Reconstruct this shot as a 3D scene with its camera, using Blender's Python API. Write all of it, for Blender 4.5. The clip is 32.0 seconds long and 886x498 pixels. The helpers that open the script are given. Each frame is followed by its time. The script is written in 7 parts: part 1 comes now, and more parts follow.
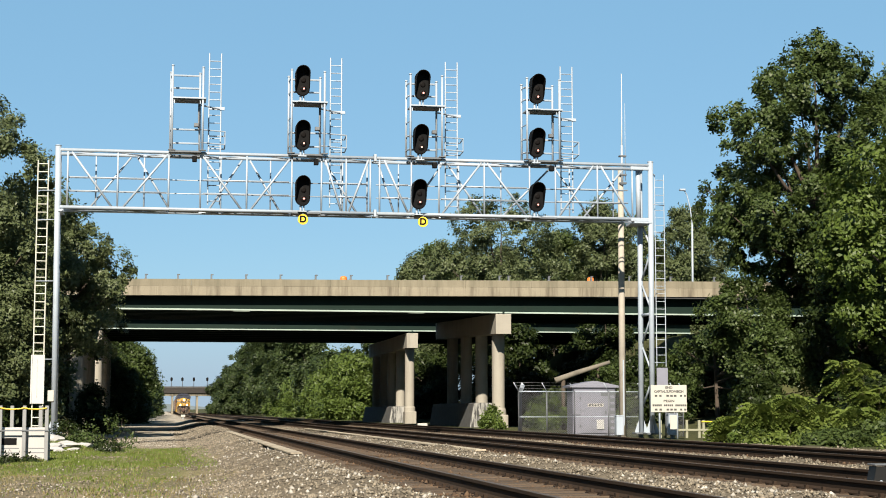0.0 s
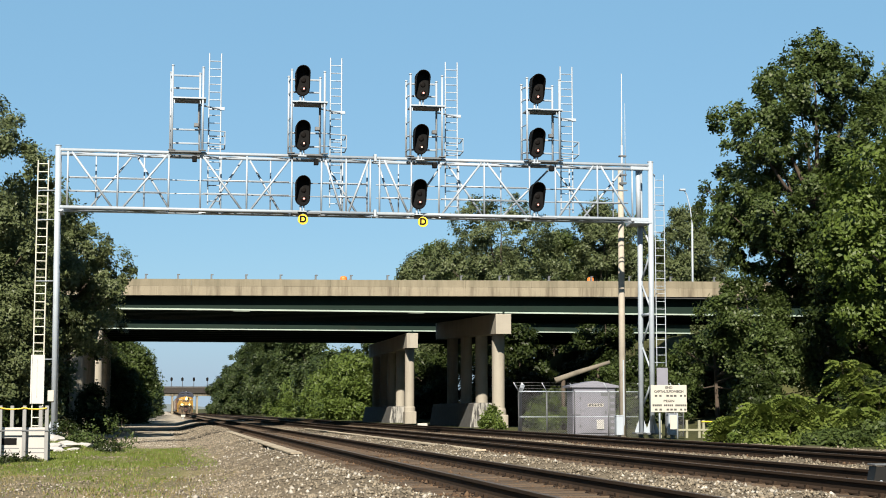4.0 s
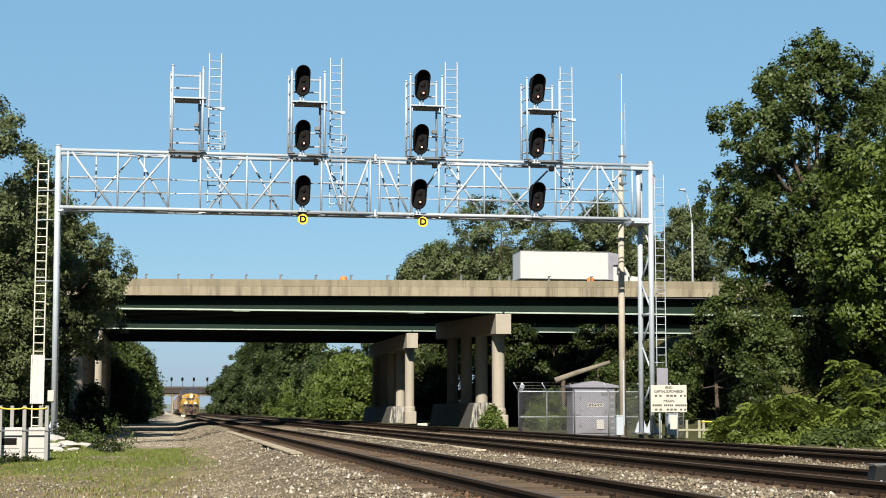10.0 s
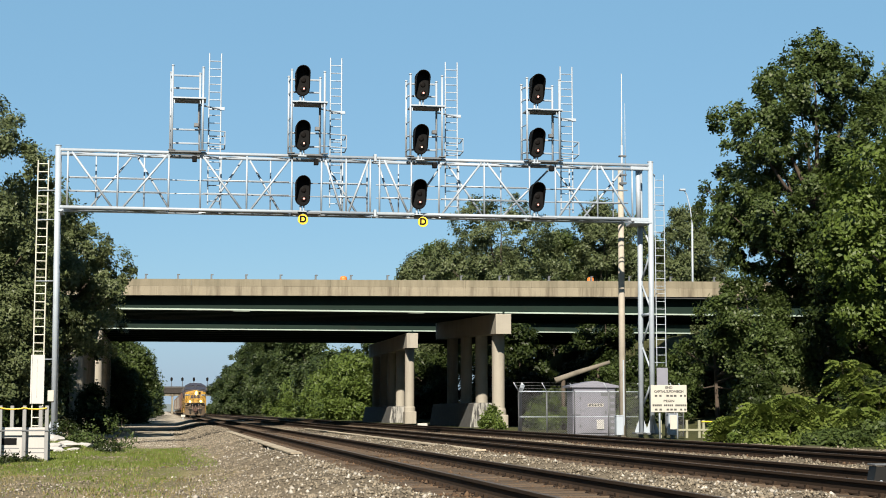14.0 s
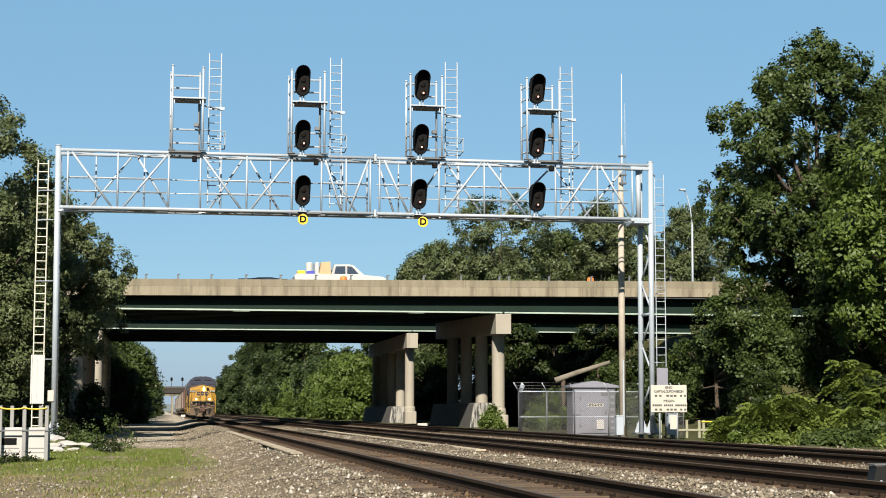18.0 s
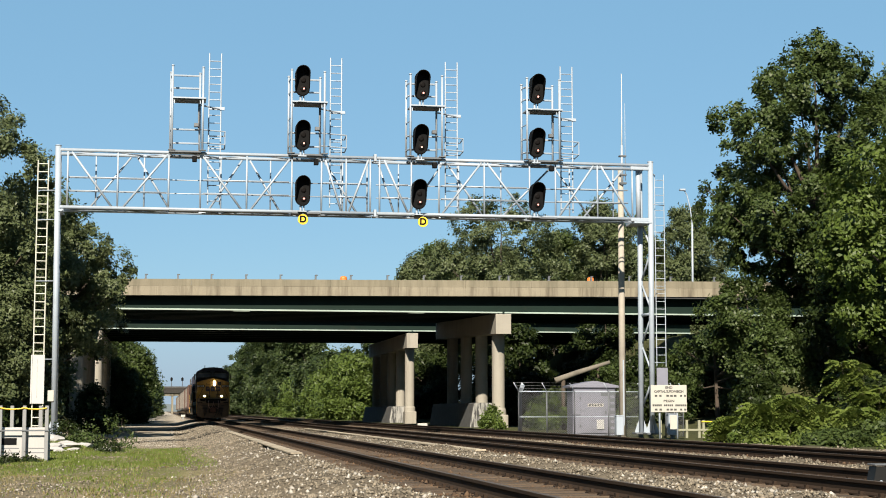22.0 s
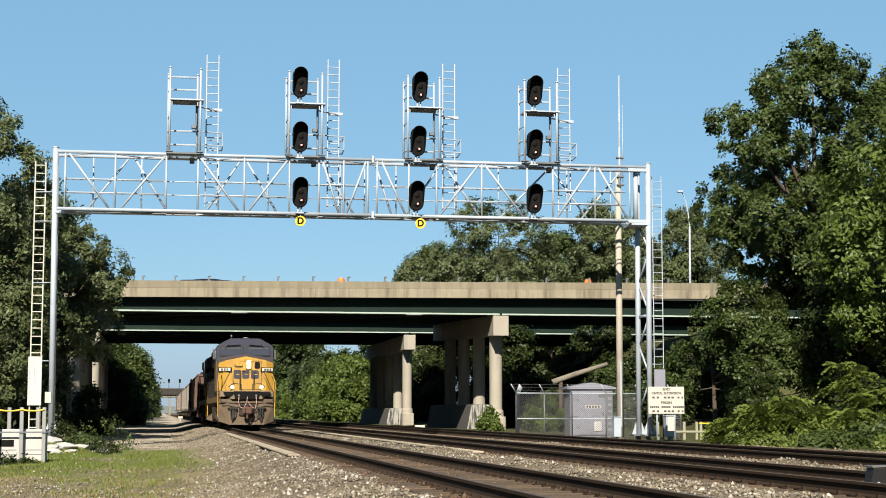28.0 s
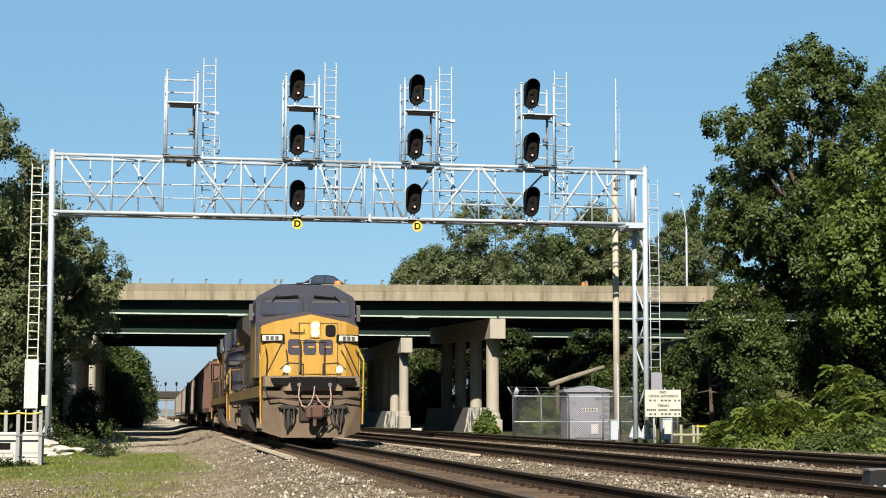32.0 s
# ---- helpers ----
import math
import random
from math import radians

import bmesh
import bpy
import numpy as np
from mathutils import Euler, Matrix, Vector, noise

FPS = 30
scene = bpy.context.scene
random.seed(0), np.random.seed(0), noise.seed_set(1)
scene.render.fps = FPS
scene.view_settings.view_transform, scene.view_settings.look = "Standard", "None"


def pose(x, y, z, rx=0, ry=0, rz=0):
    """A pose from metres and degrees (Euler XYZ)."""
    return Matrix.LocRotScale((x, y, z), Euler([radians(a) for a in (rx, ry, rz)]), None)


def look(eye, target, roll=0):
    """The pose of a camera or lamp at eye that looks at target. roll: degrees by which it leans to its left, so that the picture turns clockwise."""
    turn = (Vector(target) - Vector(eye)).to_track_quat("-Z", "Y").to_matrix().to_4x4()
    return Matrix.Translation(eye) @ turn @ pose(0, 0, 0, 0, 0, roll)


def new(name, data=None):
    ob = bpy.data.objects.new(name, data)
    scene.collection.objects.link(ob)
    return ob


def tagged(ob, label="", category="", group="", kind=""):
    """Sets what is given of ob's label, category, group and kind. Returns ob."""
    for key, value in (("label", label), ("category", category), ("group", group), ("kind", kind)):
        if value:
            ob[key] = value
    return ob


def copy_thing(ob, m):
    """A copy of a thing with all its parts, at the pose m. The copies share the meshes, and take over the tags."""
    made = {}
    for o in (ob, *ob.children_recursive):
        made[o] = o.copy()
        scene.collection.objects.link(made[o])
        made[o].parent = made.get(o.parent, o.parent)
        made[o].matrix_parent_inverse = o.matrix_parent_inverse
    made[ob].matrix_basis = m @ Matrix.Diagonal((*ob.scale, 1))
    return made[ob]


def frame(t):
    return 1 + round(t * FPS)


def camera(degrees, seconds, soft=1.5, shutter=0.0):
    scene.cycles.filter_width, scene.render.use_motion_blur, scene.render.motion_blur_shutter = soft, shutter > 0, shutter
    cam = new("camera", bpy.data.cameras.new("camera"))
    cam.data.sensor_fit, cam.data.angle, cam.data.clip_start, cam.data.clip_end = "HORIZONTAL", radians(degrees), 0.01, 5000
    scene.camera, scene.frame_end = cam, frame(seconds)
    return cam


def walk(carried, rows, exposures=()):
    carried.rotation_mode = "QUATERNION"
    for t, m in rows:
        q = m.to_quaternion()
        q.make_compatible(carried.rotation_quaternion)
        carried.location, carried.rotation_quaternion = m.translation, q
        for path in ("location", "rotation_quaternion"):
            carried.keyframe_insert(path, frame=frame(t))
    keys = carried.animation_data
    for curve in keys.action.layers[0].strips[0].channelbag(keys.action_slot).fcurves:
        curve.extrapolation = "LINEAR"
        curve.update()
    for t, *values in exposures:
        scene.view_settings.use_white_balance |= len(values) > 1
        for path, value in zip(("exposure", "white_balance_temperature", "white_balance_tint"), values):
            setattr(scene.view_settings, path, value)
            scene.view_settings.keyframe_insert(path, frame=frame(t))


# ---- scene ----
EYE = (0.0, 0.0, 0.8)
cam = camera(31.07, 32.0, soft=0.95, shutter=0.12)


def aim(right, lift):
    """The hand-held camera's pose, turned by so many minutes of arc to the right and upwards."""
    yaw, pitch = radians(9.877 + right / 60), radians(5.80 + lift / 60)
    way = Vector((math.sin(yaw) * math.cos(pitch), math.cos(yaw) * math.cos(pitch), math.sin(pitch)))
    return look(EYE, Vector(EYE) + way * 50)


walk(cam, [(0, aim(0, 0)), (10, aim(0, 0)), (20, aim(0, 0)), (21, aim(0, 0)), (21.5, aim(0, 1.0)), (22, aim(0, 0)),
           (22.5, aim(5.4, -1.8)), (23, aim(0, -2.0)), (23.5, aim(0, 0.9)), (24, aim(-0.5, 3.2)), (24.5, aim(0, 2.9)),
           (25, aim(3.3, 3.7)), (25.5, aim(3.9, 2.6)), (27.5, aim(5.0, 2.6)), (28, aim(5.4, 3.6)), (28.5, aim(7.2, 3.6)),
           (29, aim(7.2, 3.6)), (29.5, aim(7.2, 4.7)), (30, aim(7.2, 3.6)), (30.5, aim(7.2, 3.6)), (31, aim(9.4, 4.2)),
           (31.5, aim(7.2, 5.0)), (32, aim(12.2, 10.0))],
     exposures=[(0, 1.18), (8, 1.18), (11.5, 1.11), (24.5, 1.11), (27.5, 1.17), (32, 1.18)])

# ---- light: a low sun behind the camera, a little to its left, and a clear sky ----
SUN_UP, SUN_LEFT = 34.5, 16.5
world = bpy.data.worlds.new("sky")
scene.world = world
world.use_nodes = True
sky = world.node_tree.nodes.new("ShaderNodeTexSky")
sky.sky_type, sky.sun_disc = "NISHITA", False
sky.sun_elevation, sky.sun_rotation = radians(SUN_UP), radians(180 + SUN_LEFT)
sky.air_density, sky.dust_density, sky.ozone_density = 1.0, 0.0, 3.0
clear = world.node_tree.nodes.new("ShaderNodeMix")
clear.data_type, clear.blend_type = "RGBA", "MIX"
clear.inputs["Factor"].default_value = 0.68
clear.inputs["B"].default_value = (2.12, 4.54, 6.66, 1)
world.node_tree.links.new(sky.outputs[0], clear.inputs["A"])
# a clear sky deepens from the horizon to the zenith
wn, wl = world.node_tree.nodes, world.node_tree.links
way_up, parts_ = wn.new("ShaderNodeTexCoord"), wn.new("ShaderNodeSeparateXYZ")
deep = wn.new("ShaderNodeMapRange")
for key, v in zip(("From Min", "From Max", "To Min", "To Max"), (0.26, 0.72, 1.0, 0.22)):
    deep.inputs[key].default_value = v
wl.new(way_up.outputs["Generated"], parts_.inputs[0])
wl.new(parts_.outputs[2], deep.inputs["Value"])
shade_ = wn.new("ShaderNodeMix")
shade_.data_type, shade_.blend_type = "RGBA", "MULTIPLY"
shade_.inputs["Factor"].default_value = 1.0
# a pale haze lies along the horizon
low_, haze_ = wn.new("ShaderNodeMapRange"), wn.new("ShaderNodeMix")
for key, v in zip(("From Min", "From Max", "To Min", "To Max"), (0.012, 0.075, 0.8, 0.0)):
    low_.inputs[key].default_value = v
wl.new(parts_.outputs[2], low_.inputs["Value"])
haze_.data_type = "RGBA"
haze_.inputs["B"].default_value = (3.3, 4.4, 5.7, 1)
wl.new(low_.outputs[0], haze_.inputs["Factor"])
wl.new(clear.outputs["Result"], haze_.inputs["A"])
wl.new(haze_.outputs["Result"], shade_.inputs["A"])
wl.new(deep.outputs[0], shade_.inputs["B"])
wl.new(shade_.outputs["Result"], wn["Background"].inputs[0])
world.node_tree.nodes["Background"].inputs[1].default_value = 0.05
sun = new("sun", bpy.data.lights.new("sun", "SUN"))
sun.data.energy, sun.data.angle, sun.data.color = 5.0, radians(0.55), (1.0, 0.90, 0.75)
up, left = radians(SUN_UP), radians(SUN_LEFT)
sun.matrix_world = look((-60 * math.sin(left), -60 * math.cos(left), 60 * math.tan(up)), (0, 0, 0))


# ---- materials ----
def mat(name, base, rough=0.7, metal=0.0, vary=0.15, size=3.0, bump=0.0, fine=40.0, island=0.0, random_=0.0, spec=0.5, stain=None, stain_at=(0.5, 0.7), streak=False):
    """A surface with two scales of tone, optional relief, and a second colour in patches."""
    m = bpy.data.materials.new(name)
    m.use_nodes = True
    nt = m.node_tree
    n, l = nt.nodes, nt.links
    b = n["Principled BSDF"]
    b.inputs["Roughness"].default_value, b.inputs["Metallic"].default_value = rough, metal
    b.inputs["Specular IOR Level"].default_value = spec
    geo = n.new("ShaderNodeNewGeometry")
    big, small = n.new("ShaderNodeTexNoise"), n.new("ShaderNodeTexNoise")
    for tex, s in ((big, size), (small, fine)):
        tex.inputs["Scale"].default_value, tex.inputs["Detail"].default_value = s, 5
        l.new(geo.outputs["Position"], tex.inputs["Vector"])
    add = n.new("ShaderNodeMath")
    add.operation = "MULTIPLY_ADD"
    add.inputs[1].default_value = 0.6
    l.new(big.outputs["Fac"], add.inputs[0])
    half = n.new("ShaderNodeMath")
    half.operation = "MULTIPLY"
    half.inputs[1].default_value = 0.4
    l.new(small.outputs["Fac"], half.inputs[0])
    l.new(half.outputs[0], add.inputs[2])
    span = n.new("ShaderNodeMapRange")
    span.inputs["From Min"].default_value, span.inputs["From Max"].default_value = 0.25, 0.75
    span.inputs["To Min"].default_value, span.inputs["To Max"].default_value = 1 - vary, 1 + vary
    l.new(add.outputs[0], span.inputs["Value"])
    tone = span.outputs[0]
    for amount, node in ((island, (geo, "Random Per Island")), (random_, None)):
        if amount:
            src = geo.outputs["Random Per Island"] if node else n.new("ShaderNodeObjectInfo").outputs["Random"]
            r = n.new("ShaderNodeMapRange")
            r.inputs["To Min"].default_value, r.inputs["To Max"].default_value = 1 - amount, 1 + amount
            l.new(src, r.inputs["Value"])
            mul = n.new("ShaderNodeMath")
            mul.operation = "MULTIPLY"
            l.new(tone, mul.inputs[0])
            l.new(r.outputs[0], mul.inputs[1])
            tone = mul.outputs[0]
    colour = n.new("ShaderNodeMix")
    colour.data_type, colour.blend_type = "RGBA", "MULTIPLY"
    colour.inputs["Factor"].default_value = 1
    colour.inputs["A"].default_value = (*base, 1)
    l.new(tone, colour.inputs["B"])
    out = colour.outputs["Result"]
    if stain:
        patch = n.new("ShaderNodeTexNoise")
        patch.inputs["Scale"].default_value, patch.inputs["Detail"].default_value, patch.inputs["Roughness"].default_value = size * 0.45, 6, 0.65
        if streak:
            runs = n.new("ShaderNodeMapping")
            runs.inputs["Scale"].default_value = (5.5, 5.5, 0.5)
            l.new(geo.outputs["Position"], runs.inputs["Vector"])
            l.new(runs.outputs[0], patch.inputs["Vector"])
        else:
            l.new(geo.outputs["Position"], patch.inputs["Vector"])
        edge = n.new("ShaderNodeMapRange")
        edge.inputs["From Min"].default_value, edge.inputs["From Max"].default_value = stain_at
        l.new(patch.outputs["Fac"], edge.inputs["Value"])
        mix = n.new("ShaderNodeMix")
        mix.data_type = "RGBA"
        mix.inputs["B"].default_value = (*stain, 1)
        l.new(edge.outputs[0], mix.inputs["Factor"])
        l.new(out, mix.inputs["A"])
        out = mix.outputs["Result"]
    l.new(out, b.inputs["Base Color"])
    if bump:
        bp = n.new("ShaderNodeBump")
        bp.inputs["Strength"].default_value, bp.inputs["Distance"].default_value = 0.6, bump
        l.new(add.outputs[0], bp.inputs["Height"])
        l.new(bp.outputs[0], b.inputs["Normal"])
    return m


def leaf_mat(name, base, tip, glow=0.22):
    """Leaves: a tone for each one, gloss on top, and light that comes through."""
    m = bpy.data.materials.new(name)
    m.use_nodes = True
    n, l = m.node_tree.nodes, m.node_tree.links
    b = n["Principled BSDF"]
    b.inputs["Roughness"].default_value, b.inputs["Specular IOR Level"].default_value = 0.5, 0.32
    geo = n.new("ShaderNodeNewGeometry")
    big = n.new("ShaderNodeTexNoise")
    big.inputs["Scale"].default_value, big.inputs["Detail"].default_value = 0.55, 3
    l.new(geo.outputs["Position"], big.inputs["Vector"])
    mixer = n.new("ShaderNodeMath")
    mixer.operation = "MULTIPLY_ADD"
    mixer.inputs[1].default_value = 0.55
    l.new(geo.outputs["Random Per Island"], mixer.inputs[0])
    shift = n.new("ShaderNodeMath")
    shift.operation = "MULTIPLY"
    shift.inputs[1].default_value = 0.45
    l.new(big.outputs["Fac"], shift.inputs[0])
    l.new(shift.outputs[0], mixer.inputs[2])
    ramp = n.new("ShaderNodeMix")
    ramp.data_type = "RGBA"
    ramp.inputs["A"].default_value, ramp.inputs["B"].default_value = (*base, 1), (*tip, 1)
    l.new(mixer.outputs[0], ramp.inputs["Factor"])
    l.new(ramp.outputs["Result"], b.inputs["Base Color"])
    tr = n.new("ShaderNodeBsdfTranslucent")
    l.new(ramp.outputs["Result"], tr.inputs["Color"])
    mix = n.new("ShaderNodeMixShader")
    mix.inputs[0].default_value = glow
    l.new(b.outputs[0], mix.inputs[1])
    l.new(tr.outputs[0], mix.inputs[2])
    l.new(mix.outputs[0], n["Material Output"].inputs["Surface"])
    return m


def glow_mat(name, colour, strength):
    m = bpy.data.materials.new(name)
    m.use_nodes = True
    b = m.node_tree.nodes["Principled BSDF"]
    b.inputs["Emission Color"].default_value, b.inputs["Emission Strength"].default_value = (*colour, 1), strength
    b.inputs["Base Color"].default_value = (*colour, 1)
    return m


def glass_mat(name, tint=(0.03, 0.038, 0.06), rough=0.05):
    m = bpy.data.materials.new(name)
    m.use_nodes = True
    b = m.node_tree.nodes["Principled BSDF"]
    b.inputs["Base Color"].default_value, b.inputs["Roughness"].default_value = (*tint, 1), rough
    b.inputs["Coat Weight"].default_value = 0.5
    return m


GALV = mat("galvanised_steel", (0.30, 0.345, 0.40), 0.5, 0.1, 0.14, 2.0, 0.0, 60, stain=(0.24, 0.248, 0.26), stain_at=(0.58, 0.8))
GALV_DARK = mat("weathered_steel", (0.115, 0.124, 0.136), 0.6, 0.4, 0.2, 4.0)
BLACK = mat("signal_black", (0.0028, 0.0028, 0.0032), 0.7, 0, 0.2, 6.0, spec=0.12)
CONCRETE = mat("bridge_concrete", (0.204, 0.1808, 0.1336), 0.9, 0, 0.2, 0.9, 0.004, 18, stain=(0.1, 0.084, 0.06), stain_at=(0.46, 0.66), streak=True)
CONCRETE_TOP = mat("weathered_parapet_concrete", (0.172, 0.152, 0.1096), 0.9, 0, 0.2, 0.9, 0.004, 18, stain=(0.104, 0.0944, 0.0656), stain_at=(0.42, 0.72), streak=True)
CONCRETE_PIER = mat("pier_concrete", (0.250, 0.232, 0.196), 0.9, 0, 0.14, 0.7, 0.004, 16, stain=(0.152, 0.136, 0.112), stain_at=(0.5, 0.8), streak=True)
# crash wall in two colours: overpass shade on its sides, sunlight on its end
CONCRETE_SHADED = mat("shaded_crash_wall_concrete", (0.056, 0.056, 0.0544), 0.92, 0, 0.4, 3.5, 0.01, 14, stain=(0.036, 0.0384, 0.0416), stain_at=(0.5, 0.75))
CONCRETE_END_LIT = mat("sunlit_spalled_wall_end", (0.24, 0.236, 0.22), 0.92, 0, 0.3, 4.0, 0.01, 14, stain=(0.036, 0.036, 0.036), stain_at=(0.47, 0.56), streak=True)
CONCRETE_WHITE = mat("white_concrete", (0.36, 0.352, 0.344), 0.85, 0, 0.1, 1.5, 0.003, 20, stain=(0.34, 0.34, 0.3264), stain_at=(0.62, 0.9))
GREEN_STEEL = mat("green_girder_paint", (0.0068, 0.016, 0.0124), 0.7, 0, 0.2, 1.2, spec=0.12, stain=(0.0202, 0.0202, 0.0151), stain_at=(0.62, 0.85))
# sunlit copy of the girder green, pale where sun catches the front flange
FLANGE_LIT = mat("sunlit_pale_green_flange", (0.2552, 0.3152, 0.2808), 0.55, 0, 0.2, 1.0, stain=(0.2552, 0.2376, 0.1872), stain_at=(0.6, 0.8))
ASPHALT = mat("asphalt", (0.0396, 0.0396, 0.041), 0.9, 0, 0.2, 0.8)
RAIL_RUST = mat("rusty_rail", (0.030, 0.0195, 0.013), 0.85, 0.0, 0.3, 3.0, 0.001, spec=0.15)
RAIL_TOP = mat("worn_rail_head", (0.092, 0.068, 0.0496), 0.55, 0.3, 0.2, 2.0)
TIE = mat("creosoted_tie", (0.060, 0.041, 0.026), 0.9, 0, 0.3, 3.0, 0.006, 25, random_=0.3)
STONE = mat("ballast_stone", (0.152, 0.1296, 0.0976), 0.9, 0, 0.2, 2.0, island=0.5)
STONE_RUST = mat("rust_stained_ballast_stone", (0.076, 0.0448, 0.024), 0.9, 0, 0.2, 2.0, island=0.4)
STONE_PALE = mat("pale_stone", (0.32, 0.3, 0.268), 0.9, 0, 0.15, 2.0, island=0.25)
WOOD = mat("pole_wood", (0.31, 0.282, 0.238), 0.85, 0, 0.2, 2.5, 0.004, 30)
BARK = mat("bark", (0.056, 0.042, 0.0308), 0.95, 0, 0.3, 4.0, 0.01)
BARK_PALE = mat("pale_bark", (0.144, 0.1296, 0.1056), 0.95, 0, 0.3, 4.0, 0.01)
SIGN_WHITE = mat("sign_white", (0.376, 0.364, 0.328), 0.6, 0, 0.05, 3.0)
SIGN_YELLOW = mat("sign_yellow", (0.68, 0.44, 0.016), 0.5, 0, 0.06, 8.0)
INK = mat("sign_ink", (0.048, 0.048, 0.0464), 0.6, 0, 0.1, 8.0)
ORANGE = mat("drum_orange", (0.68, 0.16, 0.024), 0.5, 0, 0.08, 4.0)
WHITE_PAINT = mat("white_paint", (0.4, 0.4, 0.392), 0.35, 0, 0.05, 2.0)
SILVER_HUT = mat("hut_aluminium", (0.185, 0.19, 0.235), 0.55, 0.2, 0.12, 1.2, stain=(0.1152, 0.1152, 0.1352), stain_at=(0.55, 0.8))
LOCO_YELLOW = mat("locomotive_yellow", (0.315, 0.180, 0.025), 0.42, 0, 0.10, 2.5, stain=(0.19, 0.115, 0.035), stain_at=(0.48, 0.8), streak=True)
LOCO_BLUE = mat("locomotive_blue", (0.0125, 0.0155, 0.034), 0.45, 0, 0.15, 2.0, stain=(0.04, 0.036, 0.036), stain_at=(0.6, 0.85))
LOCO_DARK = mat("sooty_underframe", (0.0176, 0.0144, 0.012), 0.8, 0.1, 0.3, 3.0, stain=(0.044, 0.032, 0.0224), stain_at=(0.52, 0.8))
LOCO_GREY = mat("locomotive_dusty_grey", (0.048, 0.0456, 0.044), 0.7, 0, 0.2, 2.0)
PILOT = mat("dusty_pilot", (0.085, 0.061, 0.039), 0.85, 0, 0.25, 2.5, stain=(0.0224, 0.0176, 0.0136), stain_at=(0.55, 0.8))
TRUCK_DUST = mat("dusty_truck_casting", (0.135, 0.102, 0.068), 0.85, 0, 0.3, 3.0, stain=(0.04, 0.032, 0.025), stain_at=(0.6, 0.82))
CAB_GLASS = glass_mat("cab_windshield_glass", (0.036, 0.042, 0.062), 0.08)
COUPLER_RUST = mat("rusty_coupler_casting", (0.062, 0.032, 0.023), 0.85, 0, 0.3, 6.0)
EMBLEM = mat("emblem_blue", (0.014, 0.012, 0.026), 0.6, 0, 0.15, 4.0)
NOSE_TOP = mat("sooty_nose_top", (0.042, 0.034, 0.040), 0.75, 0, 0.25, 3.0, stain=(0.065, 0.045, 0.032), stain_at=(0.5, 0.75))
HOSE = mat("pinkish_air_hose", (0.224, 0.136, 0.12), 0.7, 0, 0.2, 6.0)
LOCO_DIRTY = mat("dirty_hood_yellow", (0.136, 0.084, 0.024), 0.6, 0, 0.2, 2.0, stain=(0.056, 0.04, 0.024), stain_at=(0.45, 0.7))
LAMP = glow_mat("lit_headlight", (1.0, 0.86, 0.58), 70.0)
# weak warm emission that stands in for the glare round a lamp
LAMP_HALO = glow_mat("headlight_halo_glow", (1.0, 0.66, 0.26), 0.42)
LAMP_RED = glow_mat("red_signal_lens", (1.0, 0.42, 0.38), 0.022)
LENS = mat("signal_lens", (0.0048, 0.004, 0.004), 0.6, spec=0.06)
GLASS = glass_mat("dark_glass")
CAR_BROWN = mat("hopper_brown", (0.08, 0.04, 0.0296), 0.75, 0, 0.25, 1.5, stain=(0.0576, 0.0384, 0.032), stain_at=(0.5, 0.8))
CAR_BLACK = mat("hopper_black", (0.024, 0.0224, 0.0216), 0.7, 0, 0.3, 1.5, stain=(0.072, 0.056, 0.044), stain_at=(0.55, 0.8))
CAR_GREY = mat("hopper_grey", (0.168, 0.1512, 0.1312), 0.7, 0, 0.2, 1.5, stain=(0.0896, 0.0672, 0.0504), stain_at=(0.5, 0.8))
COAL = mat("coal", (0.012, 0.012, 0.012), 0.7, 0, 0.3, 6.0, 0.03)
RUBBER = mat("rubber", (0.016, 0.016, 0.016), 0.8, 0, 0.2, 4.0)
CAR_SILVER = mat("silver_car_paint", (0.4, 0.384, 0.36), 0.3, 0.5, 0.05, 2.0)
CAR_DARK = mat("dark_car_paint", (0.016, 0.0224, 0.036), 0.25, 0.3, 0.05, 2.0)
# the gloom under woods and overpass is sunk into this deep leaf colour
LEAF_DEEP = leaf_mat("shade_deep_green_leaf", (0.009, 0.017, 0.004), (0.036, 0.054, 0.011), 0.25)
LEAF_MID = leaf_mat("green_leaf", (0.026, 0.043, 0.011), (0.076, 0.108, 0.028), 0.3)
LEAF_LIGHT = leaf_mat("bright_green_leaf", (0.042, 0.072, 0.012), (0.108, 0.150, 0.031), 0.32)
LEAF_GREY = leaf_mat("greyish_green_leaf", (0.046, 0.062, 0.026), (0.120, 0.148, 0.062), 0.3)
LEAF_FAR = leaf_mat("far_green_leaf", (0.020, 0.034, 0.011), (0.056, 0.080, 0.024), 0.3)
LEAF_SUMAC = leaf_mat("sumac_leaf", (0.040, 0.070, 0.011), (0.152, 0.192, 0.040), 0.36)
GRASS = leaf_mat("grass_blade", (0.066, 0.096, 0.014), (0.172, 0.222, 0.044), 0.3)
DRY = leaf_mat("dry_grass_blade", (0.12, 0.1, 0.04), (0.24, 0.2, 0.096), 0.2)


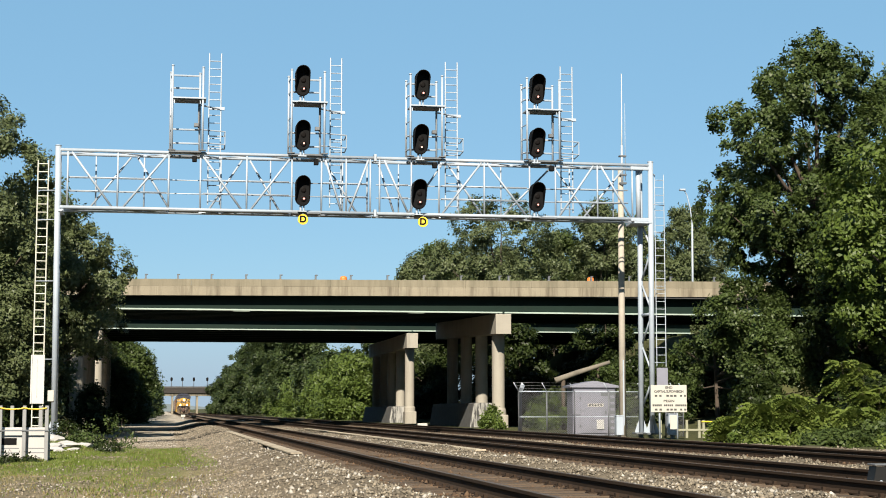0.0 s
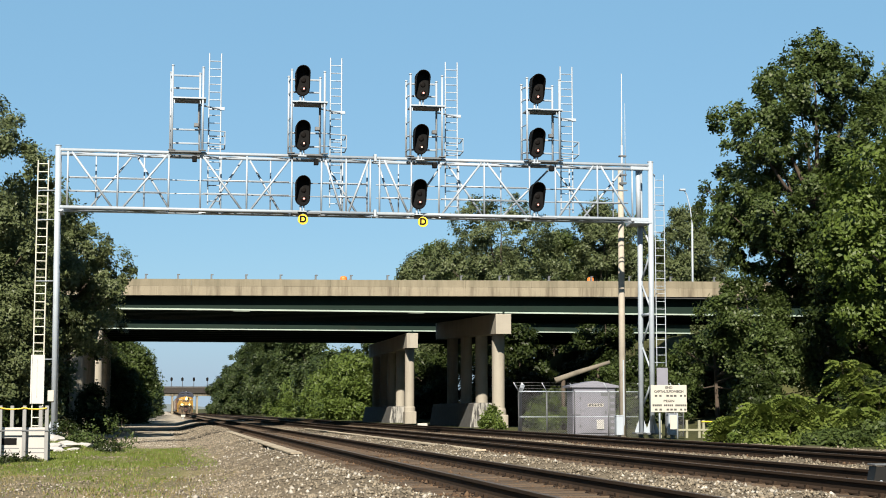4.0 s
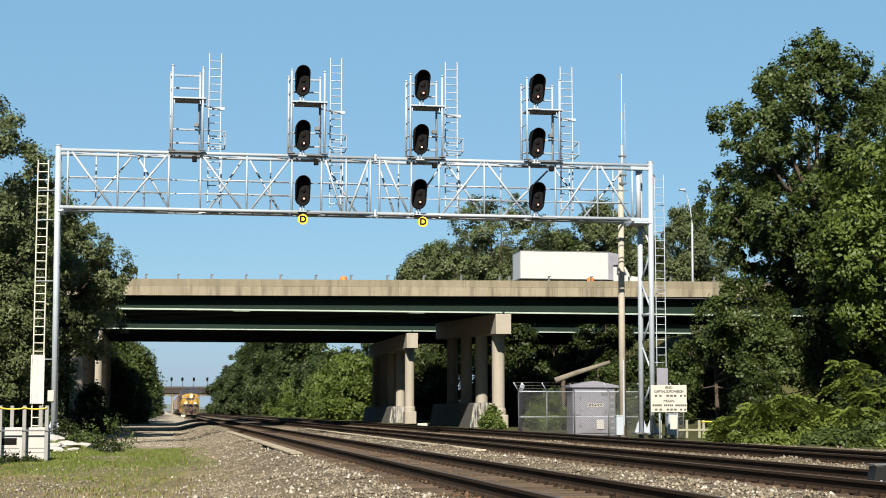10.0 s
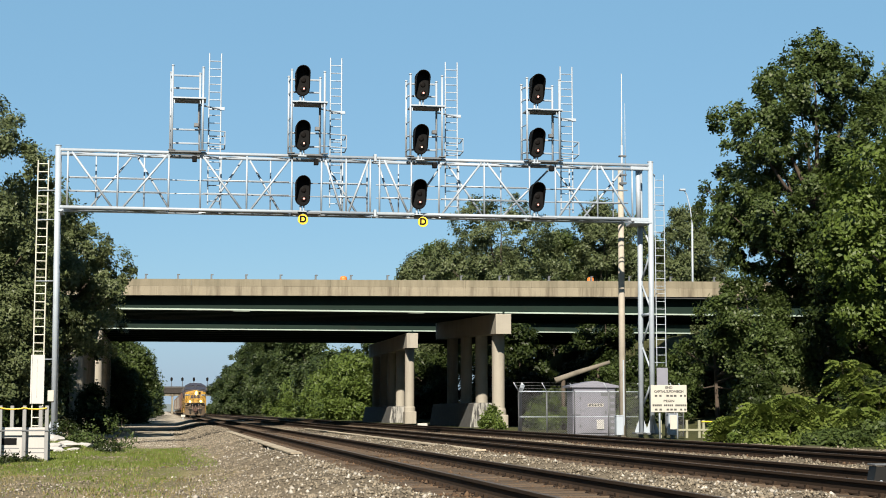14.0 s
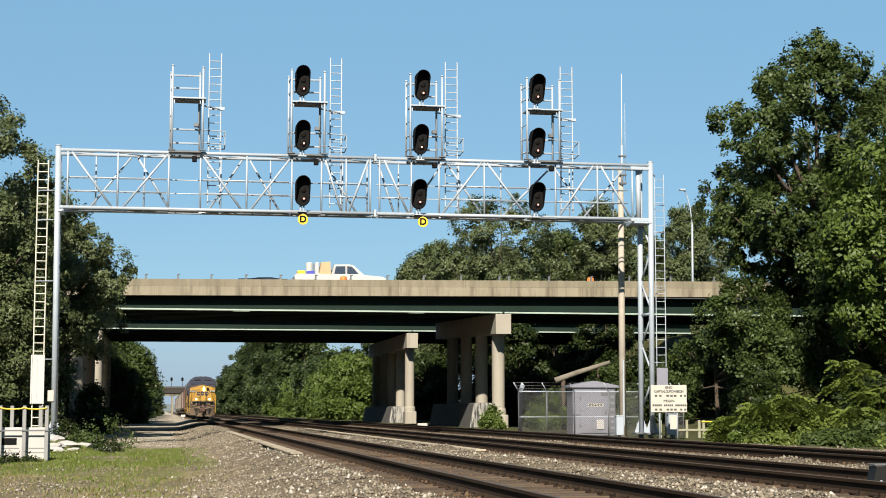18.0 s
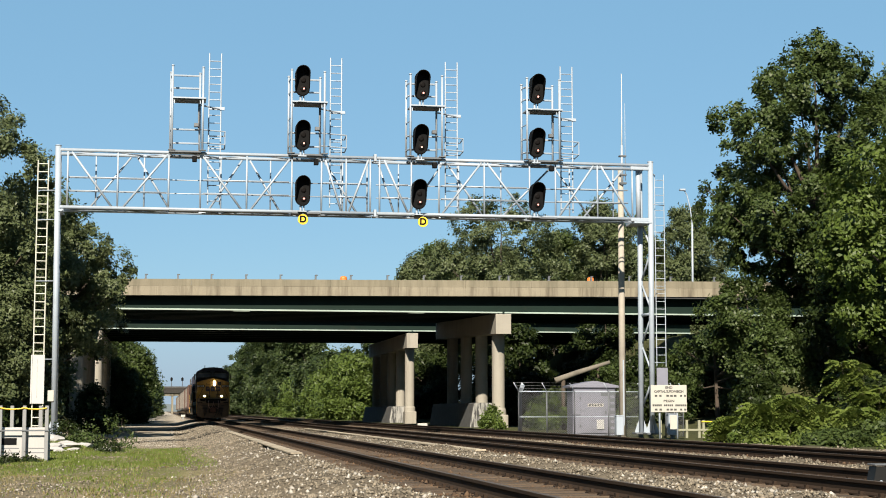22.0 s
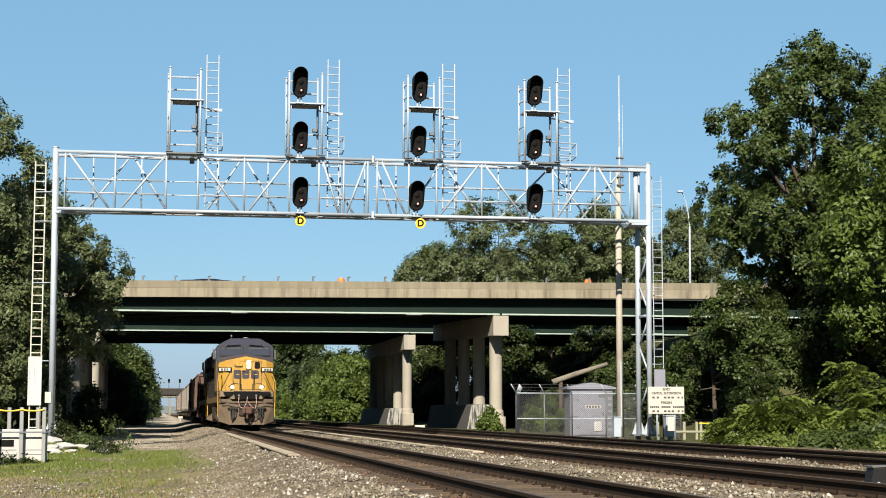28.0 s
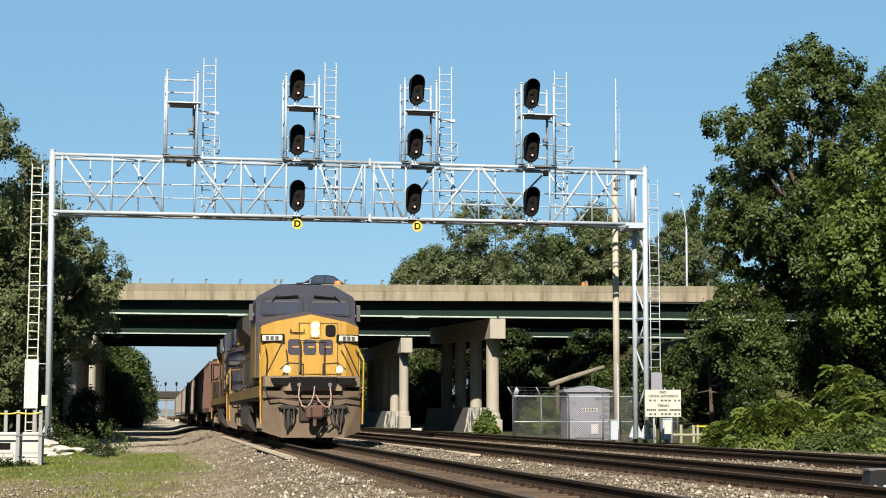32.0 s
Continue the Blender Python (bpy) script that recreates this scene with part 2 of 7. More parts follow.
def ground_mat():
    """Gravel, dirt and grass in patches, and a rusty tone between the rails."""
    m = bpy.data.materials.new("gravel_and_grass")
    m.use_nodes = True
    n, l = m.node_tree.nodes, m.node_tree.links
    b = n["Principled BSDF"]
    b.inputs["Roughness"].default_value, b.inputs["Specular IOR Level"].default_value = 0.95, 0.2
    pos = n.new("ShaderNodeNewGeometry").outputs["Position"]

    def noise_(scale, detail=6, rough=0.6):
        t = n.new("ShaderNodeTexNoise")
        t.inputs["Scale"].default_value, t.inputs["Detail"].default_value, t.inputs["Roughness"].default_value = scale, detail, rough
        l.new(pos, t.inputs["Vector"])
        return t.outputs["Fac"]

    def span(src, a, b_, c=0.0, d=1.0):
        r = n.new("ShaderNodeMapRange")
        for i, v in zip(("From Min", "From Max", "To Min", "To Max"), (a, b_, c, d)):
            r.inputs[i].default_value = v
        l.new(src, r.inputs["Value"])
        return r.outputs[0]

    def math_(op, a, b_):
        x = n.new("ShaderNodeMath")
        x.operation = op
        for i, v in enumerate((a, b_)):
            if isinstance(v, (int, float)):
                x.inputs[i].default_value = v
            else:
                l.new(v, x.inputs[i])
        return x.outputs[0]

    def mix(f, a, b_):
        x = n.new("ShaderNodeMix")
        x.data_type = "RGBA"
        for key, v in (("Factor", f), ("A", a), ("B", b_)):
            if isinstance(v, tuple):
                x.inputs[key].default_value = (*v, 1)
            else:
                l.new(v, x.inputs[key])
        return x.outputs["Result"]

    xyz = n.new("ShaderNodeSeparateXYZ")
    l.new(pos, xyz.inputs[0])
    wob = math_("MULTIPLY", math_("SUBTRACT", noise_(0.5), 0.5), 3.0)
    xx = math_("ADD", xyz.outputs[0], wob)
    cell = n.new("ShaderNodeTexVoronoi")
    cell.inputs["Scale"].default_value = 16
    l.new(pos, cell.inputs["Vector"])
    pebble = mix(span(cell.outputs["Color"], 0.0, 1.0), (0.068, 0.0568, 0.0424), (0.164, 0.1376, 0.1024))
    gravel = mix(span(noise_(1.3), 0.35, 0.7), pebble, (0.124, 0.1024, 0.0752))
    dirt = mix(span(noise_(3.0), 0.3, 0.7), (0.136, 0.1104, 0.072), (0.216, 0.1776, 0.1216))
    turf = mix(span(noise_(7.0), 0.3, 0.7), (0.056, 0.072, 0.016), (0.1104, 0.12, 0.0368))
    left_ = mix(span(noise_(0.9, 4), 0.42, 0.55), dirt, gravel)
    yy = math_("ADD", xyz.outputs[1], math_("MULTIPLY", wob, 2.0))
    sand = mix(span(noise_(2.4), 0.3, 0.7), (0.29, 0.258, 0.21), (0.42, 0.385, 0.325))
    left_ = mix(math_("MULTIPLY", span(yy, 57, 64), span(noise_(0.7, 4), 0.3, 0.48)), left_, sand)
    patch = math_("MULTIPLY", span(xx, 1.6, 0.2), math_("MULTIPLY", span(yy, 26, 42), span(yy, 60, 53)))
    patch = math_("MULTIPLY", patch, span(noise_(1.6, 5), 0.26, 0.44))
    col = mix(patch, left_, turf)
    stones = math_("MAXIMUM", math_("MULTIPLY", span(xx, 1.2, 2.2), span(yy, 112, 98)), span(xx, 2.2, 3.0))
    col = mix(stones, col, gravel)
    brown = mix(span(noise_(5.0), 0.3, 0.7), (0.040, 0.025, 0.014), (0.088, 0.055, 0.030))
    for centre in (4.38, 8.8, 13.2):
        away = math_("ABSOLUTE", math_("SUBTRACT", xyz.outputs[0], centre), 0.0)
        col = mix(math_("MULTIPLY", span(away, 1.5, 1.1), span(noise_(2.2, 5), 0.25, 0.5)), col, brown)
    wild = math_("MAXIMUM", span(xyz.outputs[0], 17, 19), math_("MULTIPLY", span(xyz.outputs[0], -3.5, -6), span(xyz.outputs[1], 60, 70)))
    wild = math_("MAXIMUM", wild, span(xyz.outputs[0], -9, -13))
    col = mix(wild, col, mix(span(noise_(2.0), 0.3, 0.7), (0.028, 0.0336, 0.0112), (0.068, 0.068, 0.0272)))
    l.new(col, b.inputs["Base Color"])
    bp = n.new("ShaderNodeBump")
    bp.inputs["Strength"].default_value, bp.inputs["Distance"].default_value = 0.8, 0.03
    l.new(cell.outputs["Distance"], bp.inputs["Height"])
    l.new(bp.outputs[0], b.inputs["Normal"])
    return m


GROUND = ground_mat()


# ---- building blocks ----
class Geo:
    """Collects vertices and faces of one mesh."""

    def __init__(self):
        self.v, self.f = [], []

    def poly(self, pts, centre=None):
        pts = [Vector(p) for p in pts]
        if centre is not None:
            nrm = (pts[1] - pts[0]).cross(pts[2] - pts[0])
            mid = sum(pts, Vector()) / len(pts)
            if nrm.dot(mid - Vector(centre)) < 0:
                pts.reverse()
        k = len(self.v)
        self.v += [tuple(p) for p in pts]
        self.f.append(tuple(range(k, k + len(pts))))
        return self

    def box(self, x0, x1, y0, y1, z0, z1, b=0.0, turn=None):
        c = Vector(((x0 + x1) / 2, (y0 + y1) / 2, (z0 + z1) / 2))
        h = Vector((abs(x1 - x0) / 2, abs(y1 - y0) / 2, abs(z1 - z0) / 2))
        b = min(b, 0.45 * min(h))
        k = len(self.v)
        sg = [(i, j, l_) for i in (-1, 1) for j in (-1, 1) for l_ in (-1, 1)]
        tri = 1 if b <= 0 else 3
        for s in sg:
            for a in range(tri):
                p = Vector([s[q] * (h[q] - (b if tri == 3 and q != a else 0)) for q in range(3)])
                self.v.append(tuple((turn @ p if turn else p) + c))
        at = {s: k + tri * i for i, s in enumerate(sg)}
        quads = ((0, 1, 2), (1, 2, 0), (2, 0, 1))
        for a, u, w in quads:
            for s in (-1, 1):
                ring = []
                for su, sw in ((-1, -1), (1, -1), (1, 1), (-1, 1)):
                    q = [0, 0, 0]
                    q[a], q[u], q[w] = s, su, sw
                    ring.append(at[tuple(q)] + (a if tri == 3 else 0))
                self.f.append(tuple(ring if s > 0 else ring[::-1]))
        if tri == 3:
            for a, u, w in quads:
                for su in (-1, 1):
                    for sw in (-1, 1):
                        q0, q1 = [0, 0, 0], [0, 0, 0]
                        q0[a], q1[a] = -1, 1
                        q0[u] = q1[u] = su
                        q0[w] = q1[w] = sw
                        q0, q1 = at[tuple(q0)], at[tuple(q1)]
                        ring = (q0 + u, q1 + u, q1 + w, q0 + w)
                        self.f.append(ring if su * sw < 0 else ring[::-1])
            for s in sg:
                ring = (at[s], at[s] + 1, at[s] + 2)
                self.f.append(ring if s[0] * s[1] * s[2] > 0 else ring[::-1])
        return self

    def tube(self, p, q, r, r2=None, n=8, caps=True):
        p, q = Vector(p), Vector(q)
        r2 = r if r2 is None else r2
        d = (q - p).normalized()
        u = d.orthogonal().normalized()
        w = d.cross(u)
        k = len(self.v)
        for c, rr in ((p, r), (q, r2)):
            for i in range(n):
                a = 2 * math.pi * i / n
                self.v.append(tuple(c + (u * math.cos(a) + w * math.sin(a)) * rr))
        for i in range(n):
            j = (i + 1) % n
            self.f.append((k + i, k + j, k + n + j, k + n + i))
        if caps:
            self.f.append(tuple(range(k + n - 1, k - 1, -1)))
            self.f.append(tuple(range(k + n, k + 2 * n)))
        return self

    def chain(self, pts, r, n=6):
        for a, b in zip(pts, pts[1:]):
            self.tube(a, b, r, n=n)
        return self

    def lathe(self, p, axis, prof, n=16):
        """Rings of (along, radius) round an axis."""
        p, d = Vector(p), Vector(axis).normalized()
        u = d.orthogonal().normalized()
        w = d.cross(u)
        k = len(self.v)
        for t, r in prof:
            for i in range(n):
                a = 2 * math.pi * i / n
                self.v.append(tuple(p + d * t + (u * math.cos(a) + w * math.sin(a)) * r))
        for s in range(len(prof) - 1):
            for i in range(n):
                j = (i + 1) % n
                self.f.append((k + s * n + i, k + s * n + j, k + (s + 1) * n + j, k + (s + 1) * n + i))
        self.f.append(tuple(range(k + n - 1, k - 1, -1)))
        self.f.append(tuple(range(k + (len(prof) - 1) * n, k + len(prof) * n)))
        return self

    def prism(self, pts, axis, a, b):
        """A flat outline of (u, w) pushed from a to b along an axis (x: y, z; y: x, z; z: x, y)."""
        put = {"x": lambda u, w, t: (t, u, w), "y": lambda u, w, t: (u, t, w), "z": lambda u, w, t: (u, w, t)}[axis]
        area = sum(p[0] * q[1] - q[0] * p[1] for p, q in zip(pts, pts[1:] + pts[:1]))
        if (area < 0) != (axis == "y"):
            pts = pts[::-1]
        if a > b:
            a, b = b, a
        k, n = len(self.v), len(pts)
        self.v += [put(u, w, a) for u, w in pts] + [put(u, w, b) for u, w in pts]
        self.f.append(tuple(range(k + n - 1, k - 1, -1)))
        self.f.append(tuple(range(k + n, k + 2 * n)))
        for i in range(n):
            j = (i + 1) % n
            self.f.append((k + i, k + j, k + n + j, k + n + i))
        return self

    def mesh(self, name, material, smooth=False):
        me = bpy.data.meshes.new(name)
        me.from_pydata(self.v, [], self.f)
        me.materials.append(material)
        if smooth:
            me.polygons.foreach_set("use_smooth", [True] * len(me.polygons))
        me.update()
        return me


def part(name, geo, material, parent=None, label="", smooth=False):
    """Links a mesh as one object under a thing or a part."""
    ob = new(name, geo if isinstance(geo, bpy.types.Mesh) else geo.mesh(name, material, smooth))
    if parent is not None:
        ob.parent = parent
    if label:
        ob["label"] = label
    return ob


def thing(name, label, category, at=(0, 0, 0), group="", kind="", rz=0):
    ob = new(name)
    ob.empty_display_size = 0.2
    ob.matrix_basis = pose(*at, 0, 0, rz)
    return tagged(ob, label, category, group, kind)


def quads_mesh(name, verts, material, per=4):
    """A mesh of loose faces from an array of (faces, corners, 3)."""
    k = len(verts)
    me = bpy.data.meshes.new(name)
    me.vertices.add(k * per)
    me.vertices.foreach_set("co", np.ascontiguousarray(verts, dtype=np.float32).ravel())
    me.loops.add(k * per)
    me.loops.foreach_set("vertex_index", np.arange(k * per, dtype=np.int32))
    me.polygons.add(k)
    me.polygons.foreach_set("loop_start", np.arange(0, k * per, per, dtype=np.int32))
    me.polygons.foreach_set("loop_total", np.full(k, per, dtype=np.int32))
    me.materials.append(material)
    me.update(calc_edges=True)
    return me


def words(name, text, size, material, parent, m, label="", width=None):
    """Built-in lettering as a thin mesh."""
    cu = bpy.data.curves.new(name, "FONT")
    cu.body, cu.size, cu.align_x, cu.align_y, cu.extrude = text, size, "CENTER", "CENTER", 0.002
    cu.offset = 0.005 * size / 0.125
    tmp = bpy.data.objects.new(name, cu)
    scene.collection.objects.link(tmp)
    bpy.context.view_layer.update()
    me = bpy.data.meshes.new_from_object(tmp.evaluated_get(bpy.context.evaluated_depsgraph_get()))
    bpy.data.objects.remove(tmp)
    me.materials.clear()
    me.materials.append(material)
    if width:
        xs = [v.co.x for v in me.vertices]
        k = width / (max(xs) - min(xs))
        for v in me.vertices:
            v.co.x *= k
    ob = part(name, me, material, parent, label)
    ob.matrix_basis = m
    return ob


# ---- the ground ----
TRACKS = (4.38, 8.8, 13.2)


def ramp(a, b, x):
    t = np.clip((x - a) / (b - a), 0, 1)
    return t * t * (3 - 2 * t)


def height(x, y):
    """The lie of the land: track bed, lower ground beside it, highway embankments at both ends of the bridges."""
    x, y = np.asarray(x, float), np.asarray(y, float)
    low = -0.62 + 0.06 * ramp(42, 62, y) + 0.32 * ramp(176, 230, y)
    z = low + (-0.19 - low) * ramp(0.9, 3.0, x)
    z = z + 0.44 * ramp(-1.9, -3.3, x) * ramp(47, 55, y) * ramp(76, 67, y)
    z = z - 0.10 * ramp(15.2, 17.0, x)
    # a low heap of ballast on the track's shoulder
    z = z + 0.2 * np.exp(-((x - 2.3) / 0.9) ** 2 - ((y - 84) / 13) ** 2)
    band = ramp(102, 107, y) * ramp(174, 164, y)
    z = z + band * (7.6 * ramp(-6.5, -17, x) + 7.9 * ramp(32, 43, x))
    z = z + 1.5 * ramp(24, 40, x) * (1 - band) + 1.2 * ramp(-9, -20, x) * (1 - band)
    z = z + 1.5 * ramp(200, 300, y) * (ramp(18, 30, x) + ramp(-8, -18, x))
    return z


def grid_lines(lo, hi, step, far_lo, far_hi):
    mid = list(np.arange(lo, hi + 1e-6, step))
    d, a = step * 1.5, []
    x = lo - d
    while x > far_lo:
        a.append(x)
        d *= 1.3
        x -= d
    d, b = step * 1.5, []
    x = hi + d
    while x < far_hi:
        b.append(x)
        d *= 1.3
        x += d
    return np.array([far_lo] + a[::-1] + mid + b + [far_hi])


gx, gy = grid_lines(-10, 24, 0.35, -1800, 1800), np.concatenate([grid_lines(9, 70, 0.35, -900, 71), grid_lines(72.8, 190, 0.8, 71.9, 2800)])
GX, GY = np.meshgrid(gx, gy)
GZ = height(GX, GY)
rnd = np.random.RandomState(3)
WAVES = [(rnd.uniform(0, 6.28), rnd.uniform(0.5, 5.0), rnd.uniform(0, 6.28)) for k in range(26)]


def relief(x, y):
    """Small humps and hollows of the loose ground."""
    r = np.zeros_like(np.asarray(x, float))
    for a, w, ph in WAVES:
        r = r + np.sin((x * math.cos(a) + y * math.sin(a)) * w + ph) * 0.016 / (0.5 + 0.25 * w)
    flat_ = np.max([ramp(1.9, 1.4, np.abs(x - c)) for c in TRACKS], axis=0)
    return r * (1 - 0.75 * flat_) * (1 - 0.85 * ramp(54, 64, y))


GZ = GZ + relief(GX, GY)
nx, ny = len(gx), len(gy)
idx = np.arange(nx * ny).reshape(ny, nx)
me = bpy.data.meshes.new("ground")
me.from_pydata(np.stack([GX, GY, GZ], -1).reshape(-1, 3).tolist(), [],
               np.stack([idx[:-1, :-1], idx[:-1, 1:], idx[1:, 1:], idx[1:, :-1]], -1).reshape(-1, 4).tolist())
me.materials.append(GROUND)
me.polygons.foreach_set("use_smooth", [True] * len(me.polygons))
tagged(new("ground", me), "gravel, dirt and patchy grass beside the railway", "ground", kind="structure")


# ---- railway tracks: rails on the ground's ties ----
def rail_geo(x, y0, y1):
    """A rail with foot, web and head, its top at z = 0."""
    prof = [(-0.07, -0.17), (0.07, -0.17), (0.07, -0.155), (0.012, -0.13), (0.012, -0.045), (0.036, -0.036), (0.036, -0.004), (-0.036, -0.004), (-0.036, -0.036), (-0.012, -0.045), (-0.012, -0.13), (-0.07, -0.155)]
    return Geo().prism([(x + a, b) for a, b in prof], "y", y0, y1)


tie_me = Geo().box(-1.29, 1.29, -0.115, 0.115, -0.18, 0, 0.012).mesh("tie", TIE)
tracks = []
for c in TRACKS:
    tr = thing("railway_track", "rusty steel rails on creosoted timber ties in ballast", "railway track", (c, 0, 0), "parallel tracks")
    for s in (-0.7525, 0.7525):
        r = part("rail", rail_geo(s, 6, 640), RAIL_RUST, tr, "rusty rail with a worn head")
        part("rail_head", Geo().box(s - 0.03, s + 0.03, 6, 640, -0.004, 0.0), RAIL_TOP, r)
    tracks.append(tr)

# ---- the signal gantry ----
GY0, GY1 = 60.3, 61.3
XL, XR = -4.05, 18.86
gantry = thing("signal_gantry", "galvanised steel signal bridge of trussed tubes across the tracks", "signal gantry", (0, GY0, 0))


def gp(name, a, b, r, label="", n=8, m=None, parent=None):
    """A tube of the gantry; y counts from its front plane."""
    return part(name, Geo().tube(a, b, r, n=n), m or GALV, parent or gantry, label, smooth=True)


for x, lean in ((XL, -0.08), (XR, 0.06)):
    side = 1 if x < 0 else -1
    for y, dx in ((0, 0.0), (GY1 - GY0, -0.04 if x < 0 else -0.14)):
        leg = part("leg", Geo().tube((x + dx - lean, y, -0.1), (x + dx + lean * 0, y, 10.62), 0.107, n=16).tube((x + dx, y, 10.62), (x + dx, y, 10.66), 0.118, n=16), GALV, gantry, smooth=True)
        part("base_plate", Geo().box(x + dx - lean - 0.3, x + dx - lean + 0.3, y - 0.3, y + 0.3, -0.12, -0.05, 0.01), GALV_DARK, gantry)
        for a in range(4):
            vx, vy = (0.28, 0) if a == 0 else (-0.28, 0) if a == 1 else (0, 0.28) if a == 2 else (0, -0.28)
            part("gusset", Geo().poly([(x + dx - lean, y, 0.75), (x + dx - lean + vx, y + vy, -0.05), (x + dx - lean, y, -0.05)]).poly([(x + dx - lean, y + 0.012, 0.75), (x + dx - lean, y + 0.012, -0.05), (x + dx - lean + vx + 0.012, y + vy, -0.05)]), GALV, gantry)
    zs = [0.9 + 1.25 * i for i in range(7)]
    for i, (z0, z1) in enumerate(zip(zs, zs[1:])):
        a, b = (0, GY1 - GY0) if i % 2 else (GY1 - GY0, 0)
        off = -0.04 if x < 0 else -0.14
        gp("leg_brace", (x + (off if a else 0), a, z0), (x + (off if b else 0), b, z1), 0.04)
    for z in (4.6, 8.34, 10.49):
        gp("leg_tie", (x, 0, z), (x + (-0.04 if x < 0 else -0.14), GY1 - GY0, z), 0.06)
    part("cap_angle", Geo().box(x - 0.72 if x > 0 else x, x if x > 0 else x + 0.2, -0.12, GY1 - GY0 + 0.12, 8.16, 8.24, 0.01), GALV, gantry)
for z in (10.25, 8.2):
    part("head_bracket", Geo().box(18.02, 18.8, -0.08, 0.02, z + 0.04, z + 0.18, 0.02), GALV, gantry)
part("hanger", Geo().tube((18.42, 0.25, 8.3), (18.42, 0.25, 10.4), 0.10, n=14), GALV, gantry, smooth=True)
for y in (0, GY1 - GY0):
    for z in (8.34, 10.49):
        for a, b in ((XL, 7.82), (7.86, XR)):
            gp("chord", (a, y, z), (b, y, z), 0.064, n=12)
for z in (10.35, 8.2):
    part("splice_flange", Geo().box(7.79, 7.89, -0.14, 0.14, z, z + 0.28, 0.01), GALV, gantry)
for x in (-3.69, -1.86, 0.02, 1.2, 2.94, 4.65, 5.78, 6.73, 7.66, 8.02, 9.26, 10.34, 12.13, 13.94, 14.98, 16.68, 18.1):
    gp("post", (x, 0, 8.34), (x, 0, 10.49), 0.036)
for x in (-2.7, -0.9, 2.0, 3.9, 6.7, 7.66, 8.9, 11.3, 13.0, 15.8, 17.6):
    gp("post", (x, GY1 - GY0, 8.34), (x, GY1 - GY0, 10.49), 0.03)
for t, b in ((-3.55, -2.08), (-0.02, -1.63), (1.26, 2.73), (4.61, 3.11), (5.91, 6.54), (7.59, 6.84), (8.2, 9.12), (12.02, 10.48), (12.24, 13.78), (16.52, 15.14), (16.82, 18.02)):
    gp("diagonal", (t, 0, 10.42), (b, 0, 8.4), 0.042)
for t, b in ((-1.4, -2.95), (-1.15, 0.1), (2.8, 1.5), (3.1, 4.3), (6.0, 7.3), (8.1, 8.75), (10.6, 9.2), (10.9, 12.3), (15.0, 13.0), (15.2, 16.7), (18.0, 16.3)):
    gp("diagonal", (t, GY1 - GY0, 10.42), (b, GY1 - GY0, 8.4), 0.04)
for i in range(16):
    x0 = XL + 0.3 + i * 1.43
    a, b = (0, GY1 - GY0) if i % 2 else (GY1 - GY0, 0)
    for z in (8.34, 10.49):
        gp("lacing", (x0, a, z), (x0 + 1.43, b, z), 0.026, n=6)
# walkway boards in the truss, and their hand rails
for a, b in ((XL + 0.3, 0.0), (1.25, 4.6), (5.8, 7.6), (8.05, 9.2), (10.4, 13.9), (15.0, 18.0)):
    part("walkway", Geo().box(a, b, 0.14, 0.86, 8.36, 8.40, 0.008), GALV_DARK, gantry, "grey steel grating")
    for z in (9.49, 8.98):
        gp("hand_rail", (a + 0.05, 0.1, z), (b - 0.05, 0.1, z), 0.026, n=6)
for z in (9.58, 9.06):
    for a, b in ((XL + 0.3, 7.7), (8.0, 18.0)):
        gp("hand_rail", (a, 0.92, z), (b, 0.92, z), 0.021, n=6)
for x in (0.6, 5.2, 9.8, 14.45):
    part("signal_bracket", Geo().box(x - 0.6, x + 0.6, -0.26, 0.16, 10.47, 10.55, 0.02), GALV_DARK, gantry, "dark steel bracket")
    part("signal_bracket", Geo().box(x - 0.6, x + 0.6, 0.84, 1.1, 10.47, 10.55, 0.02), GALV_DARK, gantry, "dark steel bracket")
    part("signal_bracket", Geo().box(x - 0.56, x + 0.56, -0.16, 0.3, 8.25, 8.32, 0.02), GALV_DARK, gantry, "dark steel bracket")
    part("junction_box", Geo().box(x + 0.28, x + 0.46, -0.1, 0.1, 10.16, 10.38, 0.02), BLACK, gantry, "small black box")


def ladder(parent, x0, x1, y, z0, z1, pitch=0.305, first=0.15, m=None, r=0.027):
    lad = part("ladder", Geo().tube((x0, y, z0), (x0, y, z1), r, n=6).tube((x1, y, z0), (x1, y, z1), r, n=6), m or GALV, parent)
    z = z0 + first
    while z < z1 - 0.02:
        part("rung", Geo().tube((x0, y, z), (x1, y, z), min(0.021, r * 0.75), n=5), m or GALV, lad)
        z += pitch
    return lad


LADDER = mat("cream_ladder_paint", (0.448, 0.448, 0.384), 0.6, 0.1, 0.1, 3.0)
ladder(gantry, -4.80, -4.42, 0.45, 0.1, 10.15, m=LADDER, r=0.026)
ladder(gantry, 19.24, 19.62, 0.7, 2.55, 10.25, m=GALV, r=0.018)
for z in (2.7, 5.6, 7.9, 9.0):
    gp("ladder_tie", (XL, 0.3, z), (-4.8, 0.45, z), 0.02, n=5)
    gp("ladder_tie", (XR, 0.3, z), (19.62, 0.7, z), 0.02, n=5)
part("ladder_guard", Geo().box(-4.87, -4.38, 0.36, 0.42, 1.06, 2.86, 0.01).box(-4.87, -4.82, 0.34, 0.5, 1.06, 2.86).box(-4.43, -4.38, 0.34, 0.5, 1.06, 2.86).box(-4.66, -4.64, 0.345, 0.36, 1.3, 2.7), WHITE_PAINT, gantry, "white sheet-metal climbing guard")
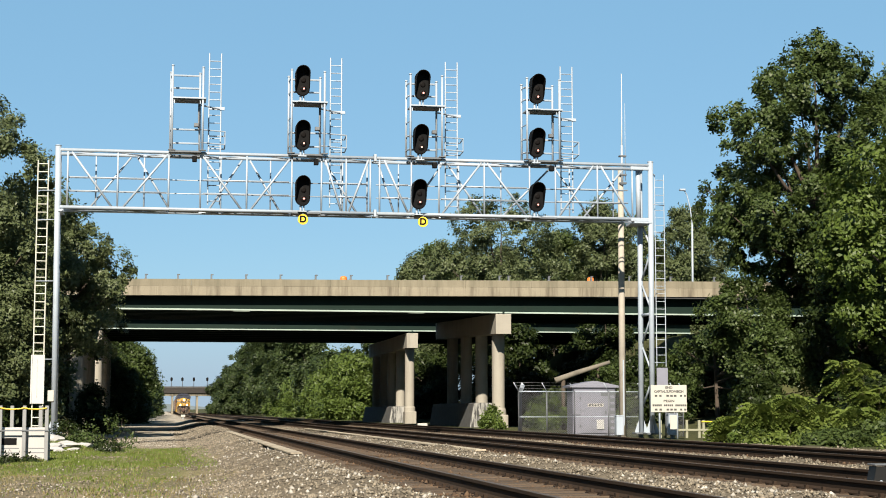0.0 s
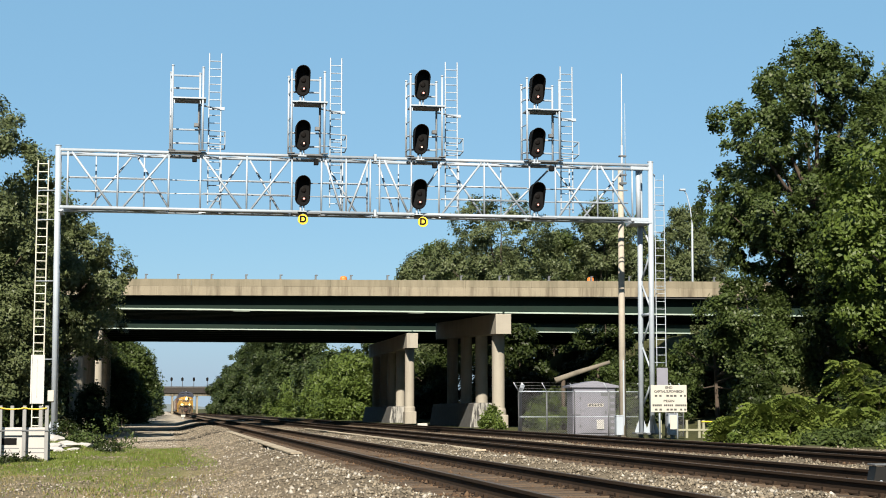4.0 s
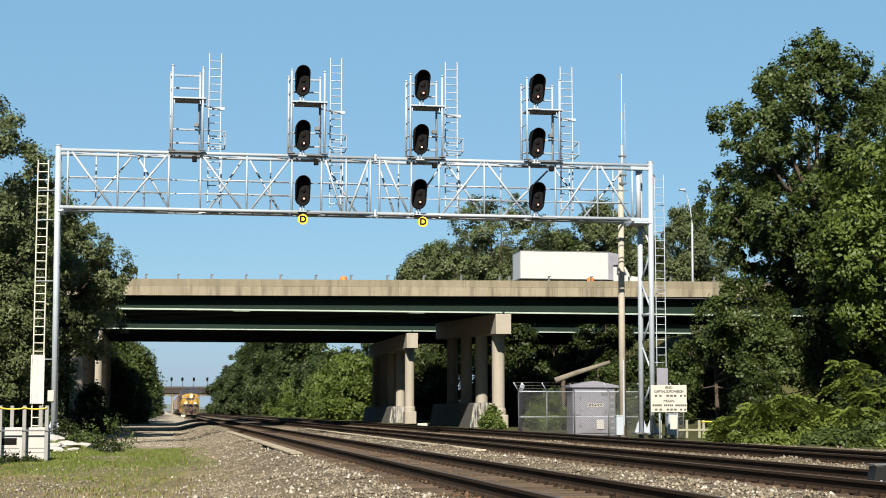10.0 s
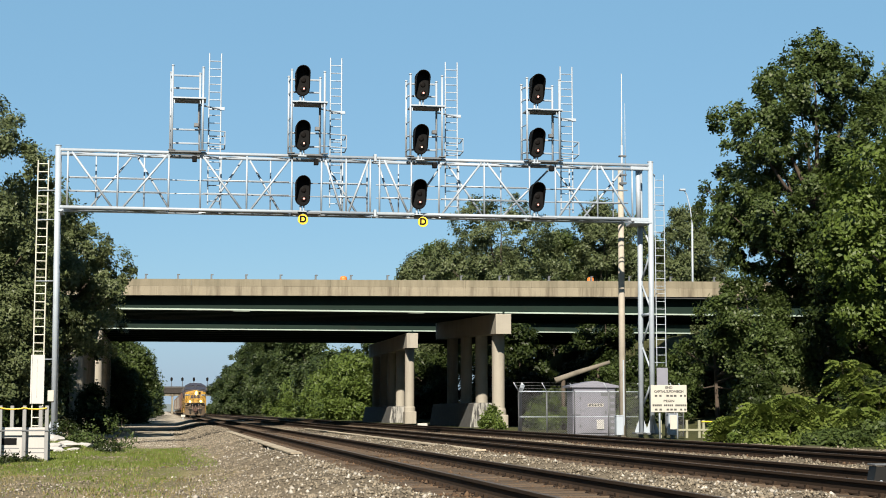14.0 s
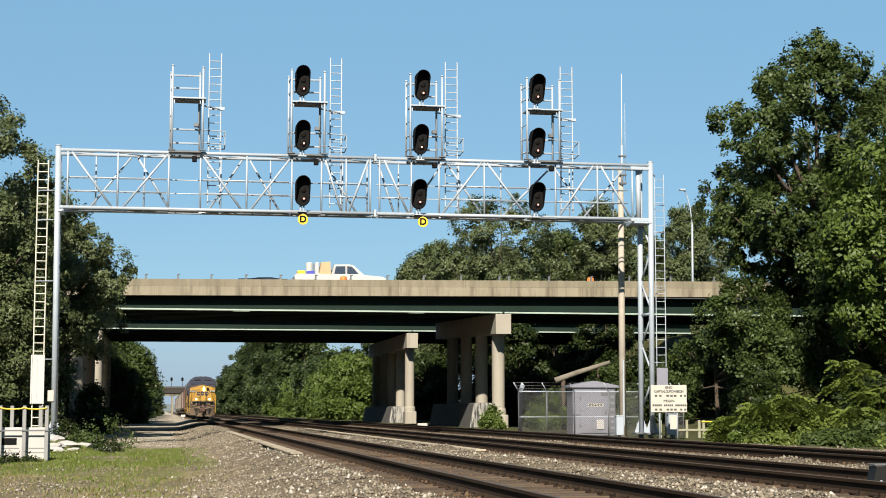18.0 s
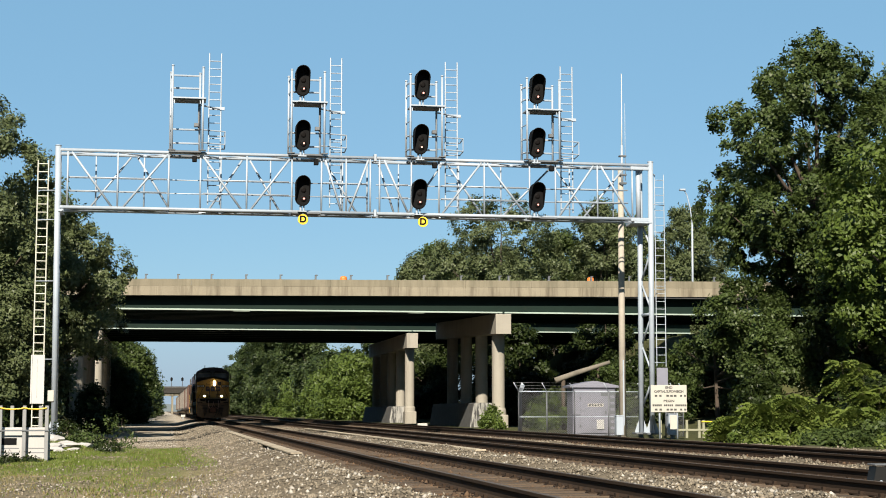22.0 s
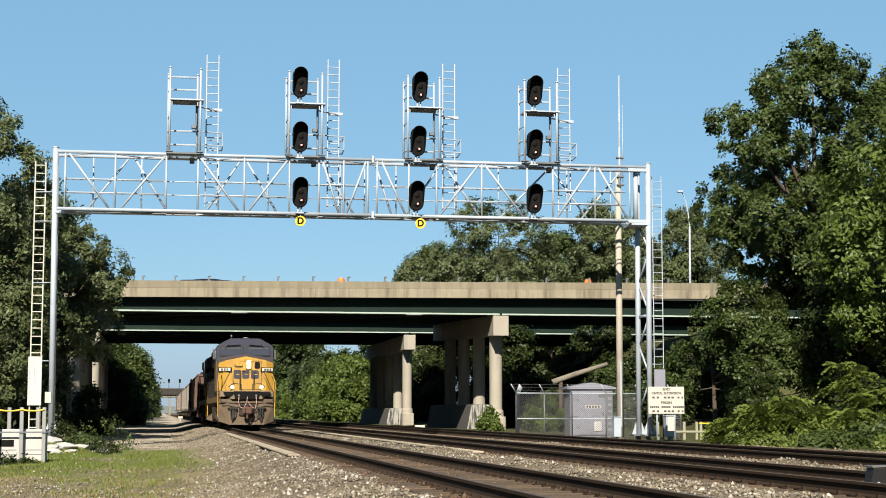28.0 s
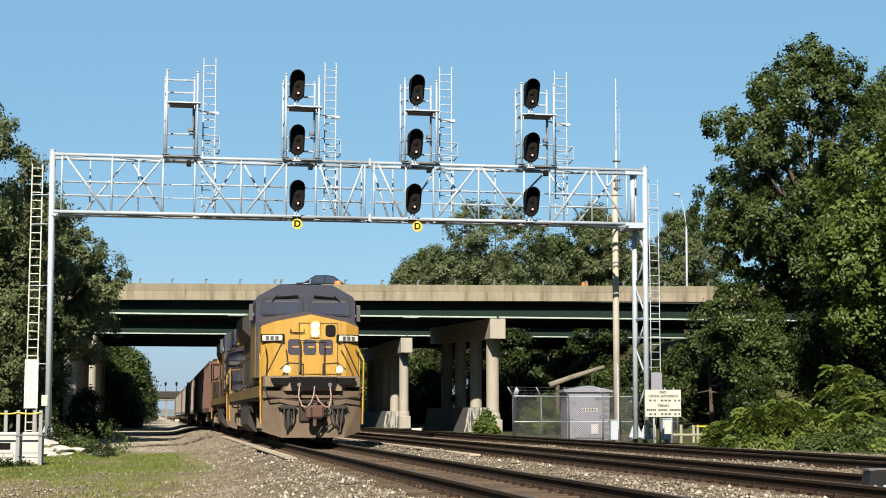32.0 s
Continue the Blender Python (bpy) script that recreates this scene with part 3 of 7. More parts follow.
part("ladder_guard", Geo().box(19.2, 19.66, 0.6, 0.64, 1.3, 2.5, 0.01), SILVER_HUT, gantry)
part("plate", Geo().box(XL - 0.16, XL + 0.06, -0.15, -0.125, 1.15, 1.55, 0.004), SIGN_WHITE, gantry, "small white plate on the leg")
part("ladder_cage", Geo().chain([(19.24, 0.7, 10.2), (19.0, 0.2, 10.2), (18.9, 0.1, 10.2)], 0.02), GALV, gantry)


# ---- masts on the gantry ----
def mast(x0, x1, lx0, lx1, group="signal masts"):
    m = thing("signal_mast", "galvanised tube frame with platform and ladder on the gantry", "signal mast", (x0, GY0, 10.55), group)
    w = x1 - x0
    for x, y, top in ((0, -0.2, 3.22), (w, -0.2, 3.18), (-0.06, 0.55, 3.1), (w - 0.1, 0.55, 3.1)):
        p = part("post", Geo().tube((x, y, 0), (x, y, top), 0.042, n=10).tube((x, y, top), (x, y, top + 0.05), 0.055, n=10), GALV, m, smooth=True)
        part("foot", Geo().box(x - 0.13, x + 0.13, y - 0.1, y + 0.1, 0, 0.04, 0.008), GALV_DARK, p)
    for z, y in ((3.02, 0.55), (2.53, 0.55), (0.93, 0.55), (0.40, 0.55)):
        part("rail", Geo().tube((0, y, z), (w - 0.1, y, z), 0.036, n=6), GALV, m)
    for z in (2.92, 2.42, 1.4, 0.85, 0.32):
        part("side_rail", Geo().tube((0, -0.2, z), (-0.06, 0.55, z + 0.02), 0.022, n=6), GALV, m)
    plat = part("platform", Geo().box(0.0, w + 0.12, -0.28, 0.62, 1.98, 2.04, 0.01), GALV, m)
    part("grating", Geo().box(0.08, w - 0.02, -0.2, 0.56, 1.95, 1.977), GALV_DARK, plat)
    for x in (0.06, w - 0.12):
        part("knee", Geo().prism([(-0.2, 1.98), (0.1, 1.98), (-0.2, 1.80)], "x", x, x + 0.03), GALV, m)
    part("cable_pipe", Geo().tube((w - 0.14, 0.3, 0.9), (w - 0.14, 0.3, 1.88), 0.035, n=6), GALV_DARK, m)
    part("box", Geo().box(w - 0.32, w - 0.14, 0.2, 0.4, 1.0, 1.14, 0.01), GALV_DARK, m)
    lad = ladder(m, lx0 - x0, lx1 - x0, 1.3, -1.85, 4.1)
    part("ladder_stay", Geo().tube((w - 0.1, 0.55, 1.9), (lx1 - x0, 1.3, 1.9), 0.03, n=6).box(lx0 - x0, lx1 - x0 + 0.15, 1.24, 1.3, 1.86, 1.98, 0.01), GALV, m)
    for z in (0.95, 0.45):
        part("cage_hoop", Geo().chain([(w - 0.05, 0.55, z), (lx1 - x0 + 0.16, 0.9, z), (lx1 - x0 + 0.16, 1.6, z - 0.06), (lx0 - x0, 1.6, z - 0.06)], 0.024), GALV, m)
    part("cage_upright", Geo().tube((lx1 - x0 + 0.16, 0.9, 0.45), (lx1 - x0 + 0.16, 0.9, 0.95), 0.02, n=5), GALV, m)
    return m


MASTS = ((0.11, 1.25, 1.51, 1.97), (4.6, 5.86, 6.23, 6.67), (9.19, 10.43, 10.82, 11.3), (13.81, 15.11, 15.53, 16.02))
for row in MASTS:
    mast(*row)


# ---- signal heads ----
def capsule(w, h, n=10):
    r = w / 2
    return [(r * math.cos(a), h / 2 - r + r * math.sin(a)) for a in [math.pi * i / n for i in range(n + 1)]] + \
           [(r * math.cos(a), -h / 2 + r + r * math.sin(a)) for a in [math.pi + math.pi * i / n for i in range(n + 1)]]


def shell(outer, inner, y0, y1):
    """A hollow tube wall between two outlines of equal count."""
    g, n = Geo(), len(outer)
    for i in range(n):
        j = (i + 1) % n
        o, p, a, b = outer[i], outer[j], inner[i], inner[j]
        g.poly([(o[0], y0, o[1]), (p[0], y0, p[1]), (p[0], y1, p[1]), (o[0], y1, o[1])])
        g.poly([(a[0], y0, a[1]), (a[0], y1, a[1]), (b[0], y1, b[1]), (b[0], y0, b[1])])
        g.poly([(o[0], y0, o[1]), (a[0], y0, a[1]), (b[0], y0, b[1]), (p[0], y0, p[1])])
    return g


def signal_head(x, z):
    h = thing("railway_signal", "black elongated hooded railway signal with one dim red lens", "railway signal", (x, 59.75, z), "railway signals")
    part("backplate", Geo().prism(capsule(0.57, 1.13), "y", 0.18, 0.22), BLACK, h)
    part("housing", Geo().prism(capsule(0.46, 1.0), "y", 0.22, 0.5), BLACK, h)
    # the hood is deep at the top and shallow towards the foot
    out, inn = capsule(0.55, 1.11), capsule(0.50, 1.06)
    g, n = Geo(), len(out)
    for i in range(n):
        j = (i + 1) % n
        f = lambda q: 0.18 - 0.42 * max(0.0, min(1.0, (q[1] + 0.50) / 0.7))
        o, p, a, b = out[i], out[j], inn[i], inn[j]
        yo, yp = f(o), f(p)
        g.poly([(o[0], yo, o[1]), (p[0], yp, p[1]), (p[0], 0.18, p[1]), (o[0], 0.18, o[1])])
        g.poly([(a[0], yo, a[1]), (a[0], 0.18, a[1]), (b[0], 0.18, b[1]), (b[0], yp, b[1])])
        g.poly([(o[0], yo, o[1]), (a[0], yo, a[1]), (b[0], yp, b[1]), (p[0], yp, p[1])])
    part("hood", g, BLACK, h)
    part("lens", Geo().lathe((0.03, 0.17, 0.05), (0, -1, 0), [(0, 0.1), (0.02, 0.1), (0.035, 0.06)], 14), LENS, h)
    part("lens", Geo().lathe((0.03, 0.17, -0.28), (0, -1, 0), [(0, 0.12), (0.02, 0.12), (0.035, 0.07)], 14), LENS, h)
    part("lit_lens", Geo().lathe((0.05, 0.13, -0.29), (0, -1, 0), [(0, 0.036), (0.012, 0.036)], 12), LAMP_RED, h, "pale red lit lens")
    part("mount", Geo().tube((-0.06, 0.3, -0.78), (-0.06, 0.3, -0.5), 0.045).tube((0.06, 0.3, -0.74), (0.06, 0.3, -0.5), 0.03).box(-0.16, 0.16, 0.2, 0.42, -0.78, -0.74), GALV, h, "pale steel mounting pipe")
    return h


first = signal_head(4.99, 13.32)
for x, z in ((5.01, 11.21), (5.03, 9.09), (9.61, 13.31), (9.55, 11.19), (9.49, 9.06), (14.16, 13.32), (14.14, 11.19), (14.13, 9.06)):
    copy_thing(first, pose(x, 59.75, z))
for x in (5.06, 9.67):
    d = thing("letter_sign", "round yellow plate with a black letter D below the signal", "sign", (x, 60.0, 8.02), "letter signs")
    part("plate", Geo().lathe((0, 0, 0), (0, 1, 0), [(0, 0.195), (0.01, 0.2), (0.02, 0.195)], 28), SIGN_YELLOW, d)
    words("letter", "D", 0.35, BLACK, d, pose(0, -0.005, 0, 90, 0, 0))
    part("bracket", Geo().box(-0.02, 0.02, 0.02, 0.04, 0, 0.32), GALV_DARK, d)


# ---- the two highway bridges ----
def bridge(y0, y1, z_top, z_fl, x0, x1, girders, posts, grade=0.009, tilt=0.0):
    """A deck on green steel girders: front face at y0. z_top is the parapet's top, z_fl the girders' underside."""
    b = thing("highway_bridge", "concrete highway overpass on dark green steel girders", "bridge", (0, y0, 0), "highway bridges")
    ramped = lambda x: z_top + grade * (x - 16)
    n = 16
    xs = [x0 + (x1 - x0) * i / n for i in range(n + 1)]
    deck_z = lambda x: ramped(x) - 0.98
    rise, crest = 0.09, 10.0
    # deck slab, its underside level and its top banked
    g = Geo()
    for a, c in zip(xs, xs[1:]):
        w = y1 - y0
        pa, pb = ([(0.05, z_fl + 1.02), (w - 0.05, z_fl + 1.02 + tilt * w), (w - 0.05, deck_z(e) + rise * crest), (crest, deck_z(e) + rise * crest), (0.05, deck_z(e) - 0.02)] for e in (a, c))
        mid = ((a + c) / 2, w / 2, z_fl + 1.3)
        for i in range(5):
            j = (i + 1) % 5
            g.poly([(a, *pa[i]), (a, *pa[j]), (c, *pb[j]), (c, *pb[i])], mid)
    part("deck", g, ASPHALT, b, "asphalt roadway on a concrete slab")
    for y, s in ((0, 1), (y1 - y0, -1)):
        lift = 0 if s > 0 else rise * crest
        # parapet in cast lengths with open joints, a slab edge below
        for a, c in zip(xs, xs[1:]):
            za, zc = ramped(a) + lift, ramped(c) + lift
            for name, paint, o, t, lo, hi, e in (("parapet", CONCRETE_TOP, 0.0, 0.30, 0.43, 0.0, 0.004), ("fascia", CONCRETE, -0.03, 0.40, z_top - z_fl - 0.98, 0.44, 0.003)):
                gg = Geo()
                ya, yb = y + s * o, y + s * (o + t)
                p = [(a + e, ya, za - lo), (c - e, ya, zc - lo), (c - e, ya, zc - hi), (a + e, ya, za - hi)]
                q = [(v[0], yb, v[2]) for v in p]
                mid = ((a + c) / 2, (ya + yb) / 2, za - (lo + hi) / 2)
                gg.poly(p, mid).poly(q, mid)
                for i in range(4):
                    j = (i + 1) % 4
                    gg.poly([p[i], p[j], q[j], q[i]], mid)
                part(name, gg, paint, b, "weathered tan concrete " + name)
    for k in range(girders):
        y = 0.75 + (y1 - y0 - 1.5) * k / (girders - 1)
        base = z_fl
        z_fl = base + tilt * y
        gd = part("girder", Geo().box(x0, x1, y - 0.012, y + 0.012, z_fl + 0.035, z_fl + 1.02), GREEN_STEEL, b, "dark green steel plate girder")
        # the front flange's sunlight is in its pale colour; inner ones stay dark
        part("flange", Geo().box(x0, x1, y - 0.21, y + 0.21, z_fl - (0.03 if k == 0 else 0), z_fl + 0.06), FLANGE_LIT if k == 0 else GREEN_STEEL, gd, "lower flange with sunlight put into its pale green" if k == 0 else "")
        z_fl = base
    for x in np.arange(x0 + 3, x1, 6.5):
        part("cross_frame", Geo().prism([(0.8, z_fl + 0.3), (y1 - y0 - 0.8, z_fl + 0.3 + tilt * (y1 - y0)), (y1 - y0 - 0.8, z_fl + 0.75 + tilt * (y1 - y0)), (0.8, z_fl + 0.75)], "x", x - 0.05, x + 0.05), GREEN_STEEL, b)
    for x in posts:
        z = ramped(x)
        part("railing_post", Geo().box(x - 0.05, x + 0.05, 0.06, 0.22, z - 0.02, z + 0.27, 0.01).box(x - 0.05, x + 0.13, 0.05, 0.23, z + 0.25, z + 0.31, 0.01).box(x - 0.1, x + 0.1, 0.04, 0.24, z - 0.005, z + 0.02), GALV_DARK, b, "short grey steel railing post")
    return b


near = bridge(98.0, 121.5, 8.93, 6.95, -24, 44, 9, (-1.24, 0.69, 2.71, 4.81, 6.92, 9.09, 11.27, 13.57, 15.86, 18.23, 20.7, 21.29, 23.9, 26.67, 29.18, 31.93, 34.86), tilt=0.028)
far = bridge(135.3, 162.0, 10.15, 7.65, -26, 46, 8, (), 0.0)
# splice plates on the near girder
for x in (4.6, 15.5):
    part("splice_plate", Geo().box(x - 0.5, x + 0.5, 0.52, 0.99, 6.89, 6.918), FLANGE_LIT, near)


def bent(x, y0, y1, z_cap, cap_d=1.26, cap_w=0.98, tilt=0.0, radius=0.41, label="tan concrete bridge pier with round columns and a cap beam"):
    """A row of round columns under a cap beam, on a low crash wall."""
    p = thing("bridge_pier", label, "bridge pier", (x, y0, 0), "bridge piers")
    L, w = y1 - y0, cap_w / 2
    part("cap_beam", Geo().prism([(0, z_cap - cap_d), (L, z_cap - cap_d + tilt * L), (L, z_cap + tilt * L), (0.04, z_cap), (0, z_cap - 0.04)], "x", -w, w), CONCRETE_PIER, p)
    part("bearing", Geo().box(-0.25, 0.25, 0.3, 0.8, z_cap, z_cap + 0.1).box(-0.06, 0.06, -0.02, 0.06, z_cap, z_cap + 0.22), GREEN_STEEL, p)
    for i in range(5):
        y = 1.95 + 5.5 * i
        if y < L - 0.5:
            part("column", Geo().tube((0.06, y, -0.6), (0.06, y, z_cap - cap_d + tilt * y), radius, n=28, caps=False), CONCRETE_PIER, p, smooth=True)
    return p


bent(21.03, 98.5, 121.2, 6.9, tilt=0.028)
bent(20.95, 135.7, 161.6, 7.46)
bent(-5.68, 135.7, 161.6, 7.46)
bent(-5.4, 98.5, 121.2, 6.9, tilt=0.028)
for x, y0, y1, h, hw in ((20.85, 104.7, 121, 1.34, 0.72), (20.6, 141.9, 161, 1.2, 0.72)):
    w = thing("crash_wall", "stained grey concrete crash wall at the pier, darkened for shade", "concrete wall", (x, y0, 0), "crash walls")
    # shade is put into the wall's dark colour, sun into its end's pale one
    part("wall", Geo().prism([(-hw - 0.12, -0.3), (hw, -0.3), (hw, h - 0.05), (hw - 0.08, h), (-hw + 0.25, h), (-hw + 0.16, h - 0.06)], "y", 0, y1 - y0), CONCRETE_SHADED, w)
    part("wall_end", Geo().prism([(-hw - 0.1, -0.3), (hw - 0.01, -0.3), (hw - 0.04, h - 0.05), (hw - 0.12, h - 0.01), (-hw + 0.3, h - 0.02), (-hw + 0.19, h - 0.07)], "y", -0.06, 0.0), CONCRETE_END_LIT, w, "spalled end face in a sunlit pale colour")
for x, y, h in ((21.1, 100.45, 0.55), (21.02, 137.65, 0.75)):
    ft = thing("column_footing", "pale concrete footing block of the bridge column", "footing", (x, y, 0), "column footings")
    part("block", Geo().box(-0.5, 0.5, -0.7, 0.55, -0.4, h, 0.05), CONCRETE_PIER, ft)
    part("collar", Geo().lathe((0, 0, h), (0, 0, 1), [(0, 0.5), (0.3, 0.48), (0.45, 0.42)], 20), CONCRETE_PIER, ft)
# highway embankment roads beyond the bridges, where the vehicles come from and go to
for x0, x1, z in ((-330, -24, 8.22), (44, 420, 8.83)):
    rd = new("road", Geo().box(x0, x1, 98.5, 121.5, 5.5, z).mesh("road", ASPHALT))
    tagged(rd, "asphalt highway on its embankment", "road", kind="structure")


# ---- trees ----
def unit(a):
    return a / (np.linalg.norm(a, axis=1)[:, None] + 1e-9)


def sprays(rs, h, w, lo, count, shape, lobes):
    """Centres and outward ways of leafy sprays on the big lobes of a crown."""
    envf = {"round": lambda v: math.sqrt(max(0.05, 1 - (1.9 * v - 0.80) ** 2 / 1.25)),
            "tall": lambda v: min(1, 0.72 + v) * max(0.06, 1 - max(0, v - 0.42) ** 1.5 * 1.75),
            "low": lambda v: math.sqrt(max(0.02, 1 - v ** 2))}.get(shape) or (lambda v: float(np.interp(v, np.linspace(0, 1, len(shape)), shape)))
    cs, rr, oo = [], [], []
    for i in range(lobes):
        u = (i + rs.rand()) / lobes
        R = w * rs.uniform(0.10, 0.19) * (1.1 - 0.35 * u)
        a = i * 2.4 + rs.uniform(-0.6, 0.6)
        rad = max(0.0, envf(u) * w / 2 - R * 0.8) * (1 - 0.6 * rs.rand() ** 2)
        cs.append((rad * math.cos(a), rad * math.sin(a), lo + R * 0.5 + (h - lo - R * 1.3) * u))
        rr.append(R)
        oo.append((math.cos(a), math.sin(a), 0.3))
    cs, rr, oo = np.array(cs), np.array(rr), np.array(oo)
    pick = rs.choice(lobes, count, p=rr ** 2 / (rr ** 2).sum())
    d = unit(rs.normal(size=(count, 3)) + oo[pick] * 0.45)
    deep_in = rs.rand(count) < 0.2
    c = cs[pick] + d * (rr[pick] * np.where(deep_in, 0.15 + 0.45 * rs.rand(count), 0.78 + 0.36 * rs.rand(count)))[:, None] * np.array([1, 1, 0.85])
    return c, d


def crown_quads(rs, c, out, n, spray, size):
    """Single leaves round the sprays, as small folded diamonds."""
    pick = rs.randint(0, len(c), n)
    o = out[pick]
    side = unit(np.cross(o, rs.normal(size=(n, 3))))
    r = spray * (0.7 + 0.6 * rs.rand(len(c)))[pick]
    pos = c[pick] + o * (np.clip(rs.normal(size=n), -1.7, 1.5) * 0.42 * r)[:, None] + side * (np.clip(np.abs(rs.normal(size=n)), 0, 1.7) * 0.66 * r)[:, None]
    pos[:, 2] -= 0.10 * r
    nor = unit(o * 0.8 + rs.normal(size=(n, 3)) * 0.42 + np.array([0, 0, 0.5]))
    t = unit(np.cross(nor, rs.normal(size=(n, 3))))
    b = np.cross(nor, t)
    s = size * (0.55 + 0.9 * rs.rand(n))[:, None]
    return np.stack([pos - t * s, pos - b * s * 0.55 - nor * s * 0.2, pos + t * s, pos + b * s * 0.55 - nor * s * 0.2], 1)


def tree(x, y, h, w, seed, leaf, n, size, lo=0.15, shape="round", name="tree", label="", bark=None, count=420, spray=0.55, group="trees", limbs=12, lobes=34):
    rs = np.random.RandomState(seed)
    z = float(height(x, y)) - 0.1
    t = thing(name, label, "bush" if name == "bush" else "tree", (x, y, z), group)
    c, out = sprays(rs, h - spray * 0.5, w, lo * h, count, shape, lobes)
    g = Geo()
    top = Vector((rs.uniform(-0.3, 0.3), rs.uniform(-0.3, 0.3), h * 0.8))
    r0 = 0.018 * h
    pts = [Vector((0, 0, 0)), Vector((rs.uniform(-0.1, 0.1), 0, h * 0.25)), Vector((rs.uniform(-0.25, 0.25), rs.uniform(-0.2, 0.2), h * 0.5)), top]
    for i, (a, b) in enumerate(zip(pts, pts[1:])):
        g.tube(a, b, r0 * (1 - 0.3 * i), r0 * (1 - 0.3 * (i + 1)), n=9, caps=False)
    part("trunk", g, bark or BARK, t, smooth=True)
    for j in range(limbs):
        tip = Vector(c[int(rs.rand() * count)])
        s = min(0.95, max(0.0, tip.z / h * 0.8 - 0.2))
        base = pts[1].lerp(top, s)
        mid = base.lerp(tip, 0.55) + Vector((0, 0, -0.03 * h * rs.rand()))
        part("limb", Geo().tube(base, mid, r0 * 0.4, r0 * 0.22, n=6, caps=False).tube(mid, tip, r0 * 0.22, r0 * 0.06, n=5, caps=False), bark or BARK, t, smooth=True)
    part("crown", quads_mesh("crown", crown_quads(rs, c, out, n, spray, size), leaf), leaf, t)
    return t


RIGHT = "tall leafy green tree beside the railway"
# right of the tracks, before the bridge
tree(32.7, 76, 19.9, 12.4, 11, LEAF_MID, 150000, 0.10, 0.26, (0.45, 0.7, 0.88, 0.98, 1, 1, 0.99, 0.93, 0.8, 0.58, 0.16), label=RIGHT, count=760, spray=0.46, lobes=84, limbs=28)
tree(39.9, 82, 19.2, 8.6, 12, LEAF_MID, 60000, 0.105, 0.15, (0.7, 0.9, 1, 1, 0.95, 0.85, 0.7, 0.3), label=RIGHT, count=520, spray=0.52, lobes=50)
tree(31.4, 62, 12.9, 9.0, 13, LEAF_LIGHT, 50000, 0.105, 0.24, (0.6, 0.9, 1, 1, 1, 1, 0.97, 0.9, 0.75, 0.3), label="bright green broad-leaved tree at the edge of the woods", count=420, spray=0.45, lobes=44)
tree(30.3, 85, 7.8, 6.2, 14, LEAF_MID, 17000, 0.095, 0.08, (1, 1, 0.95, 0.9, 0.75, 0.6, 0.5, 0.35, 0.1), label="young green tree before the overpass", count=74, spray=0.42, lobes=26)
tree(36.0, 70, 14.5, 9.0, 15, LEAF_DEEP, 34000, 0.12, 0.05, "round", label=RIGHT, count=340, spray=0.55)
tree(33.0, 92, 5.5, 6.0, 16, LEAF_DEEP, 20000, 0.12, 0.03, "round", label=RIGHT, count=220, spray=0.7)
tree(28.6, 93, 4.6, 4.0, 17, LEAF_DEEP, 14000, 0.11, 0.02, "low", label="small green tree by the overpass, leaves darkened for its shade", count=160, spray=0.6)
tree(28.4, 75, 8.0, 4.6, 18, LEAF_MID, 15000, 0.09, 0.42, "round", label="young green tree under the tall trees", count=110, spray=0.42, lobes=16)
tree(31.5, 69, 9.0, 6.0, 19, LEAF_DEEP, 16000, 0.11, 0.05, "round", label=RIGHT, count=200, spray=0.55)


def sumac(x, y, h, w, seed, leaf, tips=26):
    """A thicket of rosettes of drooping feathered fronds on thin stems."""
    rs = np.random.RandomState(seed)
    t = thing("bush", "dense bright green sumac thicket by the track", "bush", (x, y, float(height(x, y)) - 0.1), "bushes")
    g, out = Geo(), []
    for i in range(tips):
        u, a = rs.rand() ** 0.6, rs.uniform(0, 6.28)
        R = w / 2 * math.sqrt(max(0.05, 1 - (u * 0.95) ** 2)) * rs.uniform(0.45, 1.0)
        top = np.array([R * math.cos(a), R * math.sin(a), 0.15 + u * (h - 0.3)])
        g.tube((top[0] * 0.7, top[1] * 0.7, max(0, top[2] - 0.7)), tuple(top), 0.012, 0.006, n=4, caps=False)
        for k in range(rs.randint(8, 12)):
            b = rs.uniform(0, 6.28)
            L = rs.uniform(0.42, 0.78)
            way = np.array([math.cos(b), math.sin(b), rs.uniform(-0.1, 0.8)])
            way /= np.linalg.norm(way)
            side = np.cross(way, (0, 0, 1.0))
            side /= np.linalg.norm(side)
            for j in range(8):
                f = (j + 1.5) / 9
                c = top + way * L * f - np.array([0, 0, 0.62 * L * f * f])
                for sg in (-1, 1):
                    d = side * sg + way * 0.45 + np.array([0, 0, -0.75 + rs.normal() * 0.3])
                    d = d / np.linalg.norm(d) * (0.20 * (1.15 - 0.6 * f))
                    n_ = way * 0.05
                    out.append((c, c + d * 0.5 + n_, c + d, c + d * 0.5 - n_))
    part("stems", g, BARK, t)["kind"] = "stuff"
    part("foliage", quads_mesh("foliage", np.array(out), leaf), leaf, t)
    return t


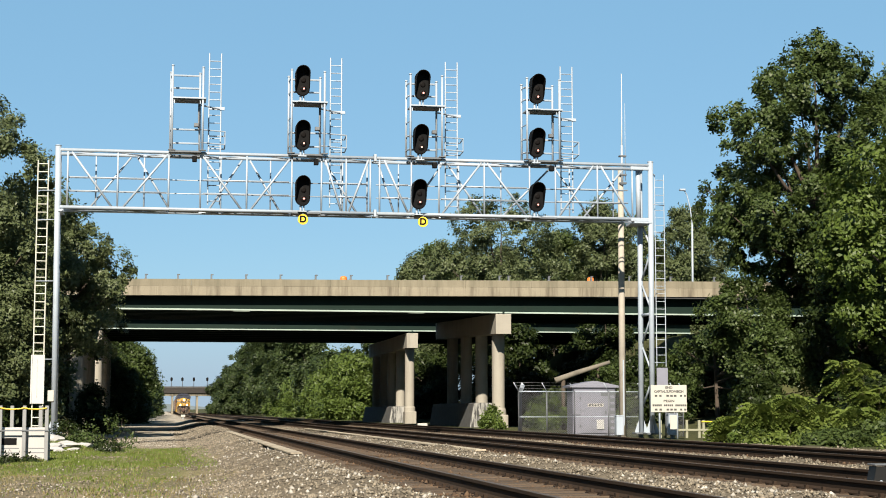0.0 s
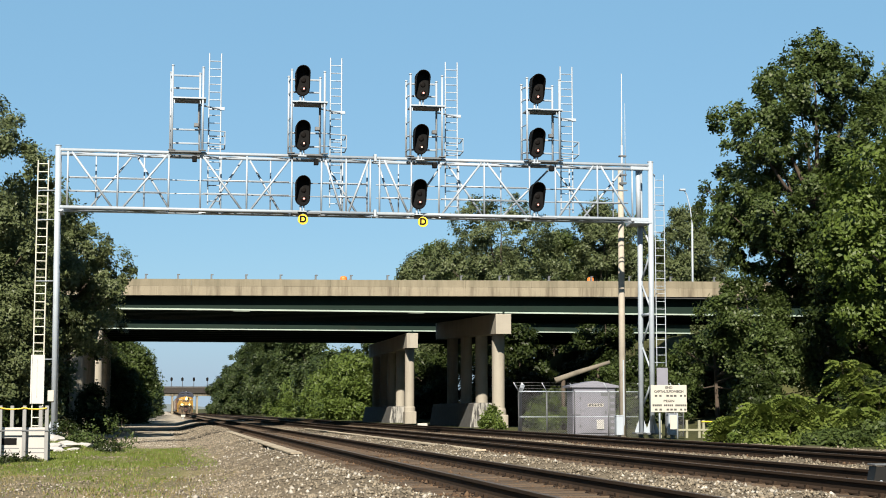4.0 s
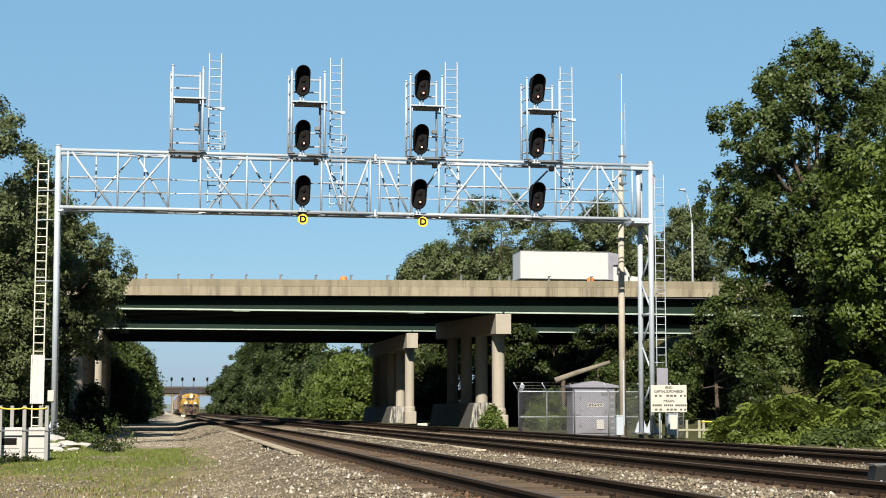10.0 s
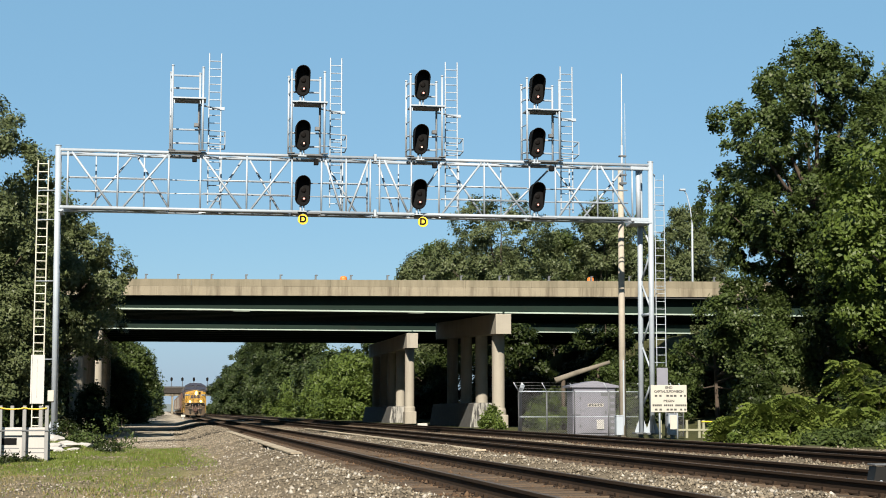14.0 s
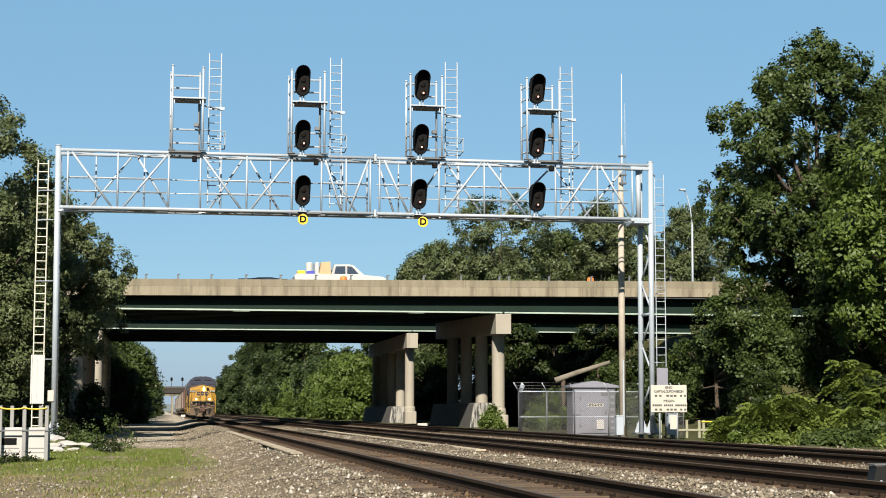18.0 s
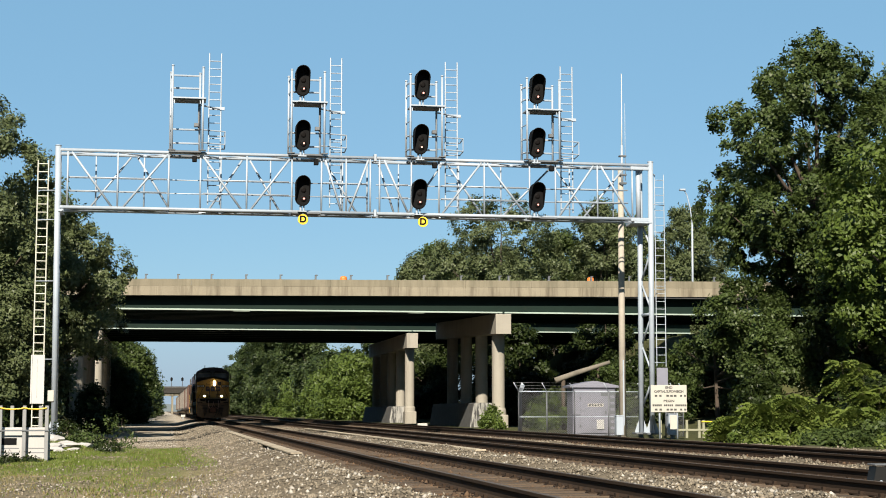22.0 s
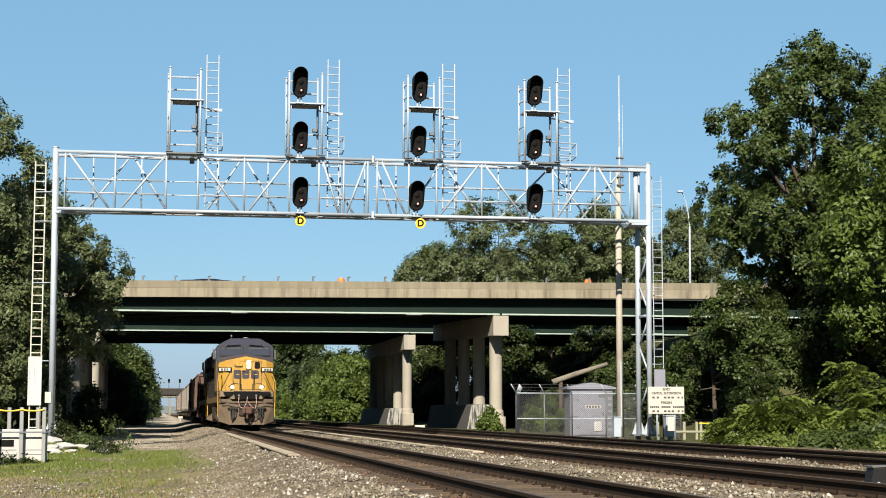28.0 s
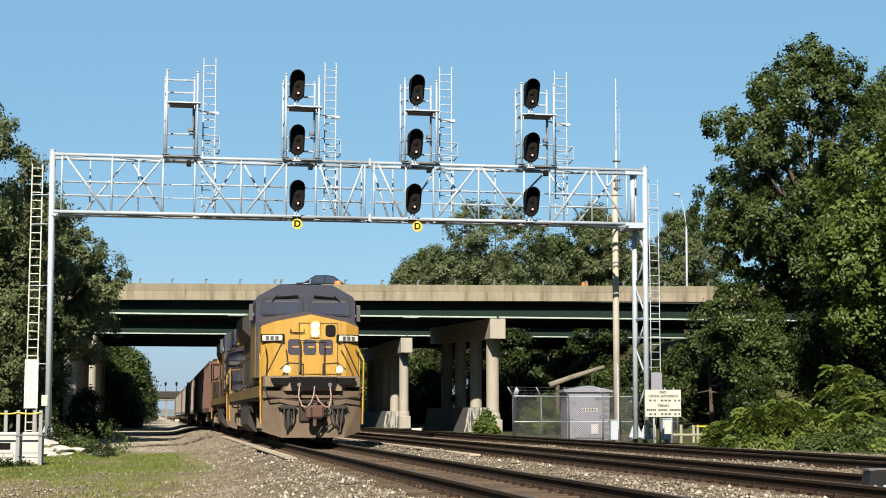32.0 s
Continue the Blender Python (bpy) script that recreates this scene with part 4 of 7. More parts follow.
for i, (x, y, h, w) in enumerate(((22.45, 49.8, 3.15, 1.9), (18.7, 48.4, 1.5, 1.4), (22.9, 49.2, 2.1, 2.2), (19.6, 48.3, 1.8, 1.5), (20.6, 48.4, 1.5, 1.6), (23.9, 48.8, 1.7, 1.8), (18.5, 50.4, 1.2, 1.2), (21.4, 47.2, 1.4, 1.4))):
    sumac(x, y, h, w, 40 + i, LEAF_SUMAC, 24)
THICKET = "dense bright green thicket of vines and shrubs by the track"
for i, (x, y, h, w) in enumerate(((19.9, 49.3, 1.3, 2.0), (21.2, 49.6, 1.6, 2.2), (23.8, 50.4, 1.9, 2.6), (25.6, 50.6, 1.8, 3.0), (20.3, 47.4, 1.0, 2.0), (21.8, 47.0, 1.2, 2.4), (23.5, 46.8, 1.3, 2.6), (25.3, 46.8, 1.4, 2.8), (22.4, 44.8, 0.8, 2.6), (18.6, 48.6, 0.9, 1.7), (18.3, 46.6, 0.6, 1.6), (19.8, 45.2, 0.7, 2.0), (24.8, 44.4, 0.9, 2.8), (21.2, 43.0, 0.6, 2.4), (23.4, 42.6, 0.7, 2.6))):
    tree(x, y, h, w, 240 + i, (LEAF_LIGHT, LEAF_SUMAC, LEAF_MID)[i % 3], 8000, 0.066, 0.02, "low", "bush", THICKET, None, 120, 0.24, "bushes", 5, 20)
for i, (x, y, h, w) in enumerate(((25.4, 66, 3.2, 3.2), (27.8, 70, 5.4, 4.2), (29.5, 57, 4.2, 4.6), (26.6, 57, 2.6, 4.0))):
    tree(x, y, h, w, 140 + i, LEAF_DEEP if i != 1 else LEAF_MID, 12000, 0.085, (0.02, 0.35, 0.02, 0.02)[i], "low", "bush", "leafy green undergrowth at the wood's edge", None, 110, 0.36, "bushes", 6, 16)
tree(21.8, 90, 2.4, 3.0, 150, LEAF_LIGHT, 8000, 0.085, 0.02, "low", "bush", "green bush at the foot of the bridge pier", None, 80, 0.3, "bushes", 4, 12)
tree(19.0, 92, 1.6, 1.8, 151, LEAF_LIGHT, 4000, 0.08, 0.02, "low", "bush", "green bush at the foot of the bridge pier", None, 50, 0.26, "bushes", 4, 8)
# left of the tracks
LEFT = "leafy green tree at the edge of the dirt track"
tree(-8.2, 72, 15.3, 7.8, 21, LEAF_GREY, 100000, 0.086, 0.06, (0.9, 1, 1, 1, 1, 1, 0.98, 0.94, 0.88, 0.74, 0.3), label=LEFT, count=640, spray=0.45, lobes=64)
tree(-5.5, 81, 12.7, 8.0, 22, LEAF_GREY, 80000, 0.086, 0.33, (0.65, 0.88, 1, 1, 0.97, 0.93, 0.85, 0.78, 0.66, 0.5, 0.2), label=LEFT, count=440, spray=0.45, lobes=48)
tree(-8.4, 79, 11.5, 6.4, 23, LEAF_GREY, 36000, 0.11, 0.08, "round", label=LEFT, count=320, spray=0.5)
tree(-13.0, 66, 12.5, 8.0, 24, LEAF_GREY, 30000, 0.11, 0.06, "round", label=LEFT, count=300, spray=0.5)
# this tree and the next are added out of sight to shade the pier
tree(-7.5, 88, 14.0, 6.6, 25, LEAF_GREY, 34000, 0.12, 0.16, "round", label=LEFT, count=300, spray=0.7)
tree(-12.0, 84, 16.5, 7.0, 27, LEAF_GREY, 30000, 0.12, 0.1, "round", label=LEFT, count=280, spray=0.7)
# bushes at the pier whose leaf colour holds the trees' shade
for x, y, h, w, seed in ((-4.15, 95.5, 3.2, 2.3, 28), (-6.4, 92, 2.3, 3.0, 29)):
    tree(x, y, h, w, seed, LEAF_DEEP, 9000, 0.09, 0.02, "low", "bush", "undergrowth before the bridge pier in shade-darkened leaves", None, 110, 0.4, "bushes", 4)
tree(-8.6, 70, 4.2, 4.0, 26, LEAF_DEEP, 14000, 0.10, 0.02, "low", "bush", "undergrowth below the trees, leaves darkened for their shade", None, 150, 0.55, "bushes", 4)
# beyond the bridges
BACK = "large leafy tree behind the overpass"
backs = []
for i, (x, y, h, w) in enumerate(((36.4, 172, 24.2, 15.6), (27.4, 176, 18.6, 4.4), (45.6, 182, 21.6, 9.0), (49.2, 176, 24.2, 7.6), (53.8, 180, 23.0, 9.0), (32.0, 184, 20.4, 9.0), (59.6, 176, 24.0, 9.0))):
    backs.append(tree(x, y, h, w, 60 + i, (LEAF_GREY, LEAF_GREY, LEAF_MID)[i % 3], 64000, 0.145, 0.3, (0.9, 1, 1, 1, 1, 1, 0.98, 0.94, 0.86, 0.72, 0.4), label=BACK, count=560, spray=0.75, lobes=60))
for x, y, of in ((35.0, 198, 0), (43.5, 203, 3), (56.0, 200, 4), (64.0, 198, 0)):
    copy_thing(backs[of], pose(x, y, float(height(x, y)) - 2.5, 0, 0, 100 + 40 * of))
ROW = "roadside tree in the woods along the railway"
a = tree(22.0, 187, 8.3, 8.6, 70, LEAF_LIGHT, 30000, 0.16, 0.02, "round", label="bright green young tree beside the tracks", count=220, spray=0.8)
b = tree(31.0, 205, 14.5, 12, 71, LEAF_FAR, 34000, 0.21, 0.02, "round", label=ROW, count=300, spray=0.8)
c = tree(26.5, 250, 10.2, 13, 72, LEAF_FAR, 32000, 0.22, 0.02, "round", label=ROW, count=300, spray=0.85)
tree(23.6, 199, 8.2, 8.0, 73, LEAF_LIGHT, 26000, 0.17, 0.02, "round", label=ROW, count=200, spray=0.9)
tree(28.6, 172, 8.0, 8.0, 76, LEAF_DEEP, 16000, 0.17, 0.02, "round", label=ROW, count=200, spray=0.9)
tree(35.0, 169, 10.0, 9.0, 77, LEAF_DEEP, 16000, 0.18, 0.02, "round", label=ROW, count=200, spray=0.9)
rs = np.random.RandomState(5)
for i in range(16):
    y = 225 + i * 20
    copy_thing(c if i < 4 else (b, c)[i % 2], pose(25.5 + rs.uniform(-1.5, 2.5) + max(0, (300 - y)) * 0.02, y, float(height(26, y)), 0, 0, rs.uniform(0, 360)))
d = tree(-4.9, 174, 10.5, 8.6, 74, LEAF_MID, 30000, 0.15, 0.02, "round", label=ROW, count=220, spray=0.95)
for i in range(12):
    y = 188 + i * 20
    copy_thing((d, b)[i % 2], pose(-4.9 + rs.uniform(-0.8, 0.3) - (1.5 if i % 2 else 0), y, float(height(-11, y)) - (0.3 if i % 2 == 0 else 2.5), 0, 0, rs.uniform(0, 360)))
tree(-5.6, 170, 8.5, 5.5, 75, LEAF_MID, 14000, 0.15, 0.02, "round", label=ROW, count=150, spray=0.8)
for i in range(5):
    copy_thing(a, pose(21.0 + rs.uniform(-0.5, 2), 200 + i * 26, float(height(21, 200)) - 1.0, 0, 0, rs.uniform(0, 360)))
for i in range(5):
    copy_thing((b, c)[i % 2], pose(19.5 - 0.4 * i, 400 + i * 20, float(height(19, 400)) - 1.5, 0, 0, rs.uniform(0, 360)))
e = tree(23.0, 340, 20.5, 13.0, 78, LEAF_FAR, 32000, 0.27, 0.02, (0.9, 1, 1, 1, 0.97, 0.9, 0.8, 0.65, 0.3), label=ROW, count=300, spray=0.95, lobes=44)
for i, (x, y) in enumerate(((23.6, 365), (23.2, 390), (23.4, 415), (23.0, 440), (23.6, 465), (23.0, 488), (26.0, 300), (25.0, 320))):
    copy_thing(e, pose(x, y, float(height(x, y)) - 1.0, 0, 0, 47 * i))
tree(25.4, 89, 4.2, 3.2, 152, LEAF_MID, 9000, 0.085, 0.02, "low", "bush", "green bush beside the fallen trunk", None, 80, 0.32, "bushes", 4, 14)
# filler bushes under the deck, its shade put into their leaf colour
tree(27.8, 97, 5.0, 5.0, 153, LEAF_DEEP, 12000, 0.10, 0.02, "low", "bush", "undergrowth below the overpass, leaves darkened for its shade", None, 120, 0.45, "bushes", 4, 16)
tree(24.6, 100, 3.0, 4.0, 154, LEAF_DEEP, 9000, 0.10, 0.02, "low", "bush", "undergrowth below the overpass, leaves darkened for its shade", None, 100, 0.4, "bushes", 4, 14)
tree(42.0, 170, 10.0, 10.0, 79, LEAF_DEEP, 14000, 0.18, 0.02, "round", label=ROW, count=160, spray=0.9)
copy_thing(a, pose(26.2, 190, 0.2, 0, 0, 140))
copy_thing(a, pose(22.6, 206, 0.2, 0, 0, 250))
# more filler growth with the deck's and trees' shade in the leaves
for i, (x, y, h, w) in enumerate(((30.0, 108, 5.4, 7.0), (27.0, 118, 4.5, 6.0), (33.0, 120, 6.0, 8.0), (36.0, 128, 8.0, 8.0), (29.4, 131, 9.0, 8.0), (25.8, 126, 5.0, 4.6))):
    tree(x, y, h, w, 160 + i, LEAF_DEEP, 9000, 0.16, 0.02, "low", "bush", "undergrowth below the overpass, leaves darkened for its shade", None, 100, 0.6, "bushes", 4, 14)
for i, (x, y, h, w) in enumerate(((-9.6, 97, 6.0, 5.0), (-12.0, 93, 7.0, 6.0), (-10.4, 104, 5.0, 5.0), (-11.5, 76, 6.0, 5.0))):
    tree(x, y, h, w, 170 + i, LEAF_DEEP, 12000, 0.14, 0.02, "low", "bush", "undergrowth below the trees, leaves darkened for their shade", None, 120, 0.55, "bushes", 4, 16)
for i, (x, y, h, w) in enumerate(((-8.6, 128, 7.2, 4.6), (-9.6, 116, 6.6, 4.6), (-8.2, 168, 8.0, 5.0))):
    tree(x, y, h, w, 180 + i, LEAF_DEEP, 9000, 0.15, 0.02, "round", "tree", "green tree below the overpass, leaves darkened for its shade", None, 110, 0.6, "trees", 5, 16)


# leafy masses added out of view, behind and beside, to block low sky light
def woods(name, label, count, seed, box, tall):
    rs = np.random.RandomState(seed)
    lump = np.stack([rs.uniform(box[0], box[1], count), rs.uniform(box[2], box[3], count), rs.uniform(0.12, 0.85, count) * tall], -1)
    n = count * 60
    pick = rs.randint(0, count, n)
    d = unit(rs.normal(size=(n, 3)))
    pos = lump[pick] + d * (2.4 * (0.6 + 0.5 * rs.rand(n)))[:, None]
    t = unit(np.cross(d + rs.normal(size=(n, 3)) * 0.5, rs.normal(size=(n, 3))))
    b = unit(np.cross(d, t))
    s = 0.62 * (0.6 + 0.8 * rs.rand(n))[:, None]
    q = np.stack([pos - t * s, pos - b * s * 0.6, pos + t * s, pos + b * s * 0.6], 1)
    tagged(new(name, quads_mesh(name, q, LEAF_DEEP)), label, "woods", kind="stuff")


woods("woods", "unseen leafy mass behind the viewpoint, added to dim the low sky", 330, 501, (-110, 110, -75, -52), 15)
woods("woods", "unseen leafy mass left of the dirt track, added to dim the low sky", 220, 502, (-50, -28, -52, 60), 14)
woods("woods", "unseen leafy mass beyond the third track, added to dim the low sky", 200, 503, (44, 62, -52, 64), 14)


# ---- the train ----
def wheelset(parent, y, r=0.53, m=None):
    w = part("wheel_set", Geo().tube((-0.75, y, r), (0.75, y, r), 0.09, n=8), LOCO_DARK, parent)
    for s in (-1, 1):
        part("wheel", Geo().lathe((s * 0.69, y, r), (s, 0, 0), [(0, r + 0.02), (0.03, r + 0.02), (0.035, r), (0.13, r - 0.01), (0.13, r - 0.1), (0.09, r - 0.12), (0.09, 0.2), (0.16, 0.16)], 20), LOCO_DARK, w)
    return w


def bogie(parent, y, axles, gap):
    L = gap * (axles - 1)
    for k in range(axles):
        wheelset(parent, y - L / 2 + k * gap, 0.53 if axles == 3 else 0.46)
    for s in (-1, 1):
        part("truck_frame", Geo().prism([(y - L / 2 - 0.5, 0.55), (y - L / 2 - 0.3, 0.9), (y + L / 2 + 0.3, 0.9), (y + L / 2 + 0.5, 0.55), (y + L / 2 + 0.2, 0.45), (y + 0.5, 0.38), (y - 0.5, 0.38), (y - L / 2 - 0.2, 0.45)], "x", s * 0.92, s * 1.12), TRUCK_DUST, parent)
        for k in range(axles):
            yy = y - L / 2 + k * gap
            part("axle_box", Geo().box(s * 1.1, s * 1.24, yy - 0.17, yy + 0.17, 0.38, 0.72, 0.03), TRUCK_DUST, parent)
            part("spring", Geo().tube((s * 1.16, yy + 0.35, 0.5), (s * 1.16, yy + 0.35, 0.88), 0.08, n=8), LOCO_DARK, parent)


def locomotive(lead=True):
    """A six-axle road diesel; its front at y = 0 looks towards -y, rails at z = 0."""
    t = thing("locomotive", "yellow and dark blue six-axle diesel locomotive with lit headlights" if lead else "dark blue and yellow trailing diesel locomotive", "locomotive", group="locomotives")

    def P(name, g, m, label="", parent=None, smooth=False):
        # slim the body and lift the upper works to the unit's true outline
        g.v = [(x * 0.95, y, z + 0.03 * max(0.0, z - 1.2) - 0.15 * min(1, max(0, z - 2.4)) * min(1, max(0, (4.62 - z) / 0.25))) for x, y, z in g.v]
        return part(name, g, m, parent or t, label, smooth)

    W = 1.52
    NOSE = LOCO_YELLOW if lead else LOCO_BLUE
    # underframe, pilot plough and anticlimber
    P("underframe", Geo().box(-1.5, 1.5, 0.35, 21.9, 1.25, 1.62, 0.03), LOCO_DARK)
    g = Geo()
    top = [(-1.53, 0.30), (-1.0, 0.02), (1.0, 0.02), (1.53, 0.30)]
    bot = [(-1.49, 0.28, 0.34), (-0.95, -0.14, 0.17), (0.95, -0.14, 0.17), (1.49, 0.28, 0.34)]
    for i in range(3):
        g.poly([(*top[i], 1.3), (*top[i + 1], 1.3), bot[i + 1], bot[i]], (0, 3, 0.7))
        g.poly([(top[i][0], top[i][1] + 0.05, 1.3), (top[i + 1][0], top[i + 1][1] + 0.05, 1.3), (bot[i + 1][0], bot[i + 1][1] + 0.05, bot[i + 1][2]), (bot[i][0], bot[i][1] + 0.05, bot[i][2])], (0, -3, 0.7))
    P("pilot", g, PILOT, "dusty grey snow-plough pilot")
    P("anticlimber", Geo().prism([(-1.5, 0.35), (-1.45, 0.12), (-0.75, -0.12), (0.75, -0.12), (1.45, 0.12), (1.5, 0.35)], "z", 1.62, 1.92).prism([(-1.0, 0.2), (-0.85, -0.22), (0.85, -0.22), (1.0, 0.2)], "z", 1.5, 1.62), TRUCK_DUST, "dusty brown anticlimber")
    # a raised black block paints the opening's shade; nothing is hollowed out
    P("draft_recess_shade", Geo().prism([(-0.66, 1.5), (0.66, 1.5), (0.72, 1.88), (-0.72, 1.88)], "y", -0.235, -0.1), BLACK, "black block for the shaded recess behind the hoses")
    P("sill_band", Geo().prism([(-1.53, 0.40), (-1.5, 0.15), (-0.8, -0.06), (0.8, -0.06), (1.5, 0.15), (1.53, 0.40)], "z", 1.3, 1.5), PILOT)
    for s in (-1, 1):
        # black shapes paint the shade inside the side openings
        P("pilot_pocket_shade", Geo().prism([(s * 0.62, 1.86), (s * 1.3, 1.86), (s * 1.18, 1.68), (s * 0.8, 1.66)], "y", -0.155, -0.02), BLACK)
        st = P("side_steps", Geo().box(s * 1.28, s * 1.55, 0.32, 0.95, 0.35, 0.39).box(s * 1.28, s * 1.55, 0.32, 0.95, 0.72, 0.76).box(s * 1.28, s * 1.55, 0.32, 0.95, 1.1, 1.14).box(s * 1.26, s * 1.29, 0.32, 0.98, 0.35, 1.3), LOCO_DARK)
        P("grab_rail", Geo().chain([(s * 1.55, 0.25, 0.55), (s * 1.58, 0.22, 2.35), (s * 1.45, 0.5, 2.75), (s * 1.4, 0.85, 2.85)], 0.03), LOCO_YELLOW, "yellow hand rail")
        P("grab_rail", Geo().chain([(s * 1.53, 0.95, 1.3), (s * 1.55, 0.95, 2.6)], 0.025), LOCO_YELLOW, "yellow hand rail")
        P("front_rail", Geo().chain([(s * 1.42, 0.1, 1.92), (s * 1.3, 0.05, 2.15), (s * 0.95, -0.02, 2.9), (s * 0.85, 0.5, 3.0)], 0.022), LOCO_DARK)
        P("front_rail", Geo().chain([(s * 0.3, -0.05, 1.92), (s * 0.3, -0.05, 2.25), (s * 0.75, -0.03, 2.28), (s * 1.0, -0.02, 2.1)], 0.02), LOCO_DARK)
        d = P("ditch_light", Geo().lathe((s * 0.80, -0.02, 2.10), (0, -1, 0), [(-0.16, 0.10), (0.05, 0.115), (0.06, 0.11)], 16).box(s * 0.8 - 0.05, s * 0.8 + 0.05, -0.02, 0.1, 1.9, 2.0), LOCO_DIRTY)
        P("lamp", Geo().lathe((s * 0.80, -0.09, 2.10), (0, -1, 0), [(0, 0.062), (0.012, 0.062), (0.03, 0.03)], 14), LAMP if lead else GLASS, "glowing ditch light" if lead else "", d)
        P("pilot_step", Geo().box(s * 0.62, s * 1.05, -0.2, 0.0, 1.02, 1.06).chain([(s * 0.66, -0.16, 1.04), (s * 0.66, -0.18, 0.5), (s * 0.86, -0.18, 0.5), (s * 0.86, -0.16, 1.04)], 0.02).box(s * 0.75, s * 0.80, -0.2, -0.1, 0.3, 1.02), LOCO_DARK)
        if lead:
            # emissive disc behind the lamp, painting its halo
            P("lamp_halo", Geo().lathe((s * 0.80, -0.084, 2.10), (0, -1, 0), [(0, 0.105), (0.004, 0.105)], 16), LAMP_HALO, "warm glowing disc for the lamp's halo", d)
    P("coupler", Geo().box(-0.14, 0.14, -0.45, 0.3, 0.78, 1.02, 0.03).box(-0.23, 0.28, -0.74, -0.42, 0.70, 1.10, 0.07).box(-0.28, -0.1, -0.84, -0.6, 0.72, 1.06, 0.04).box(-0.05, 0.05, -0.66, -0.56, 0.50, 1.16), COUPLER_RUST, "rust-brown knuckle coupler")
    P("cut_lever", Geo().chain([(-1.46, -0.02, 1.62), (-1.38, -0.12, 1.34), (-0.8, -0.26, 1.27), (-0.2, -0.3, 1.2), (0.2, -0.3, 1.2), (0.8, -0.26, 1.27), (1.38, -0.12, 1.34), (1.46, -0.02, 1.62)], 0.022), LOCO_DARK, "bent uncoupling lever")
    for sx in (-1, 1):
        P("hose_manifold", Geo().box(sx * 0.52, sx * 0.98, -0.27, -0.14, 0.98, 1.10, 0.02), LOCO_DARK)
        for k in range(3):
            P("brake_hose", Geo().chain([(sx * (0.58 + 0.15 * k), -0.24, 1.0), (sx * (0.60 + 0.14 * k), -0.3, 0.78), (sx * (0.70 + 0.05 * k), -0.28, 0.5 - 0.06 * k)], 0.024), RUBBER)
    P("buffer_casting", Geo().box(-0.42, 0.42, -0.18, 0.1, 0.62, 1.24, 0.04), LOCO_DARK)
    for pts, r, m in (([(-0.42, -0.22, 1.66), (-0.46, -0.3, 1.35), (-0.36, -0.36, 1.08), (-0.22, -0.4, 1.02), (-0.1, -0.38, 1.15), (0.0, -0.33, 1.38), (0.03, -0.24, 1.62)], 0.024, HOSE),
                      ([(0.5, -0.22, 1.66), (0.53, -0.3, 1.3), (0.46, -0.36, 1.02), (0.32, -0.4, 1.06), (0.16, -0.38, 1.2), (0.06, -0.33, 1.38)], 0.024, HOSE),
                      ([(0.2, -0.2, 1.1), (0.36, -0.34, 0.7), (0.22, -0.36, 0.42), (0.12, -0.3, 0.25)], 0.03, RUBBER),
                      ([(0.45, -0.2, 1.0), (0.58, -0.3, 0.6), (0.38, -0.32, 0.45)], 0.025, RUBBER)):
        P("air_hose", Geo().chain(pts, r), m, "slack air hose")
    for x in (-0.5, 0.44):
        P("hose_valve", Geo().box(x, x + 0.12, -0.26, -0.12, 1.62, 1.72, 0.02), GALV_DARK)
    # nose: a peaked yellow face with chamfered cheeks and a blue sloping top
    y0, yc = 0.85, 1.05
    face = [(-1.12, 1.92), (1.12, 1.92), (1.12, 3.63), (0, 3.84), (-1.12, 3.63)]
    n_ = Geo()
    n_.poly([(x, y0, z) for x, z in face], (0, 5, 3))
    for s in (-1, 1):
        n_.poly([(s * 1.12, y0, 1.92), (s * W, yc, 1.92), (s * W, yc, 3.50), (s * 1.12, y0, 3.63)], (0, 5, 2.7))
        n_.poly([(s * W, yc, 1.92), (s * W, 2.45, 1.92), (s * W, 2.45, 3.45), (s * W, yc, 3.50)], (0, 1.5, 2.7))
    nose = P("nose", n_, NOSE, "yellow wide nose" if lead else "dark blue nose")
    roof = Geo()
    for s in (-1, 1):
        roof.poly([(0, y0, 3.84), (s * 1.12, y0, 3.63), (s * 1.12, 2.35, 3.86), (0, 2.25, 4.0)], (0, 1.5, 0))
        roof.poly([(s * 1.12, y0, 3.63), (s * W, yc, 3.50), (s * W, 2.45, 3.80), (s * 1.12, 2.35, 3.86)], (0, 1.5, 0))
    P("nose_top", roof, NOSE_TOP, "sooty brown-blue sloping nose top")
    # cab with its windshields set in frames
    prof = [(-1.60, 1.92), (1.60, 1.92), (1.60, 4.34), (1.52, 4.44), (0.84, 4.68), (-0.84, 4.68), (-1.52, 4.44), (-1.60, 4.34)]
    cab = P("cab", Geo().prism(prof, "y", 2.5, 4.9), LOCO_BLUE, "dark blue cab")
    for s in (-1, 1):
        pane = lambda g_: [(s * (0.08 + g_), 3.95 + g_), (s * (0.13 + g_), 3.90 + g_), (s * (1.40 - g_), 3.90 + g_), (s * (1.46 - g_), 3.96 + g_), (s * (1.44 - g_), 4.36 - g_), (s * (1.36 - g_), 4.42 - g_), (s * (0.13 + g_), 4.42 - g_), (s * (0.08 + g_), 4.37 - g_)]
        wf = P("windshield_frame", Geo().prism(pane(0), "y", 2.462, 2.52), RUBBER, "black rubber window seal", cab)
        P("windshield", Geo().prism(pane(0.045), "y", 2.448, 2.47), CAB_GLASS, "grey-blue cab window", wf)
        P("sun_visor", Geo().box(s * 0.2, s * 1.3, 2.440, 2.446, 4.29, 4.335), LOCO_GREY, "", wf)
